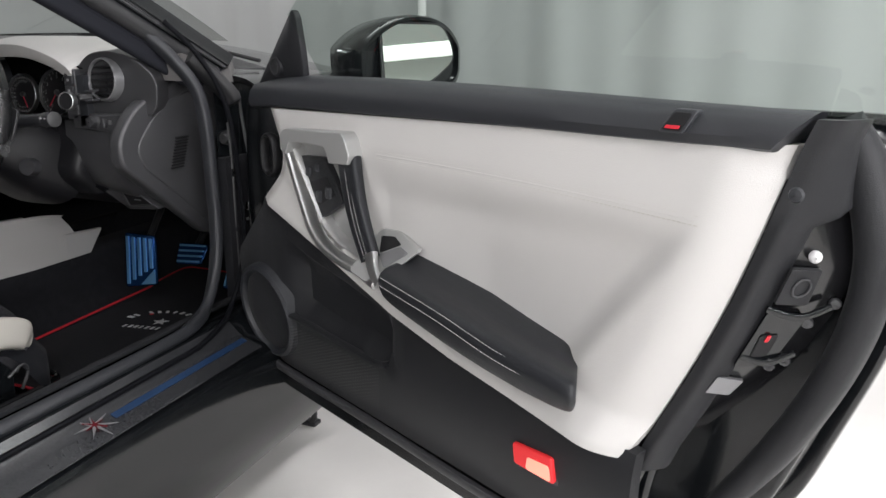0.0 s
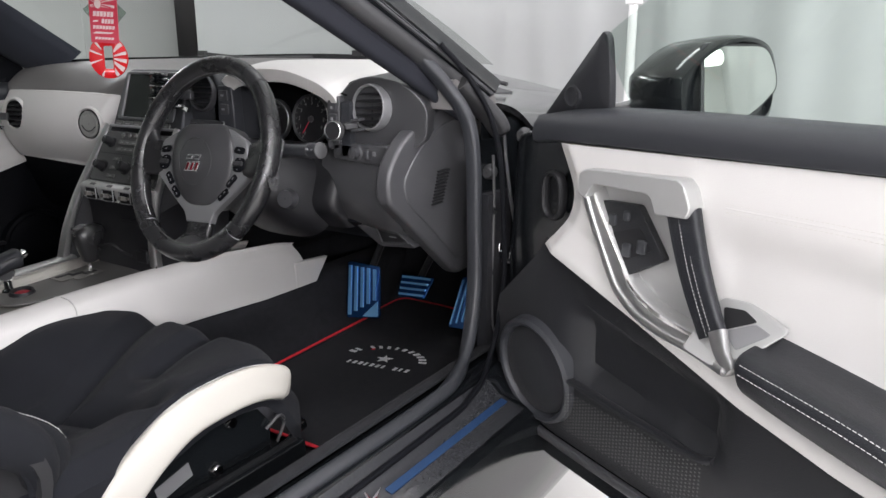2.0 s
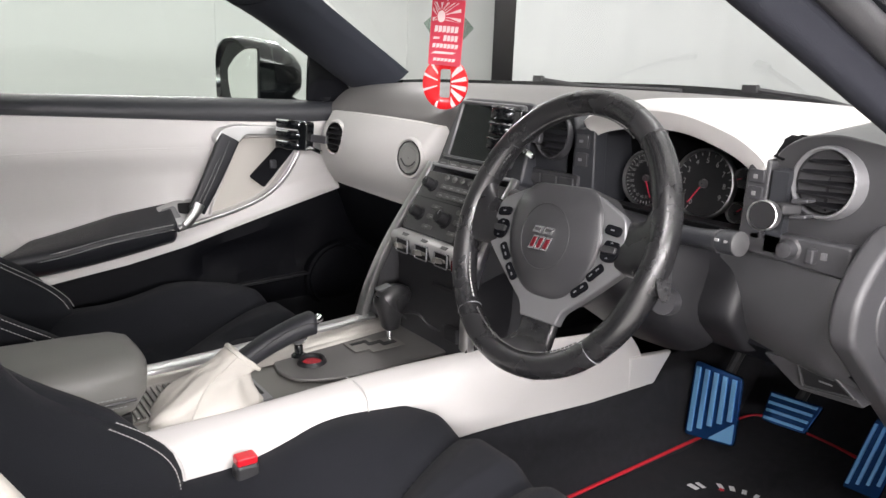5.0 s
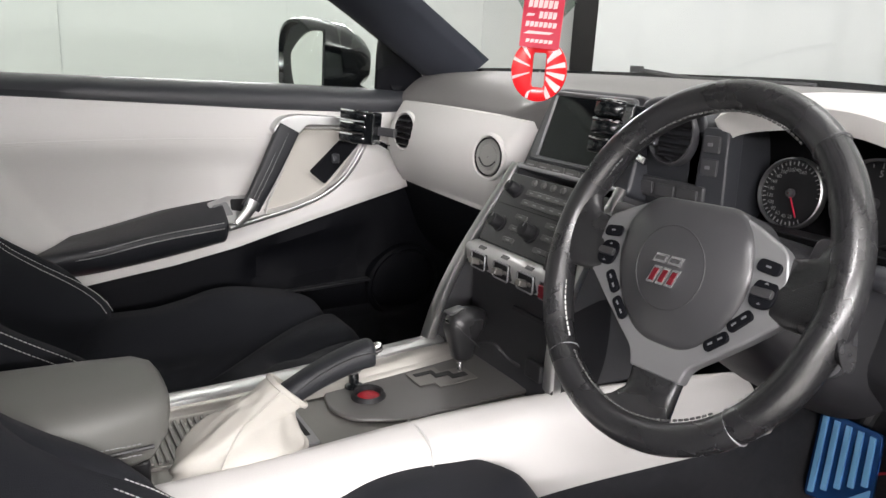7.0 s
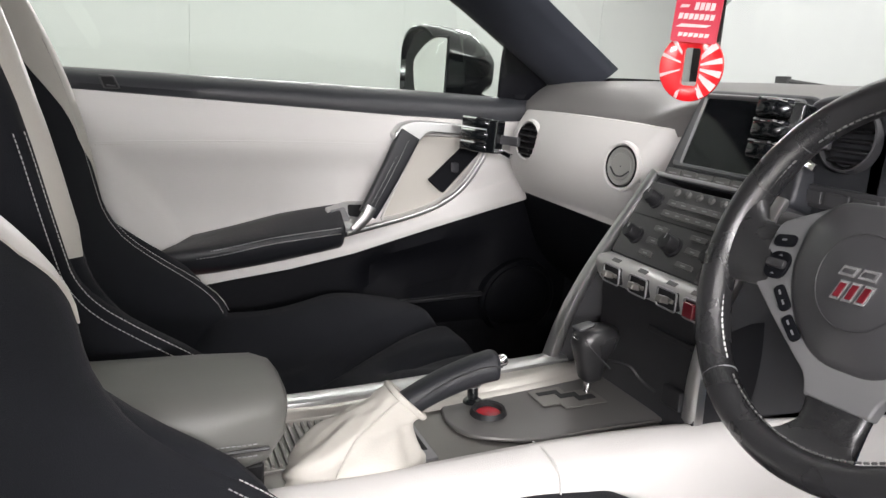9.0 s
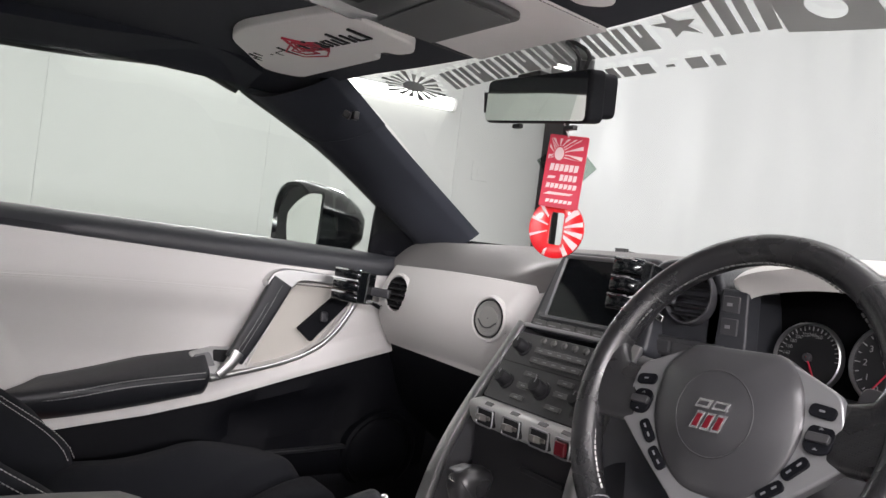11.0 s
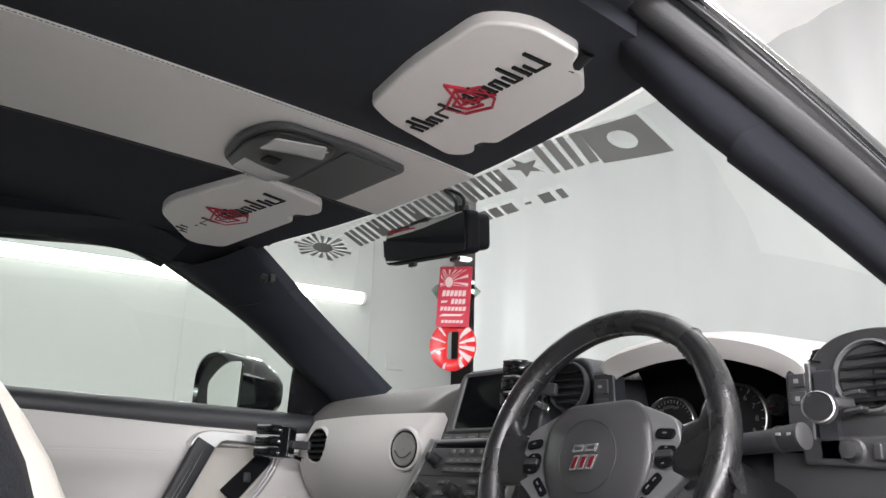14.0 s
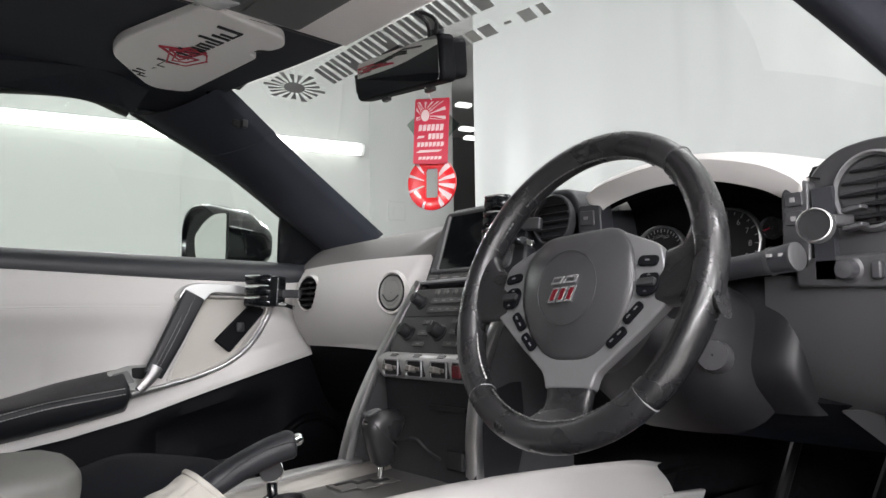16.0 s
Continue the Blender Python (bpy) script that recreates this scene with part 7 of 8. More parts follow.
for s in (-1, 1):
    for bx, by, bw, bh, rot in ((0.0945, 0.014, 0.0120, 0.0060, s * -6), (0.0955, -0.0095, 0.0125, 0.0140, 0), (0.080, -0.038, 0.0135, 0.0056, s * 48), (0.0615, -0.062, 0.0135, 0.0056, s * 42)):
        bm_ = WS @ Matrix.Translation((s * bx, by, 0.14 * by - 0.0006)) @ Matrix.Rotation(radians(rot), 4, "Z") @ Matrix.Rotation(radians(-8), 4, "X")
        b = part("wheel_key", plate(rounded([(-bw, -bh), (bw, -bh), (bw, bh), (-bw, bh)], min(bw, bh) * 0.9, 5), on(bm_), 0.0035), M_TRIM, sp, bevel=0.001)
        if bh > 0.010:
            part("roller", plate(rounded([(-bw * 0.85, -0.0042), (bw * 0.85, -0.0042), (bw * 0.85, 0.0042), (-bw * 0.85, 0.0042)], 0.003), on(bm_), 0.0075), M_RUBBER, b, bevel=0.001)
            for yy in (-0.0095, 0.0095):
                part("print_bar", plate([(-0.0022, yy - 0.001), (0.0022, yy - 0.001), (0.0, yy + 0.001)], on(bm_), 0.0041), M_SPOKE, b, smooth=False)
        else:
            for xx in ((-0.0055, 0.0055) if by < 0 else (0.0,)):
                part("print_bar", plate([(xx - 0.0025, -0.0009), (xx + 0.0025, -0.0009), (xx + 0.0025, 0.0009), (xx - 0.0025, 0.0009)], on(bm_), 0.0041), M_SPOKE, b, smooth=False)
    part("shift_paddle", plate(rounded([(s * 0.085, -0.03), (s * 0.135, -0.01), (s * 0.14, 0.05), (s * 0.095, 0.06)], 0.012), lambda a, b, c: wpt(a, b, c - 0.055), 0.006), M_SATIN, wh, bevel=0.002)
part("hub_back", lathe([(0.05, -0.03), (0.058, -0.055), (0.055, -0.08)], WM, 28, True), M_PLASTIC, wh)

# ---------------------------------------------------------------- the bucket seats


def ease(t):
    t = min(1.0, max(0.0, t))
    return t * t * (3 - 2 * t)


def pick(table, t):
    """The table's value at t, softened over a short stretch."""
    return sum(knot(table, t + dt) for dt in (-0.035, -0.02, -0.007, 0.007, 0.02, 0.035)) / 6


def knot(table, t):
    for (a, va), (b, vb) in zip(table, table[1:]):
        if t <= b:
            return va + (vb - va) * max(0.0, (t - a) / (b - a))
    return table[-1][1]


EDGE = [(0.36, -0.235), (0.42, -0.222), (0.49, -0.205), (0.535, -0.228), (0.575, -0.29), (0.61, -0.35), (0.66, -0.405), (0.76, -0.428), (0.85, -0.448), (0.95, -0.48), (1.05, -0.525), (1.14, -0.58), (1.2, -0.62)]
EDGE_LOW = [(0.36, -0.235), (0.42, -0.222), (0.49, -0.205), (0.535, -0.228), (0.575, -0.29), (0.61, -0.35), (0.66, -0.398), (0.733, -0.410), (0.755, -0.418), (0.776, -0.432), (0.80, -0.456), (0.85, -0.505), (0.95, -0.55), (1.05, -0.585), (1.14, -0.61), (1.2, -0.63)]
MID = [(0.36, -0.28), (0.45, -0.32), (0.55, -0.405), (0.65, -0.465), (0.75, -0.505), (0.9, -0.55), (1.05, -0.59), (1.2, -0.63)]
WIDE = [(0.36, 0.21), (0.5, 0.235), (0.6, 0.24), (0.75, 0.262), (0.88, 0.265), (0.95, 0.235), (1.02, 0.18), (1.1, 0.15), (1.2, 0.12)]


def front_y(a):
    """Front edge of the cushion, drawn back at the sides."""
    return 0.238 - 0.075 * (abs(a) / 0.24) ** 3.5


def cushion_z(a, y, rise=0.05):
    mid = 0.425 + 0.062 * ease((y + 0.17) / 0.30)
    side = rise * ease((abs(a) - 0.06) / 0.13) * (1.0 - 0.8 * ease((y + 0.05) / 0.18)) * ease((y + 0.34) / 0.1)
    front = 0.12 * ease((y - front_y(a) + 0.10) / 0.115) ** 1.6
    edge = 0.035 * ease((abs(a) - 0.215) / 0.028)
    return mid + side - front - edge


SEAMS = (((-0.145, 0.21), (-0.012, -0.105)), ((0.012, 0.235), (0.045, 0.03)), ((-0.012, -0.105), (0.17, -0.06)), ((-0.012, -0.105), (-0.05, -0.30)))


def seam_gap(a, y, p, q):
    """Distance on the cushion's plan from the seam between p and q."""
    dx, dy = q[0] - p[0], q[1] - p[1]
    t = min(1.0, max(0.0, ((a - p[0]) * dx + (y - p[1]) * dy) / (dx * dx + dy * dy)))
    return math.hypot(a - p[0] - t * dx, y - p[1] - t * dy)


def build_seat(cx, name, label, white_side, edge):
    st = thing(name, label, "car seat", (cx, -0.1, 0.24), "bucket seats")
    X = lambda a, y, z: V((cx + a, y, z))
    rows = []
    for i in range(109):
        row = []
        for k in range(129):
            a = 0.24 * (-1 + 2 * k / 128)
            y = -0.30 + (front_y(a) + 0.30) * i / 108
            z = cushion_z(a, y, 0.05 if white_side else 0.065)
            # seams: each thigh lobe is divided from the middle by a slanting seam, with a cross seam behind
            d = min(seam_gap(a, y, q0, q1) for q0, q1 in SEAMS)
            z += 0.019 * ease(d / 0.045) - 0.019
            z -= 0.008 * math.exp(-(d / 0.0045) ** 2)
            row.append(X(a, y, z))
        rows.append(row)
    part("cushion", shell(rows, (0, 0, -0.035)), M_FABRIC, st, "black suede seat cushion with sewn lobes")
    part("piping", tube(cr([X(-0.232, y, cushion_z(0.222, y) + 0.004) for y in (0.12, 0.06, 0.0, -0.06, -0.12, -0.2)], 5), 0.0022, 6), M_CREAM, st, "pale piping along the cushion edge")
    # back: an inner face with deep wings over a hard shell
    zs = [0.38 + 0.82 * i / 44 for i in range(45)]
    rows = []
    for z in zs:
        w, ye, ym = pick(WIDE, z), pick(edge, z), pick(MID, z)
        row = []
        for k in range(41):
            q = -1 + 2 * k / 40
            f = ease((abs(q) - 0.42) / 0.46)
            y = ym + (ye - ym) * f
            a = w * q
            if abs(q) > 0.88:
                y -= 0.035 * ((abs(q) - 0.88) / 0.12) ** 2
            y -= 0.005 * math.exp(-((abs(q) - 0.50) / 0.03) ** 2)
            row.append(X(a, y, z))
        rows.append(row)
    part("backrest", shell(rows, (0, -0.035, -0.012)), M_FABRIC, st, "black suede backrest with deep side wings")
    rows = []
    for z in zs:
        w, ye, ym = pick(WIDE, z) + 0.012, pick(edge, z) - 0.045, pick(MID, z) - 0.07
        rows.append([X(w * (-1 + 2 * k / 24), ym + (ye - ym) * ease((abs(-1 + 2 * k / 24) - 0.4) / 0.55), z) for k in range(25)])
    part("back_shell", shell(rows, (0, -0.015, -0.005)), M_RUBBER, st, "dark moulded seat shell")
    for s in (-1, 1):
        pad = [X(s * (pick(WIDE, z) - 0.012), pick(edge, z) - 0.048, z) for z in [0.47 + 0.02 * i for i in range(27)]]
        part("wing_pad", sweep(pad, ring_sec(0.030, 0.034, 18, 2.3), (0, 1, 0.2), [0.6 + 0.4 * min(1.0, i / 4) * min(1.0, (26 - i) / 8 + 0.3) for i in range(27)]), M_FABRIC, st, "rounded black suede wing edge")
        # white leather on the upper part of each wing
        rows = []
        for i in range(19):
            z = 0.715 + 0.30 * i / 18
            w, ye, ym = pick(WIDE, z), pick(edge, z), pick(MID, z)
            row = []
            lo = 0.78 + 0.14 * ease((0.80 - z) / 0.085) - 0.16 * ease((z - 0.80) / 0.15)
            for k in range(9):
                q = lo + (1.0 - lo) * k / 8
                f = ease((q - 0.42) / 0.46)
                y = ym + (ye - ym) * f + 0.004
                if q > 0.88:
                    y -= 0.035 * ((q - 0.88) / 0.12) ** 2
                row.append(X(s * (w * q + 0.003), y, z))
            rows.append(row)
        part("wing_leather", shell(rows, (0, -0.006, 0)), M_CREAM, st, "cream leather wing facing")
        if s > 0 and not white_side:
            # double seam along the rounded outer edge
            for kx, ky in ((0.0255, 0.0235), (0.016, 0.0325)):
                ln = []
                for i in range(50):
                    z = 0.535 + 0.31 * i / 49
                    dy, dz = pick(edge, z + 0.004) - pick(edge, z - 0.004), 0.008
                    across = V((0, dz, -dy)).normalized()
                    ln.append(X(pick(WIDE, z) - 0.012 + kx, pick(edge, z) - 0.048, z) + across * ky)
                part("stitching", stitches(ln, 0.0055, 0.0038, 0.00065, (0.7, 0.6, 0.4)), M_STITCH, st)
            continue
        for off in (0.80, 0.86):
            ln = []
            for i in range(30):
                z = (0.44 + 0.13 * i / 29) if white_side and s < 0 else (0.50 + 0.45 * i / 29)
                w, ye, ym = pick(WIDE, z), pick(edge, z), pick(MID, z)
                ln.append(X(s * w * off, ym + (ye - ym) * ease((off - 0.42) / 0.46) - 0.035 * max(0.0, (off - 0.88) / 0.12) ** 2 + 0.0022, z))
            part("stitching", stitches(ln, 0.0055, 0.0038, 0.00065, (0, 1, 0.3)), M_STITCH, st)
    # belt slots and mount plates with bolts
    for s in (-1, 1):
        bp = part("mount_plate", plate(rounded([(-0.30, 0.30), (0.10, 0.30), (0.105, 0.39), (0.06, 0.45), (-0.05, 0.458), (-0.20, 0.42), (-0.30, 0.45)], 0.012), lambda a, b, c: X(s * (0.224 + c), a, b), 0.006), M_PAINT, st, "black steel seat bracket", bevel=0.002)
        for y, z in ((0.022, 0.427), (-0.012, 0.362), (-0.24, 0.40)):
            part("bolt", lathe([(0.001, 0.009), (0.008, 0.009), (0.010, 0.006), (0.012, 0.0), (0.001, 0.0)], axes(X(s * 0.230, y, z), (s, 0, 0), (0, 1, 0)), 14, False), M_CHROME, bp)
        rail = part("seat_rail", box(X(s * 0.243, -0.055, 0.318), (0.03, 0.42, 0.05)), M_PAINT, st, "black seat slide rail", bevel=0.003)
        part("rail_slot", box(X(s * 0.243, -0.055, 0.3445), (0.010, 0.40, 0.004)), M_INK, rail)
        part("print_bar", box(X(s * 0.2590, -0.11, 0.322), (0.0012, 0.085, 0.014)), M_MARK, rail, smooth=False)
        part("print_mark", box(X(s * 0.2590, -0.05, 0.322), (0.0012, 0.014, 0.016)), M_MARK, rail, smooth=False)
        part("side_label", box(X(s * 0.2305, -0.085, 0.378), (0.0012, 0.06, 0.024), Matrix.Rotation(radians(14), 3, "X")), M_SPOKE, bp, smooth=False)
    for s in (-1, 1):
        low = part("lower_rail", box(X(s * 0.243, -0.03, 0.265), (0.036, 0.46, 0.05)), M_PAINT, st, "black floor rail", bevel=0.003)
        part("adjust_lever", tube(cr([X(s * 0.235, 0.09, 0.385), X(s * 0.24, 0.115, 0.40), X(s * 0.24, 0.125, 0.385), X(s * 0.238, 0.11, 0.355)], 4), 0.003, 6), M_RUBBER, st)
        part("bolt", lathe([(0.001, 0.009), (0.008, 0.009), (0.010, 0.006), (0.012, 0.0), (0.001, 0.0)], axes(X(s * 0.262, 0.14, 0.262), (s, 0, 0), (0, 1, 0)), 14, False), M_RUBBER, low)
    part("seat_base", box(X(0, -0.06, 0.31), (0.40, 0.36, 0.10)), M_RUBBER, st, bevel=0.02)
    part("slide_handle", tube(cr([X(0.19, 0.12, 0.30), X(0.19, 0.20, 0.315), X(0.15, 0.235, 0.32), X(-0.15, 0.235, 0.32), X(-0.19, 0.2, 0.315), X(-0.19, 0.12, 0.30)], 4), 0.006, 8), M_PAINT, st)
    if white_side:
        bl = cr([X(0.232, 0.140, 0.436), X(0.238, 0.116, 0.458), X(0.242, 0.06, 0.475), X(0.243, 0.0, 0.479), X(0.243, -0.07, 0.472), X(0.242, -0.13, 0.442), X(0.24, -0.18, 0.40), X(0.236, -0.23, 0.34)], 7)
        k = len(bl)
        band = part("bolster_leather", sweep(bl, ring_sec(0.0265, 0.0145, 24, 3.6), (1, 0, 0.45), [(0.55 + 0.5 * ease(i / 5) if i < 12 else 1.05, 0.6 + 0.4 * ease(i / 5)) for i in range(k)]), M_CREAM, st, "cream leather thigh bolster")
        part("bolster_edge", sweep([p + V((-0.017, 0.0, 0.022)) for p in bl[1:]], ring_sec(0.009, 0.006, 10), (1, 0, 0.3)), M_FABRIC, st)
        part("stitching", stitches([p + V((-0.0075, 0.0, 0.0285)) for p in bl[2:]], 0.0055, 0.0038, 0.0007), M_STITCH, st)
        part("bolster_underside", shell([[p + V((0.008, 0.0, -0.016)), p + V((-0.01, 0.0, -0.045)), p + V((-0.03, 0.0, -0.075))] for p in bl[3:40]], (-0.01, 0, 0)), M_GREYCARPET, st, "grey padding under the bolster")
    return st


build_seat(0.347, "bucket_seat", "black suede bucket seat with cream leather bolster", True, EDGE_LOW)
build_seat(-0.365, "bucket_seat", "black suede bucket seat with cream leather wings", False, EDGE)

buck = thing("seat_belt_buckle", "red and black seat belt buckle beside the console", "buckle", (0.165, -0.14, 0.40))
part("buckle_body", box((0.168, -0.14, 0.455), (0.022, 0.03, 0.07)), M_RUBBER, buck, bevel=0.005)
part("buckle_button", box((0.168, -0.14, 0.495), (0.020, 0.027, 0.012)), M_RED, buck, bevel=0.003)
part("buckle_stem", tube([(0.168, -0.15, 0.25), (0.168, -0.145, 0.42)], 0.007, 8), M_RUBBER, buck)

# ---------------------------------------------------------------- pedals and mats


def pedal(name, label, corners, ribs, along):
    """A pedal pad with raised bars: corners low left, low right, top right, top left."""
    pd = thing(name, label, "pedal", corners[0], "pedals")
    c = [V(p) for p in corners]
    nrm = (c[1] - c[0]).cross(c[3] - c[0]).normalized()
    if nrm.y > 0:
        nrm = -nrm
    P2 = lambda a, b, h: lerp(lerp(c[0], c[1], a), lerp(c[3], c[2], a), b) + nrm * h
    part("pad", plate(rounded([(0, 0), (1, 0), (1, 1), (0, 1)], 0.08), lambda a, b, h: P2(a, b, h), 0.008), M_BLUE, pd, "blue anodised metal pad", bevel=0.002)
    for k in range(ribs):
        q = 0.12 + 0.76 * k / (ribs - 1)
        if along:
            low = 0.06 + (0.07 * k if ribs == 5 else 0.04 * k)
            o = [(q - 0.045, low), (q + 0.045, low), (q + 0.045, 0.94), (q - 0.045, 0.94)]
        else:
            o = [(0.06, q - 0.05), (0.94, q - 0.05), (0.94, q + 0.05), (0.06, q + 0.05)]
        part("rib", plate(o, lambda a, b, h: P2(a, b, h + 0.008), 0.005), M_PALEBLUE, pd, bevel=0.001)
    if ribs == 5:
        part("bare_corner", plate(rounded([(0.50, 0.03), (0.97, 0.03), (0.97, 0.33)], 0.03), lambda a, b, h: P2(a, b, h + 0.008), 0.0015), M_PALEBLUE, pd, "bare pale corner of the pad", smooth=False)
    part("arm", tube([P2(0.5, 0.6, -0.002), P2(0.5, 1.0, -0.03) + V((0, 0.10, 0.12))], 0.010, 8), M_RUBBER, pd)
    return pd


pedal("foot_rest", "wide blue ribbed metal foot rest", [(0.175, 0.775, 0.285), (0.285, 0.775, 0.305), (0.27, 0.80, 0.435), (0.165, 0.80, 0.435)], 5, True)
pedal("brake_pedal", "blue ribbed metal brake pedal", [(0.292, 0.845, 0.345), (0.378, 0.845, 0.352), (0.392, 0.872, 0.405), (0.288, 0.872, 0.398)], 4, False)
pedal("accelerator_pedal", "tall blue ribbed metal accelerator pedal", [(0.47, 0.815, 0.305), (0.53, 0.815, 0.308), (0.545, 0.855, 0.43), (0.488, 0.855, 0.43)], 4, True)
mt = thing("floor_mat", "black carpet floor mat with red binding and white marks", "floor mat", (0.4, 0.6, 0.235))
mo = rounded([(0.172, 0.28), (0.61, 0.28), (0.60, 0.50), (0.58, 0.70), (0.54, 0.88), (0.47, 0.97), (0.36, 0.985), (0.20, 0.985), (0.168, 0.90)], [0.03, 0.03, 0.05, 0.06, 0.05, 0.05, 0.05, 0.03, 0.03], 5)
mat_z = lambda a, b: 0.232 + 0.26 * max(0, b - 0.80)
def span(b):
    """Left and right edge of the mat at the distance b."""
    hits = sorted(x1 + (x2 - x1) * (b - y1) / (y2 - y1) for (x1, y1), (x2, y2) in zip(mo, mo[1:] + mo[:1]) if (y1 > b) != (y2 > b))
    return hits[0], hits[-1]


rows = []
for i in range(37):
    b = 0.2805 + 0.704 * i / 36
    x0, x1 = span(b)
    rows.append([V((x0 + (x1 - x0) * k / 12, b, mat_z(0, b) + 0.008)) for k in range(13)])
part("carpet_pad", shell(rows, (0, 0, -0.008)), M_CARPET, mt)
part("binding", loop([V((a, b, mat_z(a, b) + 0.007)) for a, b in mo], ring_sec(0.0038, 0.003, 8), (0, 0, 1)), M_REDCLOTH, mt, "red mat binding")
mm = axes((0.365, 0.683, 0.2418), (0, 0, 1), (0.985, 0.17, 0))
part("star_mark", plate(star_pts(0.022, 0.009, 5, radians(100)), on(mm), 0.001), M_MARK, mt, "white star mark", smooth=False)
for k in range(13):
    if k == 2:
        continue
    a = radians(168 - 156 * k / 12)
    r = 0.098
    c, sn = math.cos(a), math.sin(a)
    hw = (0.0052, 0.0038, 0.0, 0.0040, 0.0046, 0.0042, 0.0036, 0.0052, 0.0042, 0.0056, 0.0044, 0.0046, 0.0042)[k]
    q = [(c * (r - 0.010) - sn * -hw, sn * (r - 0.010) * 0.72 + c * -hw), (c * (r - 0.010) - sn * hw, sn * (r - 0.010) * 0.72 + c * hw), (c * (r + 0.010) - sn * hw, sn * (r + 0.010) * 0.72 + c * hw), (c * (r + 0.010) - sn * -hw, sn * (r + 0.010) * 0.72 + c * -hw)]
    part("mark_bar", plate(q, on(mm), 0.001), M_MARK, mt, smooth=False)
part("mark_dot", plate(star_pts(0.006, 0.003, 5, 1.2), on(mm @ Matrix.Translation((-0.055, 0.045, 0))), 0.0012), M_REDCLOTH, mt, smooth=False)
for k in range(11):
    if k == 7:
        continue
    x0 = -0.078 + 0.0155 * k
    part("mark_bar", plate([(x0, -0.052), (x0 + (0.008 if k % 3 else 0.0055), -0.052), (x0 + (0.010 if k % 3 else 0.0075), -0.036), (x0 + 0.002, -0.036)], on(mm), 0.001), M_MARK, mt, smooth=False)
mt2 = thing("floor_mat", "plain black carpet floor mat", "floor mat", (-0.42, 0.6, 0.235))
part("carpet_pad", plate(rounded([(-0.66, 0.28), (-0.19, 0.28), (-0.19, 0.80), (-0.66, 0.80)], 0.05), lambda a, b, c: V((a, b, 0.232 + 0.05 * max(0, b - 0.80) ** 1.2 + c)), 0.008), M_CARPET, mt2, bevel=0.002)
tab = thing("pull_loop", "red fabric pull loop beside the seat rail", "strap", (0.60, 0.20, 0.25))
part("loop_strap", sweep(cr([(0.575, 0.215, 0.262), (0.61, 0.20, 0.268), (0.65, 0.185, 0.262), (0.685, 0.19, 0.25)], 5), ring_sec(0.010, 0.004, 10, 2.6)), M_REDCLOTH, tab)

# ---------------------------------------------------------------- overhead: visors, lamp, mirror, banner


VISORS = {
    1: dict(outline=[(0.224, -0.056), (0.33, -0.076), (0.458, -0.086), (0.488, -0.047), (0.487, 0.025), (0.462, 0.04), (0.462, 0.058), (0.435, 0.093), (0.257, 0.127), (0.242, 0.112), (0.222, 0.112), (0.212, 0.127), (0.194, 0.125), (0.174, 0.108), (0.196, -0.01)],
            round=[0.014, 0.02, 0.035, 0.03, 0.01, 0.006, 0.006, 0.012, 0.008, 0.004, 0.004, 0.008, 0.012, 0.014, 0.02], clip=(0.231, 0.112), hinge=(0.462, 0.048), word=((0.451, 0.004), (0.209, 0.021)), up=(0.0, -1.0)),
    -1: dict(outline=[(-0.391, -0.097), (-0.323, -0.104), (-0.113, -0.04), (-0.150, 0.096), (-0.184, 0.117), (-0.215, 0.108), (-0.225, 0.09), (-0.25, 0.086), (-0.262, 0.104), (-0.492, 0.074), (-0.506, -0.002)],
             round=[0.035, 0.03, 0.03, 0.014, 0.012, 0.006, 0.004, 0.004, 0.008, 0.02, 0.03], clip=(-0.238, 0.091), hinge=(-0.478, 0.062), word=((-0.171, 0.026), (-0.458, -0.027)), up=(0.18, -0.98)),
}


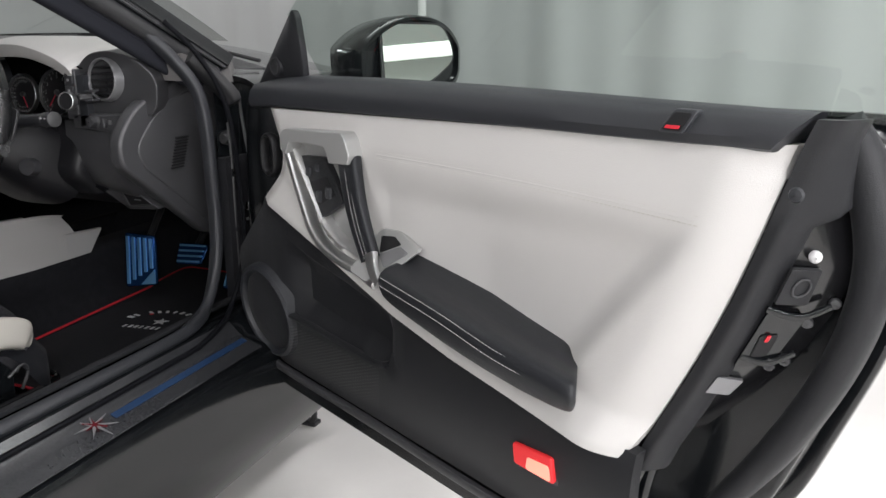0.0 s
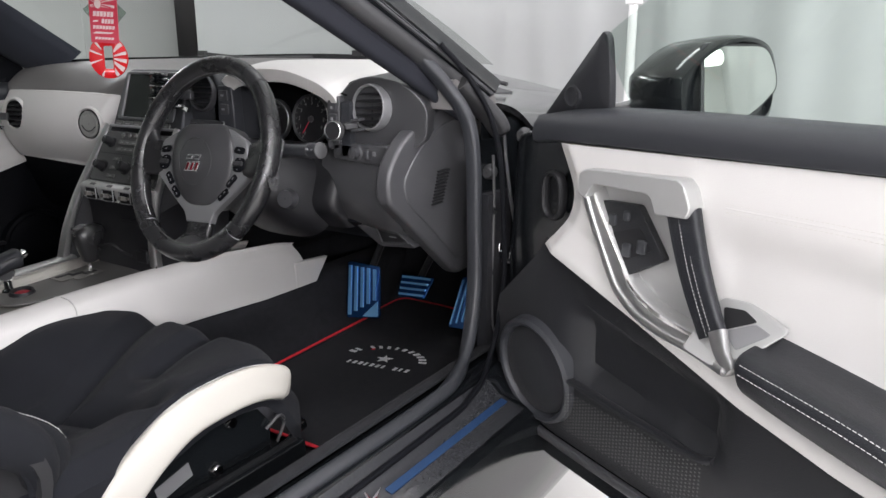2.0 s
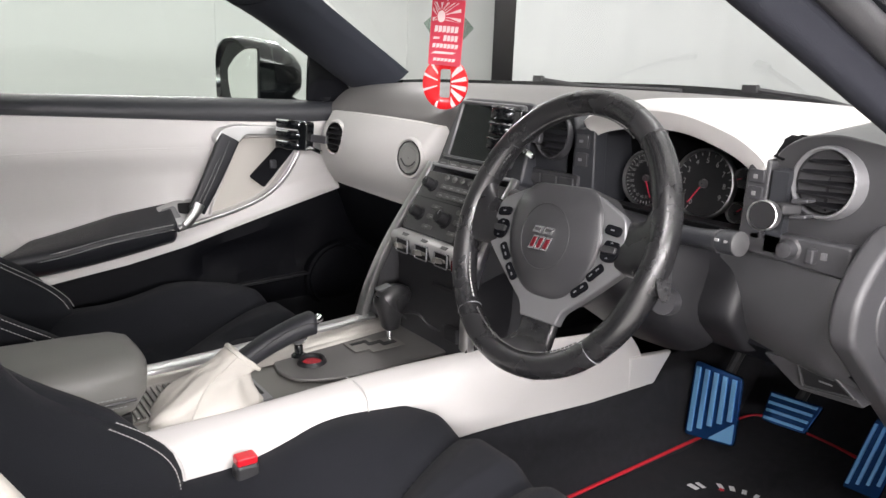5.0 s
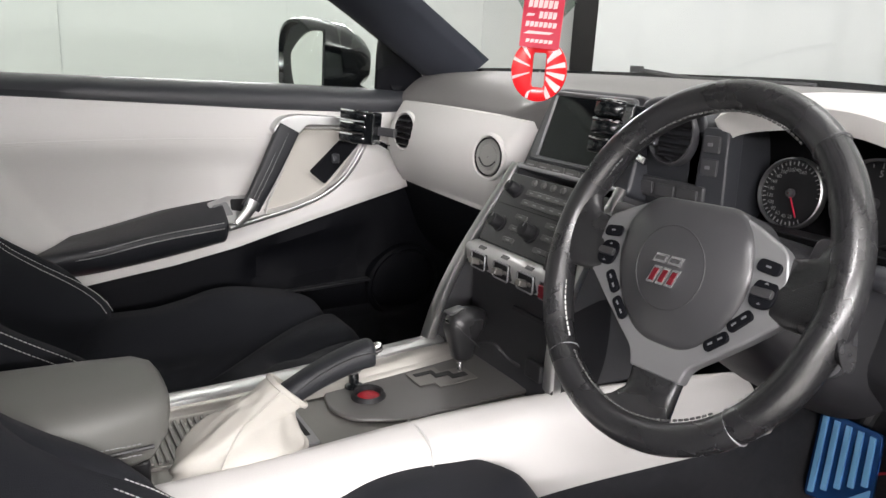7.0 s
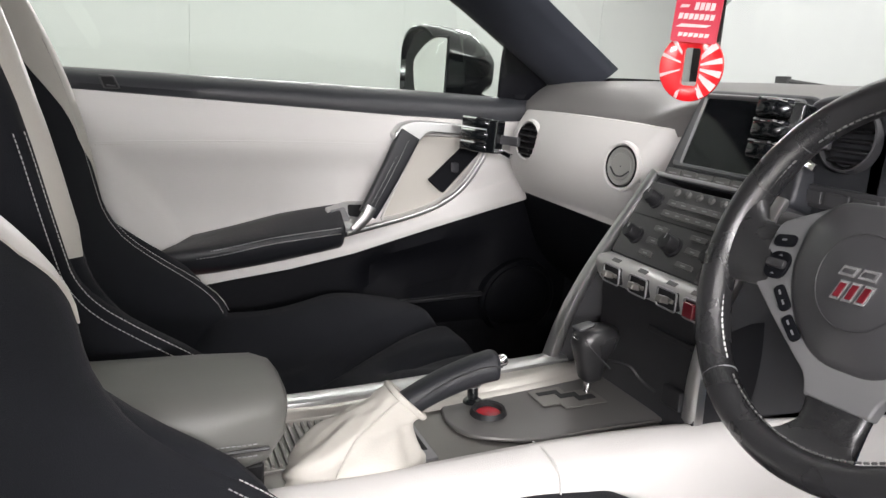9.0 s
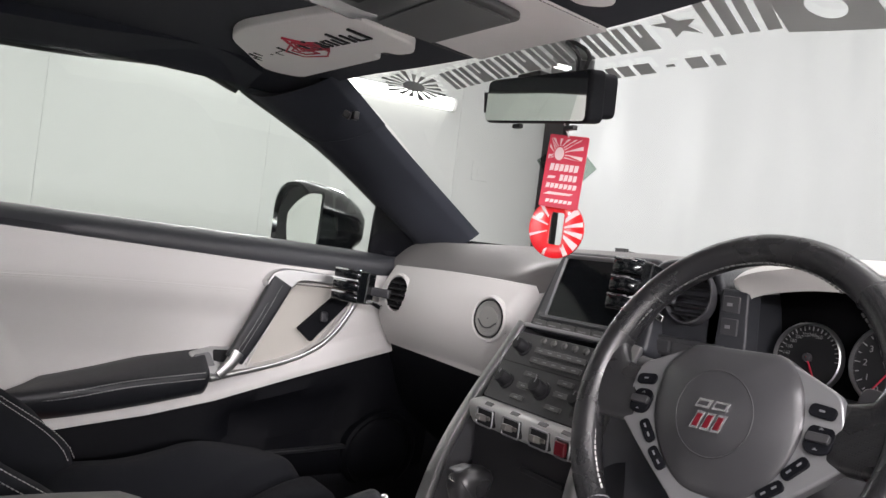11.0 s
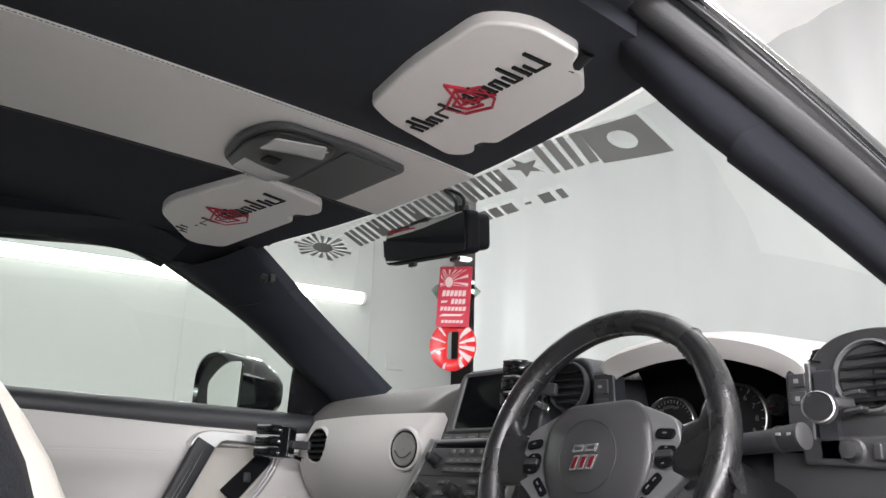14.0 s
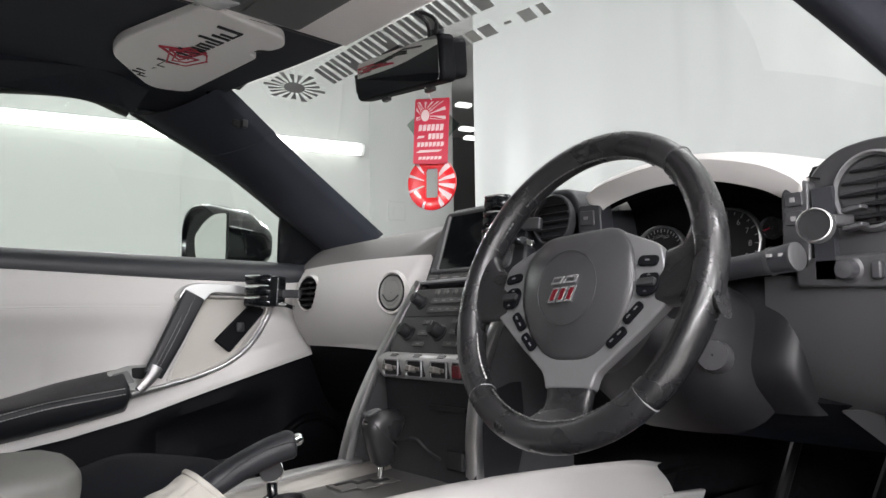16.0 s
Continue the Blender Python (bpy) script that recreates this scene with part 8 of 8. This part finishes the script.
def build_visor(s):
    """A folded-up visor; its printed words and emblem are drawn as plain shapes."""
    spec = VISORS[s]
    vs = thing("sun_visor", "white leather sun visor with printed black and red marks", "sun visor", (s * 0.33, 0.03, 1.19), "sun visors")
    place = lambda a, b, c: V((a, b, liner(a, b).z + 0.004 - c))
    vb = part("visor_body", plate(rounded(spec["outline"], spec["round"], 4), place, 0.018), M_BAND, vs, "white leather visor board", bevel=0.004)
    cx, cy = spec["clip"]
    part("visor_clip", sweep([place(cx, cy - 0.004, 0.010), place(cx - 0.002, cy + 0.012, 0.008)], ring_sec(0.008, 0.006, 10, 2.6)), M_INK, vs)
    hx, hy = spec["hinge"]
    part("visor_hinge", sweep([place(hx - s * 0.008, hy, 0.012), place(hx + s * 0.018, hy - 0.004, 0.004)], ring_sec(0.009, 0.007, 12, 2.6)), M_INK, vs)
    # the two printed words become uneven upright bars along one line, the emblem a red outline
    p0, p1 = V((*spec["word"][0], 0)), V((*spec["word"][1], 0))
    ax = (p1 - p0).normalized()
    ay = V((-ax.y, ax.x, 0))
    if ay.y > 0:
        ay = -ay
    size = (p1 - p0).length
    at = lambda u, v: tuple((p0 + ax * u + ay * v)[:2])
    letters = [(0.0, 0.034, 0.022), (0.024, 0.024, 0.008), (0.036, 0.034, 0.014), (0.054, 0.020, 0.014), (0.071, 0.020, 0.011), (0.084, 0.030, 0.010), (0.097, 0.024, 0.014), (0.130, 0.030, 0.026), (0.160, 0.018, 0.013), (0.176, 0.032, 0.007), (0.186, 0.032, 0.014)]
    unit = size / 0.2
    for u, hh, ww in letters:
        u, hh, ww = u * unit, hh * unit * 0.85, ww * unit
        st = 0.0036 * unit
        part("print_bar", plate([at(u, -0.014), at(u + st, -0.014), at(u + st, hh - 0.014), at(u, hh - 0.014)], place, 0.0216), M_INK, vb, smooth=False)
        part("print_bar", plate([at(u - 0.0014, -0.014), at(u + st + 0.0014, -0.014), at(u + st + 0.0014, -0.0128), at(u - 0.0014, -0.0128)], place, 0.0216), M_INK, vb, smooth=False)
        if ww > 0.009 * unit:
            xh = min(hh, 0.020 * unit * 0.85)
            e1 = u + ww * 0.86
            part("print_bar", plate([at(e1 - st * 0.8, -0.014), at(e1, -0.014), at(e1, xh - 0.016), at(e1 - st * 0.8, xh - 0.016)], place, 0.0216), M_INK, vb, smooth=False)
            yb = xh - 0.0165 if hh < 0.022 * unit or u > 0.1 * unit else -0.014
            part("print_bar", plate([at(u + st, yb), at(e1, yb), at(e1, yb + 0.0016), at(u + st, yb + 0.0016)], place, 0.0216), M_INK, vb, smooth=False)

    def outline(pts, wdt):
        bms = []
        for i in range(len(pts)):
            p, q = V((*pts[i], 0)), V((*pts[(i + 1) % len(pts)], 0))
            dv = (q - p).normalized()
            nn = V((-dv.y, dv.x, 0)) * wdt
            p, q = p - dv * wdt, q + dv * wdt
            bms.append(plate([at(*(p + nn)[:2]), at(*(q + nn)[:2]), at(*(q - nn)[:2]), at(*(p - nn)[:2])], place, 0.0220))
        return join(*bms)
    e = 0.105 * unit
    for pts, wdt in (([(-0.012, 0.040), (-0.034, -0.016), (0.016, -0.004)], 0.0013), ([(-0.036, 0.008), (-0.006, 0.022), (0.036, 0.004), (0.030, -0.022), (-0.006, -0.034), (-0.026, -0.022)], 0.0013), ([(-0.010, 0.024), (-0.022, -0.008), (0.006, 0.0)], 0.0010), ([(0.002, 0.010), (0.024, 0.002), (0.018, -0.016), (-0.004, -0.022)], 0.0012)):
        part("print_emblem", outline([(e + a * unit * 0.82, b * unit * 0.82) for a, b in pts], wdt), M_INKRED, vb, smooth=False)
    return vs


for s in (1, -1):
    build_visor(s)

dome = thing("overhead_console", "grey overhead lamp console with clear map lenses", "overhead console", (0.0, 0.0, 1.2))
over = lambda a, b, c: liner(a, b) + V((0, 0, -0.008 - c))
ob_o = rounded([(-0.082, -0.118), (0.03, -0.135), (0.095, -0.112), (0.1, 0.0), (0.088, 0.102), (-0.104, 0.098), (-0.098, -0.02)], [0.04, 0.04, 0.03, 0.02, 0.012, 0.012, 0.02], 5)
part("frame", plate(ob_o, over, 0.010), M_LID, dome, bevel=0.003)
part("lamp_hump", plate(rounded([(-0.076, -0.112), (0.03, -0.126), (0.088, -0.106), (0.09, -0.02), (0.06, -0.01), (-0.06, -0.012), (-0.09, -0.03)], 0.03, 5), lambda a, b, c: over(a, b, 0.01 + c), 0.006, 0.004), M_HUB, dome, bevel=0.003)
part("pocket_lid", plate(rounded([(-0.09, 0.0), (0.085, 0.0), (0.08, 0.092), (-0.094, 0.09)], 0.008), lambda a, b, c: over(a, b, 0.01 + c), 0.003), M_LID, dome, bevel=0.001)
for sx in (-1, 1):
    part("map_lens", plate(rounded([(sx * 0.022, -0.104), (sx * 0.070, -0.102), (sx * 0.090, -0.034), (sx * 0.048, -0.016)], 0.006), lambda a, b, c: over(a, b, 0.0158 + c), 0.003, 0.003), M_CLEAR, dome, "clear ribbed map lamp lens", bevel=0.0015)
    for k in range(3):
        part("lens_rib", sweep([over(sx * (0.030 + 0.014 * k), -0.098, 0.0188), over(sx * (0.058 + 0.010 * k), -0.026, 0.0188)], ring_sec(0.0016, 0.0012, 8)), M_CLEAR, dome)
part("centre_key", plate(rounded([(-0.012, -0.085), (0.012, -0.085), (0.012, -0.062), (-0.012, -0.062)], 0.003), lambda a, b, c: over(a, b, 0.017 + c), 0.005), M_INK, dome, bevel=0.001)

rv = thing("rear_view_mirror", "black framed rear view mirror with dash camera", "rear view mirror", (0.0, 0.22, 1.13))
rvm = axes((-0.022, 0.222, 1.136), (0.05, -0.97, -0.155), (1, 0.08, -0.05))
rvo = rounded([(-0.108, -0.030), (0.102, -0.035), (0.106, 0.034), (-0.098, 0.032)], 0.010, 5)
part("mirror_case", plate(rvo, lambda a, b, c: rvm @ V((a, b, c - 0.03)), 0.03), M_TRIM, rv, bevel=0.006)
part("mirror_glass", plate(rounded([(-0.104, -0.027), (0.097, -0.032), (0.100, 0.031), (-0.095, 0.029)], 0.008, 4), on(rvm), 0.0015), M_MIRROR, rv, "mirror glass", smooth=False)
part("camera_case", plate(rounded([(0.05, -0.026), (0.10, -0.028), (0.104, 0.030), (0.06, 0.034)], 0.01), lambda a, b, c: rvm @ V((a, b, c - 0.055)), 0.03), M_TRIM, rv, bevel=0.005)
part("mount", tube(cr([(0.03, 0.245, 1.14), (0.03, 0.26, 1.165), (0.035, 0.255, 1.19)], 4), 0.013, 10), M_PLASTIC, rv)
part("cable", tube(cr([(0.055, 0.235, 1.16), (0.075, 0.225, 1.182), (0.06, 0.215, 1.197), (0.045, 0.21, 1.2)], 5), 0.003, 6), M_RUBBER, rv)
part("cable", tube(cr([(0.04, 0.24, 1.16), (0.058, 0.222, 1.184), (0.05, 0.205, 1.2)], 5), 0.003, 6), M_RUBBER, rv)
part("clamp", box((-0.045, 0.235, 1.172), (0.05, 0.02, 0.012)), M_RUBBER, rv, bevel=0.003)
part("lower_tab", box(rvm @ V((-0.045, -0.036, -0.012)), (0.016, 0.008, 0.006)), M_RUBBER, rv, bevel=0.001)
part("lower_tab", box(rvm @ V((0.06, -0.04, -0.012)), (0.02, 0.008, 0.006)), M_RUBBER, rv, bevel=0.001)
part("side_tab", box(rvm @ V((-0.111, 0.0, -0.01)), (0.006, 0.03, 0.012), rvm), M_RUBBER, rv, bevel=0.001)

# hanging red card and red and white ring
tg = thing("hanging_card", "red printed card hanging from the mirror by a cord", "hanging card", (0.018, 0.26, 0.996))
tm = axes((0.012, 0.262, 1.040), (0.52, -0.85, -0.02), (0.85, 0.52, -0.06)) @ Matrix.Diagonal((0.74, 1.0, 1.0, 1.0))
part("card", plate(rounded([(-0.0375, -0.05), (0.0375, -0.05), (0.0375, 0.05), (-0.0375, 0.05)], 0.003), lambda a, b, c: tm @ V((a, b, c - 0.001)), 0.002), M_TAGRED, tg, smooth=False)
for k in range(13):
    a = radians(-25 + 230 * k / 12)
    part("ray", plate([(-0.014 + math.cos(a) * 0.011 + math.sin(a) * 0.0008, 0.024 + math.sin(a) * 0.011 - math.cos(a) * 0.0008), (-0.014 + math.cos(a) * 0.011 - math.sin(a) * 0.0008, 0.024 + math.sin(a) * 0.011 + math.cos(a) * 0.0008), (max(-0.034, min(0.034, -0.014 + math.cos(a - 0.06) * 0.045)), max(0.016, min(0.045, 0.024 + math.sin(a - 0.06) * 0.045))), (max(-0.034, min(0.034, -0.014 + math.cos(a + 0.06) * 0.045)), max(0.016, min(0.045, 0.024 + math.sin(a + 0.06) * 0.045)))], on(tm), 0.0016), M_TAGWHITE, tg, smooth=False)
part("sun", plate(disc_pts(0.009, 18), on(tm @ Matrix.Translation((-0.014, 0.024, 0))), 0.0017), M_TAGWHITE, tg, smooth=False)
for x0, x1, y0, h in ((-0.028, 0.028, 0.0, 0.010), (-0.03, -0.012, -0.011, 0.004), (-0.006, 0.028, -0.013, 0.009), (-0.03, 0.03, -0.024, 0.007), (-0.032, 0.032, -0.033, 0.004), (-0.026, 0.026, -0.044, 0.005)):
    n_bar = max(1, round((x1 - x0) / 0.009))
    for k in range(n_bar if h > 0.0045 else 1):
        w = (x1 - x0) / (n_bar if h > 0.0045 else 1)
        part("print_bar", plate([(x0 + w * k, y0), (x0 + w * k + w * 0.78, y0 + 0.001), (x0 + w * k + w * 0.9, y0 + h), (x0 + w * k + w * 0.15, y0 + h)], on(tm), 0.0016), M_TAGWHITE, tg, smooth=False)
part("cord", tube([tm @ V((-0.002, 0.048, 0)), V((0.02, 0.247, 1.10)), V((0.022, 0.24, 1.108))], 0.0012, 6), M_MARK, tg)
part("clear_tag", plate([(-0.058, 0.012), (0.0, 0.05), (0.058, 0.01), (0.0, -0.04)], lambda a, b, c: tm @ V((a, b, c - 0.006)), 0.0015), M_SIDEGLASS, tg, "clear plastic square", smooth=False)
rg = thing("hanging_ring", "glossy red and white ring hanging below the card", "hanging ring", (0.0, 0.265, 0.93))
gm = axes((0.003, 0.268, 0.962), (0.50, -0.86, 0.0), (0.86, 0.50, -0.02)) @ Matrix.Diagonal((0.82, 0.86, 1.0, 1.0))
hole = [(-0.011, -0.026), (0.010, -0.026), (0.011, 0.022), (-0.010, 0.024)]
seg = 40
M_RINGRED = mat("gloss_red_plastic", (0.62, 0.01, 0.015), 0.25, coat=0.7, blotch=0.05)
def ring_mesh(a0, a1, r0f, r1, h):
    rows = []
    n = max(2, int((a1 - a0) / 0.12))
    for i in range(n + 1):
        a = a0 + (a1 - a0) * i / n
        c, sn = math.cos(a), math.sin(a)
        hx, hy = 0.012, 0.026
        rin = min(hx / max(1e-6, abs(c)), hy / max(1e-6, abs(sn))) * r0f
        rows.append([gm @ V((c * rin, sn * rin, h)), gm @ V((c * (rin + r1) / 2, sn * (rin + r1) / 2, h + 0.002)), gm @ V((c * r1, sn * r1, h))])
    return shell(rows, gm.to_3x3() @ V((0, 0, -0.004)))
part("ring_body", ring_mesh(0, 2 * math.pi, 1.0, 0.048, 0.0), M_RINGRED, rg)
for a0, a1 in ((0.15, 0.32), (0.62, 0.85), (-0.28, -0.08), (-0.75, -0.5), (-1.15, -0.98), (2.2, 2.32), (2.75, 2.86), (3.4, 3.5), (4.3, 4.4)):
    part("ring_stripe", ring_mesh(a0, a1, 1.25, 0.047, 0.0014), M_TAGWHITE, rg)

# banner film along the top of the windscreen: blocks in place of its letters
ban = thing("windscreen_banner", "grey translucent banner film with block shapes on the windscreen", "banner film", screen_at(0, 0.05))


def film(name, pts, label="", material=None):
    """pts: a across in metres from the middle, b down the screen in metres."""
    return part(name, plate(pts, lambda a, b, c: screen_at(a / (0.49 + 0.27 * b), (b - 0.055 * max(0.0, 1 - (a / 0.38) ** 2)) / 0.80, 0.004 + c), 0.0008), material or M_DECAL, ban, label, smooth=False)


def film_disc(cx, cy, r, n=20):
    return [(cx + r * math.cos(2 * math.pi * k / n), cy + r * math.sin(2 * math.pi * k / n)) for k in range(n)]


# flag block with a round hole; it leans with the curve of the glass
bm_f = bmesh.new()
fv, iv = [], []
pos = lambda x, y: screen_at(x / (0.49 + 0.27 * y), y / 0.80, 0.0045)
for k in range(48):
    a = 2 * math.pi * k / 48
    c, sn = math.cos(a), math.sin(a)
    rr = 1.0 / max(abs(c), abs(sn))
    p, q = 0.5 + 0.5 * c * rr, 0.5 + 0.5 * sn * rr
    top, bot = lerp((0.343, 0.002, 0), (0.436, 0.031, 0), p), lerp((0.325, 0.094, 0), (0.430, 0.143, 0), p)
    edge = lerp(top, bot, q)
    fv.append(bm_f.verts.new(pos(edge.x, edge.y)))
    iv.append(bm_f.verts.new(pos(0.385 + 0.0175 * c - 0.008 * sn, 0.066 + 0.0155 * c + 0.0225 * sn)))
for k in range(48):
    j = (k + 1) % 48
    bm_f.faces.new((fv[k], fv[j], iv[j], iv[k]))
part("flag_block", bm_f, M_DECAL, ban, smooth=False)


def stroke(x0, x1, y0, y1):
    """A bar of the banner, leaning as the print does."""
    lean = lambda y: -0.26 * (y - 0.05)
    film("block", [(x0 + lean(y0), y0), (x1 + lean(y0), y0), (x1 + lean(y1), y1), (x0 + lean(y1), y1)])


# the print becomes plain slit blocks
for x0, w in ((0.300, 0.038), (0.255, 0.038)):
    stroke(x0, x0 + 0.013, 0.012, 0.098)
    stroke(x0 + 0.022, x0 + w, 0.012, 0.098)
film("star", [(0.217 + a, 0.060 + b) for a, b in star_pts(0.032, 0.013, 5, -math.pi / 2)])
for k in range(12):
    x0 = 0.146 - 0.038 * k
    yt = 0.044 + 0.006 * min(1.0, k / 4)
    stroke(x0 + 0.017, x0 + 0.029, yt, 0.108)
    stroke(x0, x0 + 0.012, yt, 0.108)
    if k % 3 == 0:
        stroke(x0 + 0.012, x0 + 0.017, yt + 0.03, 0.108)
for x0, w in ((0.210, 0.014), (0.172, 0.026), (0.134, 0.014), (0.086, 0.028), (0.056, 0.022), (0.034, 0.016)):
    h = 0.006 if abs(x0 - 0.134) < 0.01 else 0.028
    film("small_block", [(x0, 0.153 - h / 2), (x0 + w, 0.153 - h / 2), (x0 + w - 0.26 * h, 0.153 + h / 2), (x0 - 0.26 * h, 0.153 + h / 2)])
for k in range(18):
    a = 2 * math.pi * k / 18
    r1 = 0.054 + 0.010 * (k % 3 == 0)
    film("ray", [(-0.362 + math.cos(a - 0.04) * 0.02, 0.062 + math.sin(a - 0.04) * 0.02), (-0.362 + math.cos(a + 0.04) * 0.02, 0.062 + math.sin(a + 0.04) * 0.02), (-0.362 + math.cos(a + 0.09) * r1, 0.062 + math.sin(a + 0.09) * r1), (-0.362 + math.cos(a - 0.09) * r1, 0.062 + math.sin(a - 0.09) * r1)])
film("sun_disc", film_disc(-0.362, 0.062, 0.022))

clipt = thing("pillar_clip", "small black clip on the windscreen pillar", "clip", (-0.492, 0.165, 1.145))
part("clip_body", box((-0.492, 0.165, 1.146), (0.014, 0.030, 0.014), axes((0, 0, 0), (0.3, 0.3, 0.9), (0.4, 0.8, -0.4))), M_RUBBER, clipt, bevel=0.003)
part("clip_jaw", box((-0.484, 0.178, 1.146), (0.012, 0.012, 0.016)), M_RUBBER, clipt, bevel=0.002)

# ---------------------------------------------------------------- holders clipped to the vents


def cup_holder(at, face, label, k=1.0):
    """Folded vent cup holder: three stacked chrome-edged bars and an arm to the vent."""
    m = axes(at, face, (1, 0, 0)) @ Matrix.Diagonal((k, 1.0, 1.0, 1.0))
    h = thing("vent_cup_holder", label, "cup holder", at, "vent holders")
    for k in range(3):
        y = 0.024 - 0.024 * k
        b = part("bar", skin([[m @ V((x, y + p[0], z0 + p[1])) for p in ring_sec(0.0105, 0.016 - 0.004 * abs(x) / 0.035, 14, 3.4)] for x, z0 in ((-0.036, 0.0), (-0.03, 0.003), (0.0, 0.007), (0.022, 0.003), (0.028, 0.0))], True, True), M_PAINT, h)
        part("chrome_edge", sweep([m @ V((-0.034, y + 0.0085, 0.011)), m @ V((0.0, y + 0.0085, 0.018)), m @ V((0.026, y + 0.0085, 0.012))], ring_sec(0.0035, 0.0025, 8)), M_CHROME, b)
    part("back_block", box(m @ V((0.034, 0.0, -0.004)), (0.026, 0.066, 0.034), m), M_PAINT, h, bevel=0.004)
    part("arm", box(m @ V((0.062, -0.004, -0.012)), (0.05, 0.018, 0.012), m), M_SATIN, h, bevel=0.003)
    part("hook", box(m @ V((0.058, -0.03, -0.012)), (0.032, 0.010, 0.010), m @ Matrix.Rotation(radians(-16), 4, "Z")), M_CHROME, h, bevel=0.002)
    return h


cup_holder((-0.628, 0.285, 0.822), (0.55, -0.8, 0.05), "folded chrome-edged black cup holder on the passenger vent")
cup_holder((0.108, 0.313, 0.896), (0.35, -0.9, 0.12), "folded chrome-edged black cup holder on the centre vent", 0.66)

ph = thing("magnetic_phone_mount", "round silver-rimmed magnetic phone mount on the driver's vent", "phone mount", (0.546, 0.324, 0.841))
pm = axes((0.552, 0.316, 0.841), (0.15, -0.95, 0.1), (1, 0, 0)) @ Matrix.Diagonal((0.78, 0.78, 1.0, 1.0))
part("disc", lathe([(0.001, 0.004), (0.019, 0.004), (0.020, 0.002), (0.020, -0.008), (0.001, -0.012)], pm, 32, False), M_INK, ph)
part("rim", lathe([(0.0195, 0.004), (0.0200, 0.0060), (0.0216, 0.0052), (0.0220, -0.006), (0.02, -0.009)], pm, 32, False), M_SILVER, ph)
part("ball", lathe([(0.001, -0.026), (0.009, -0.024), (0.012, -0.017), (0.009, -0.01)], pm, 18, False), M_RUBBER, ph)
part("clamp", box((0.560, 0.350, 0.847), (0.016, 0.026, 0.013), Matrix.Rotation(radians(-25), 3, "Z")), M_RUBBER, ph, bevel=0.004)
for dz in (-0.010, 0.012):
    part("jaw", box((0.573, 0.355, 0.848 + dz * 0.8), (0.02, 0.018, 0.005), Matrix.Rotation(radians(-10), 3, "Y")), M_SATIN, ph, bevel=0.002)

ph2 = thing("small_phone_mount", "small round magnetic mount stuck on the console", "phone mount", (-0.062, 0.040, 0.518))
qm = axes((-0.055, 0.035, 0.557), (0.75, -0.50, 0.42), (0, 1, 0))
part("disc", lathe([(0.001, 0.003), (0.0145, 0.003), (0.0150, -0.005), (0.001, -0.008)], qm, 26, False), M_RUBBER, ph2)
part("rim", lathe([(0.0143, 0.003), (0.0148, 0.0042), (0.0160, 0.0034), (0.0162, -0.005), (0.0150, -0.010)], qm, 26, False), M_CHROME, ph2)
part("cup", lathe([(0.0150, -0.008), (0.0125, -0.016), (0.006, -0.020), (0.001, -0.021)], qm, 22, False), M_PAINT, ph2)
part("stem", tube([qm @ V((0, 0, -0.018)), V((-0.064, 0.040, 0.538)), V((-0.062, 0.040, 0.520))], 0.0075, 12), M_PAINT, ph2)
part("foot", lathe([(0.014, 0.0), (0.013, 0.004), (0.008, 0.007), (0.001, 0.007)], axes((-0.062, 0.040, 0.517), (0, 0, 1), (1, 0, 0)), 20, False), M_PAINT, ph2)

leg = thing("jack_stand_leg", "thin black metal stand leg under the car", "stand", (0.775, 0.74, 0.0))
part("leg", tube([(0.80, 0.72, 0.14), (0.788, 0.73, 0.03), (0.77, 0.74, 0.006)], 0.008, 8), M_RUBBER, leg)
part("foot", box((0.765, 0.745, 0.006), (0.05, 0.03, 0.012)), M_RUBBER, leg, bevel=0.004)
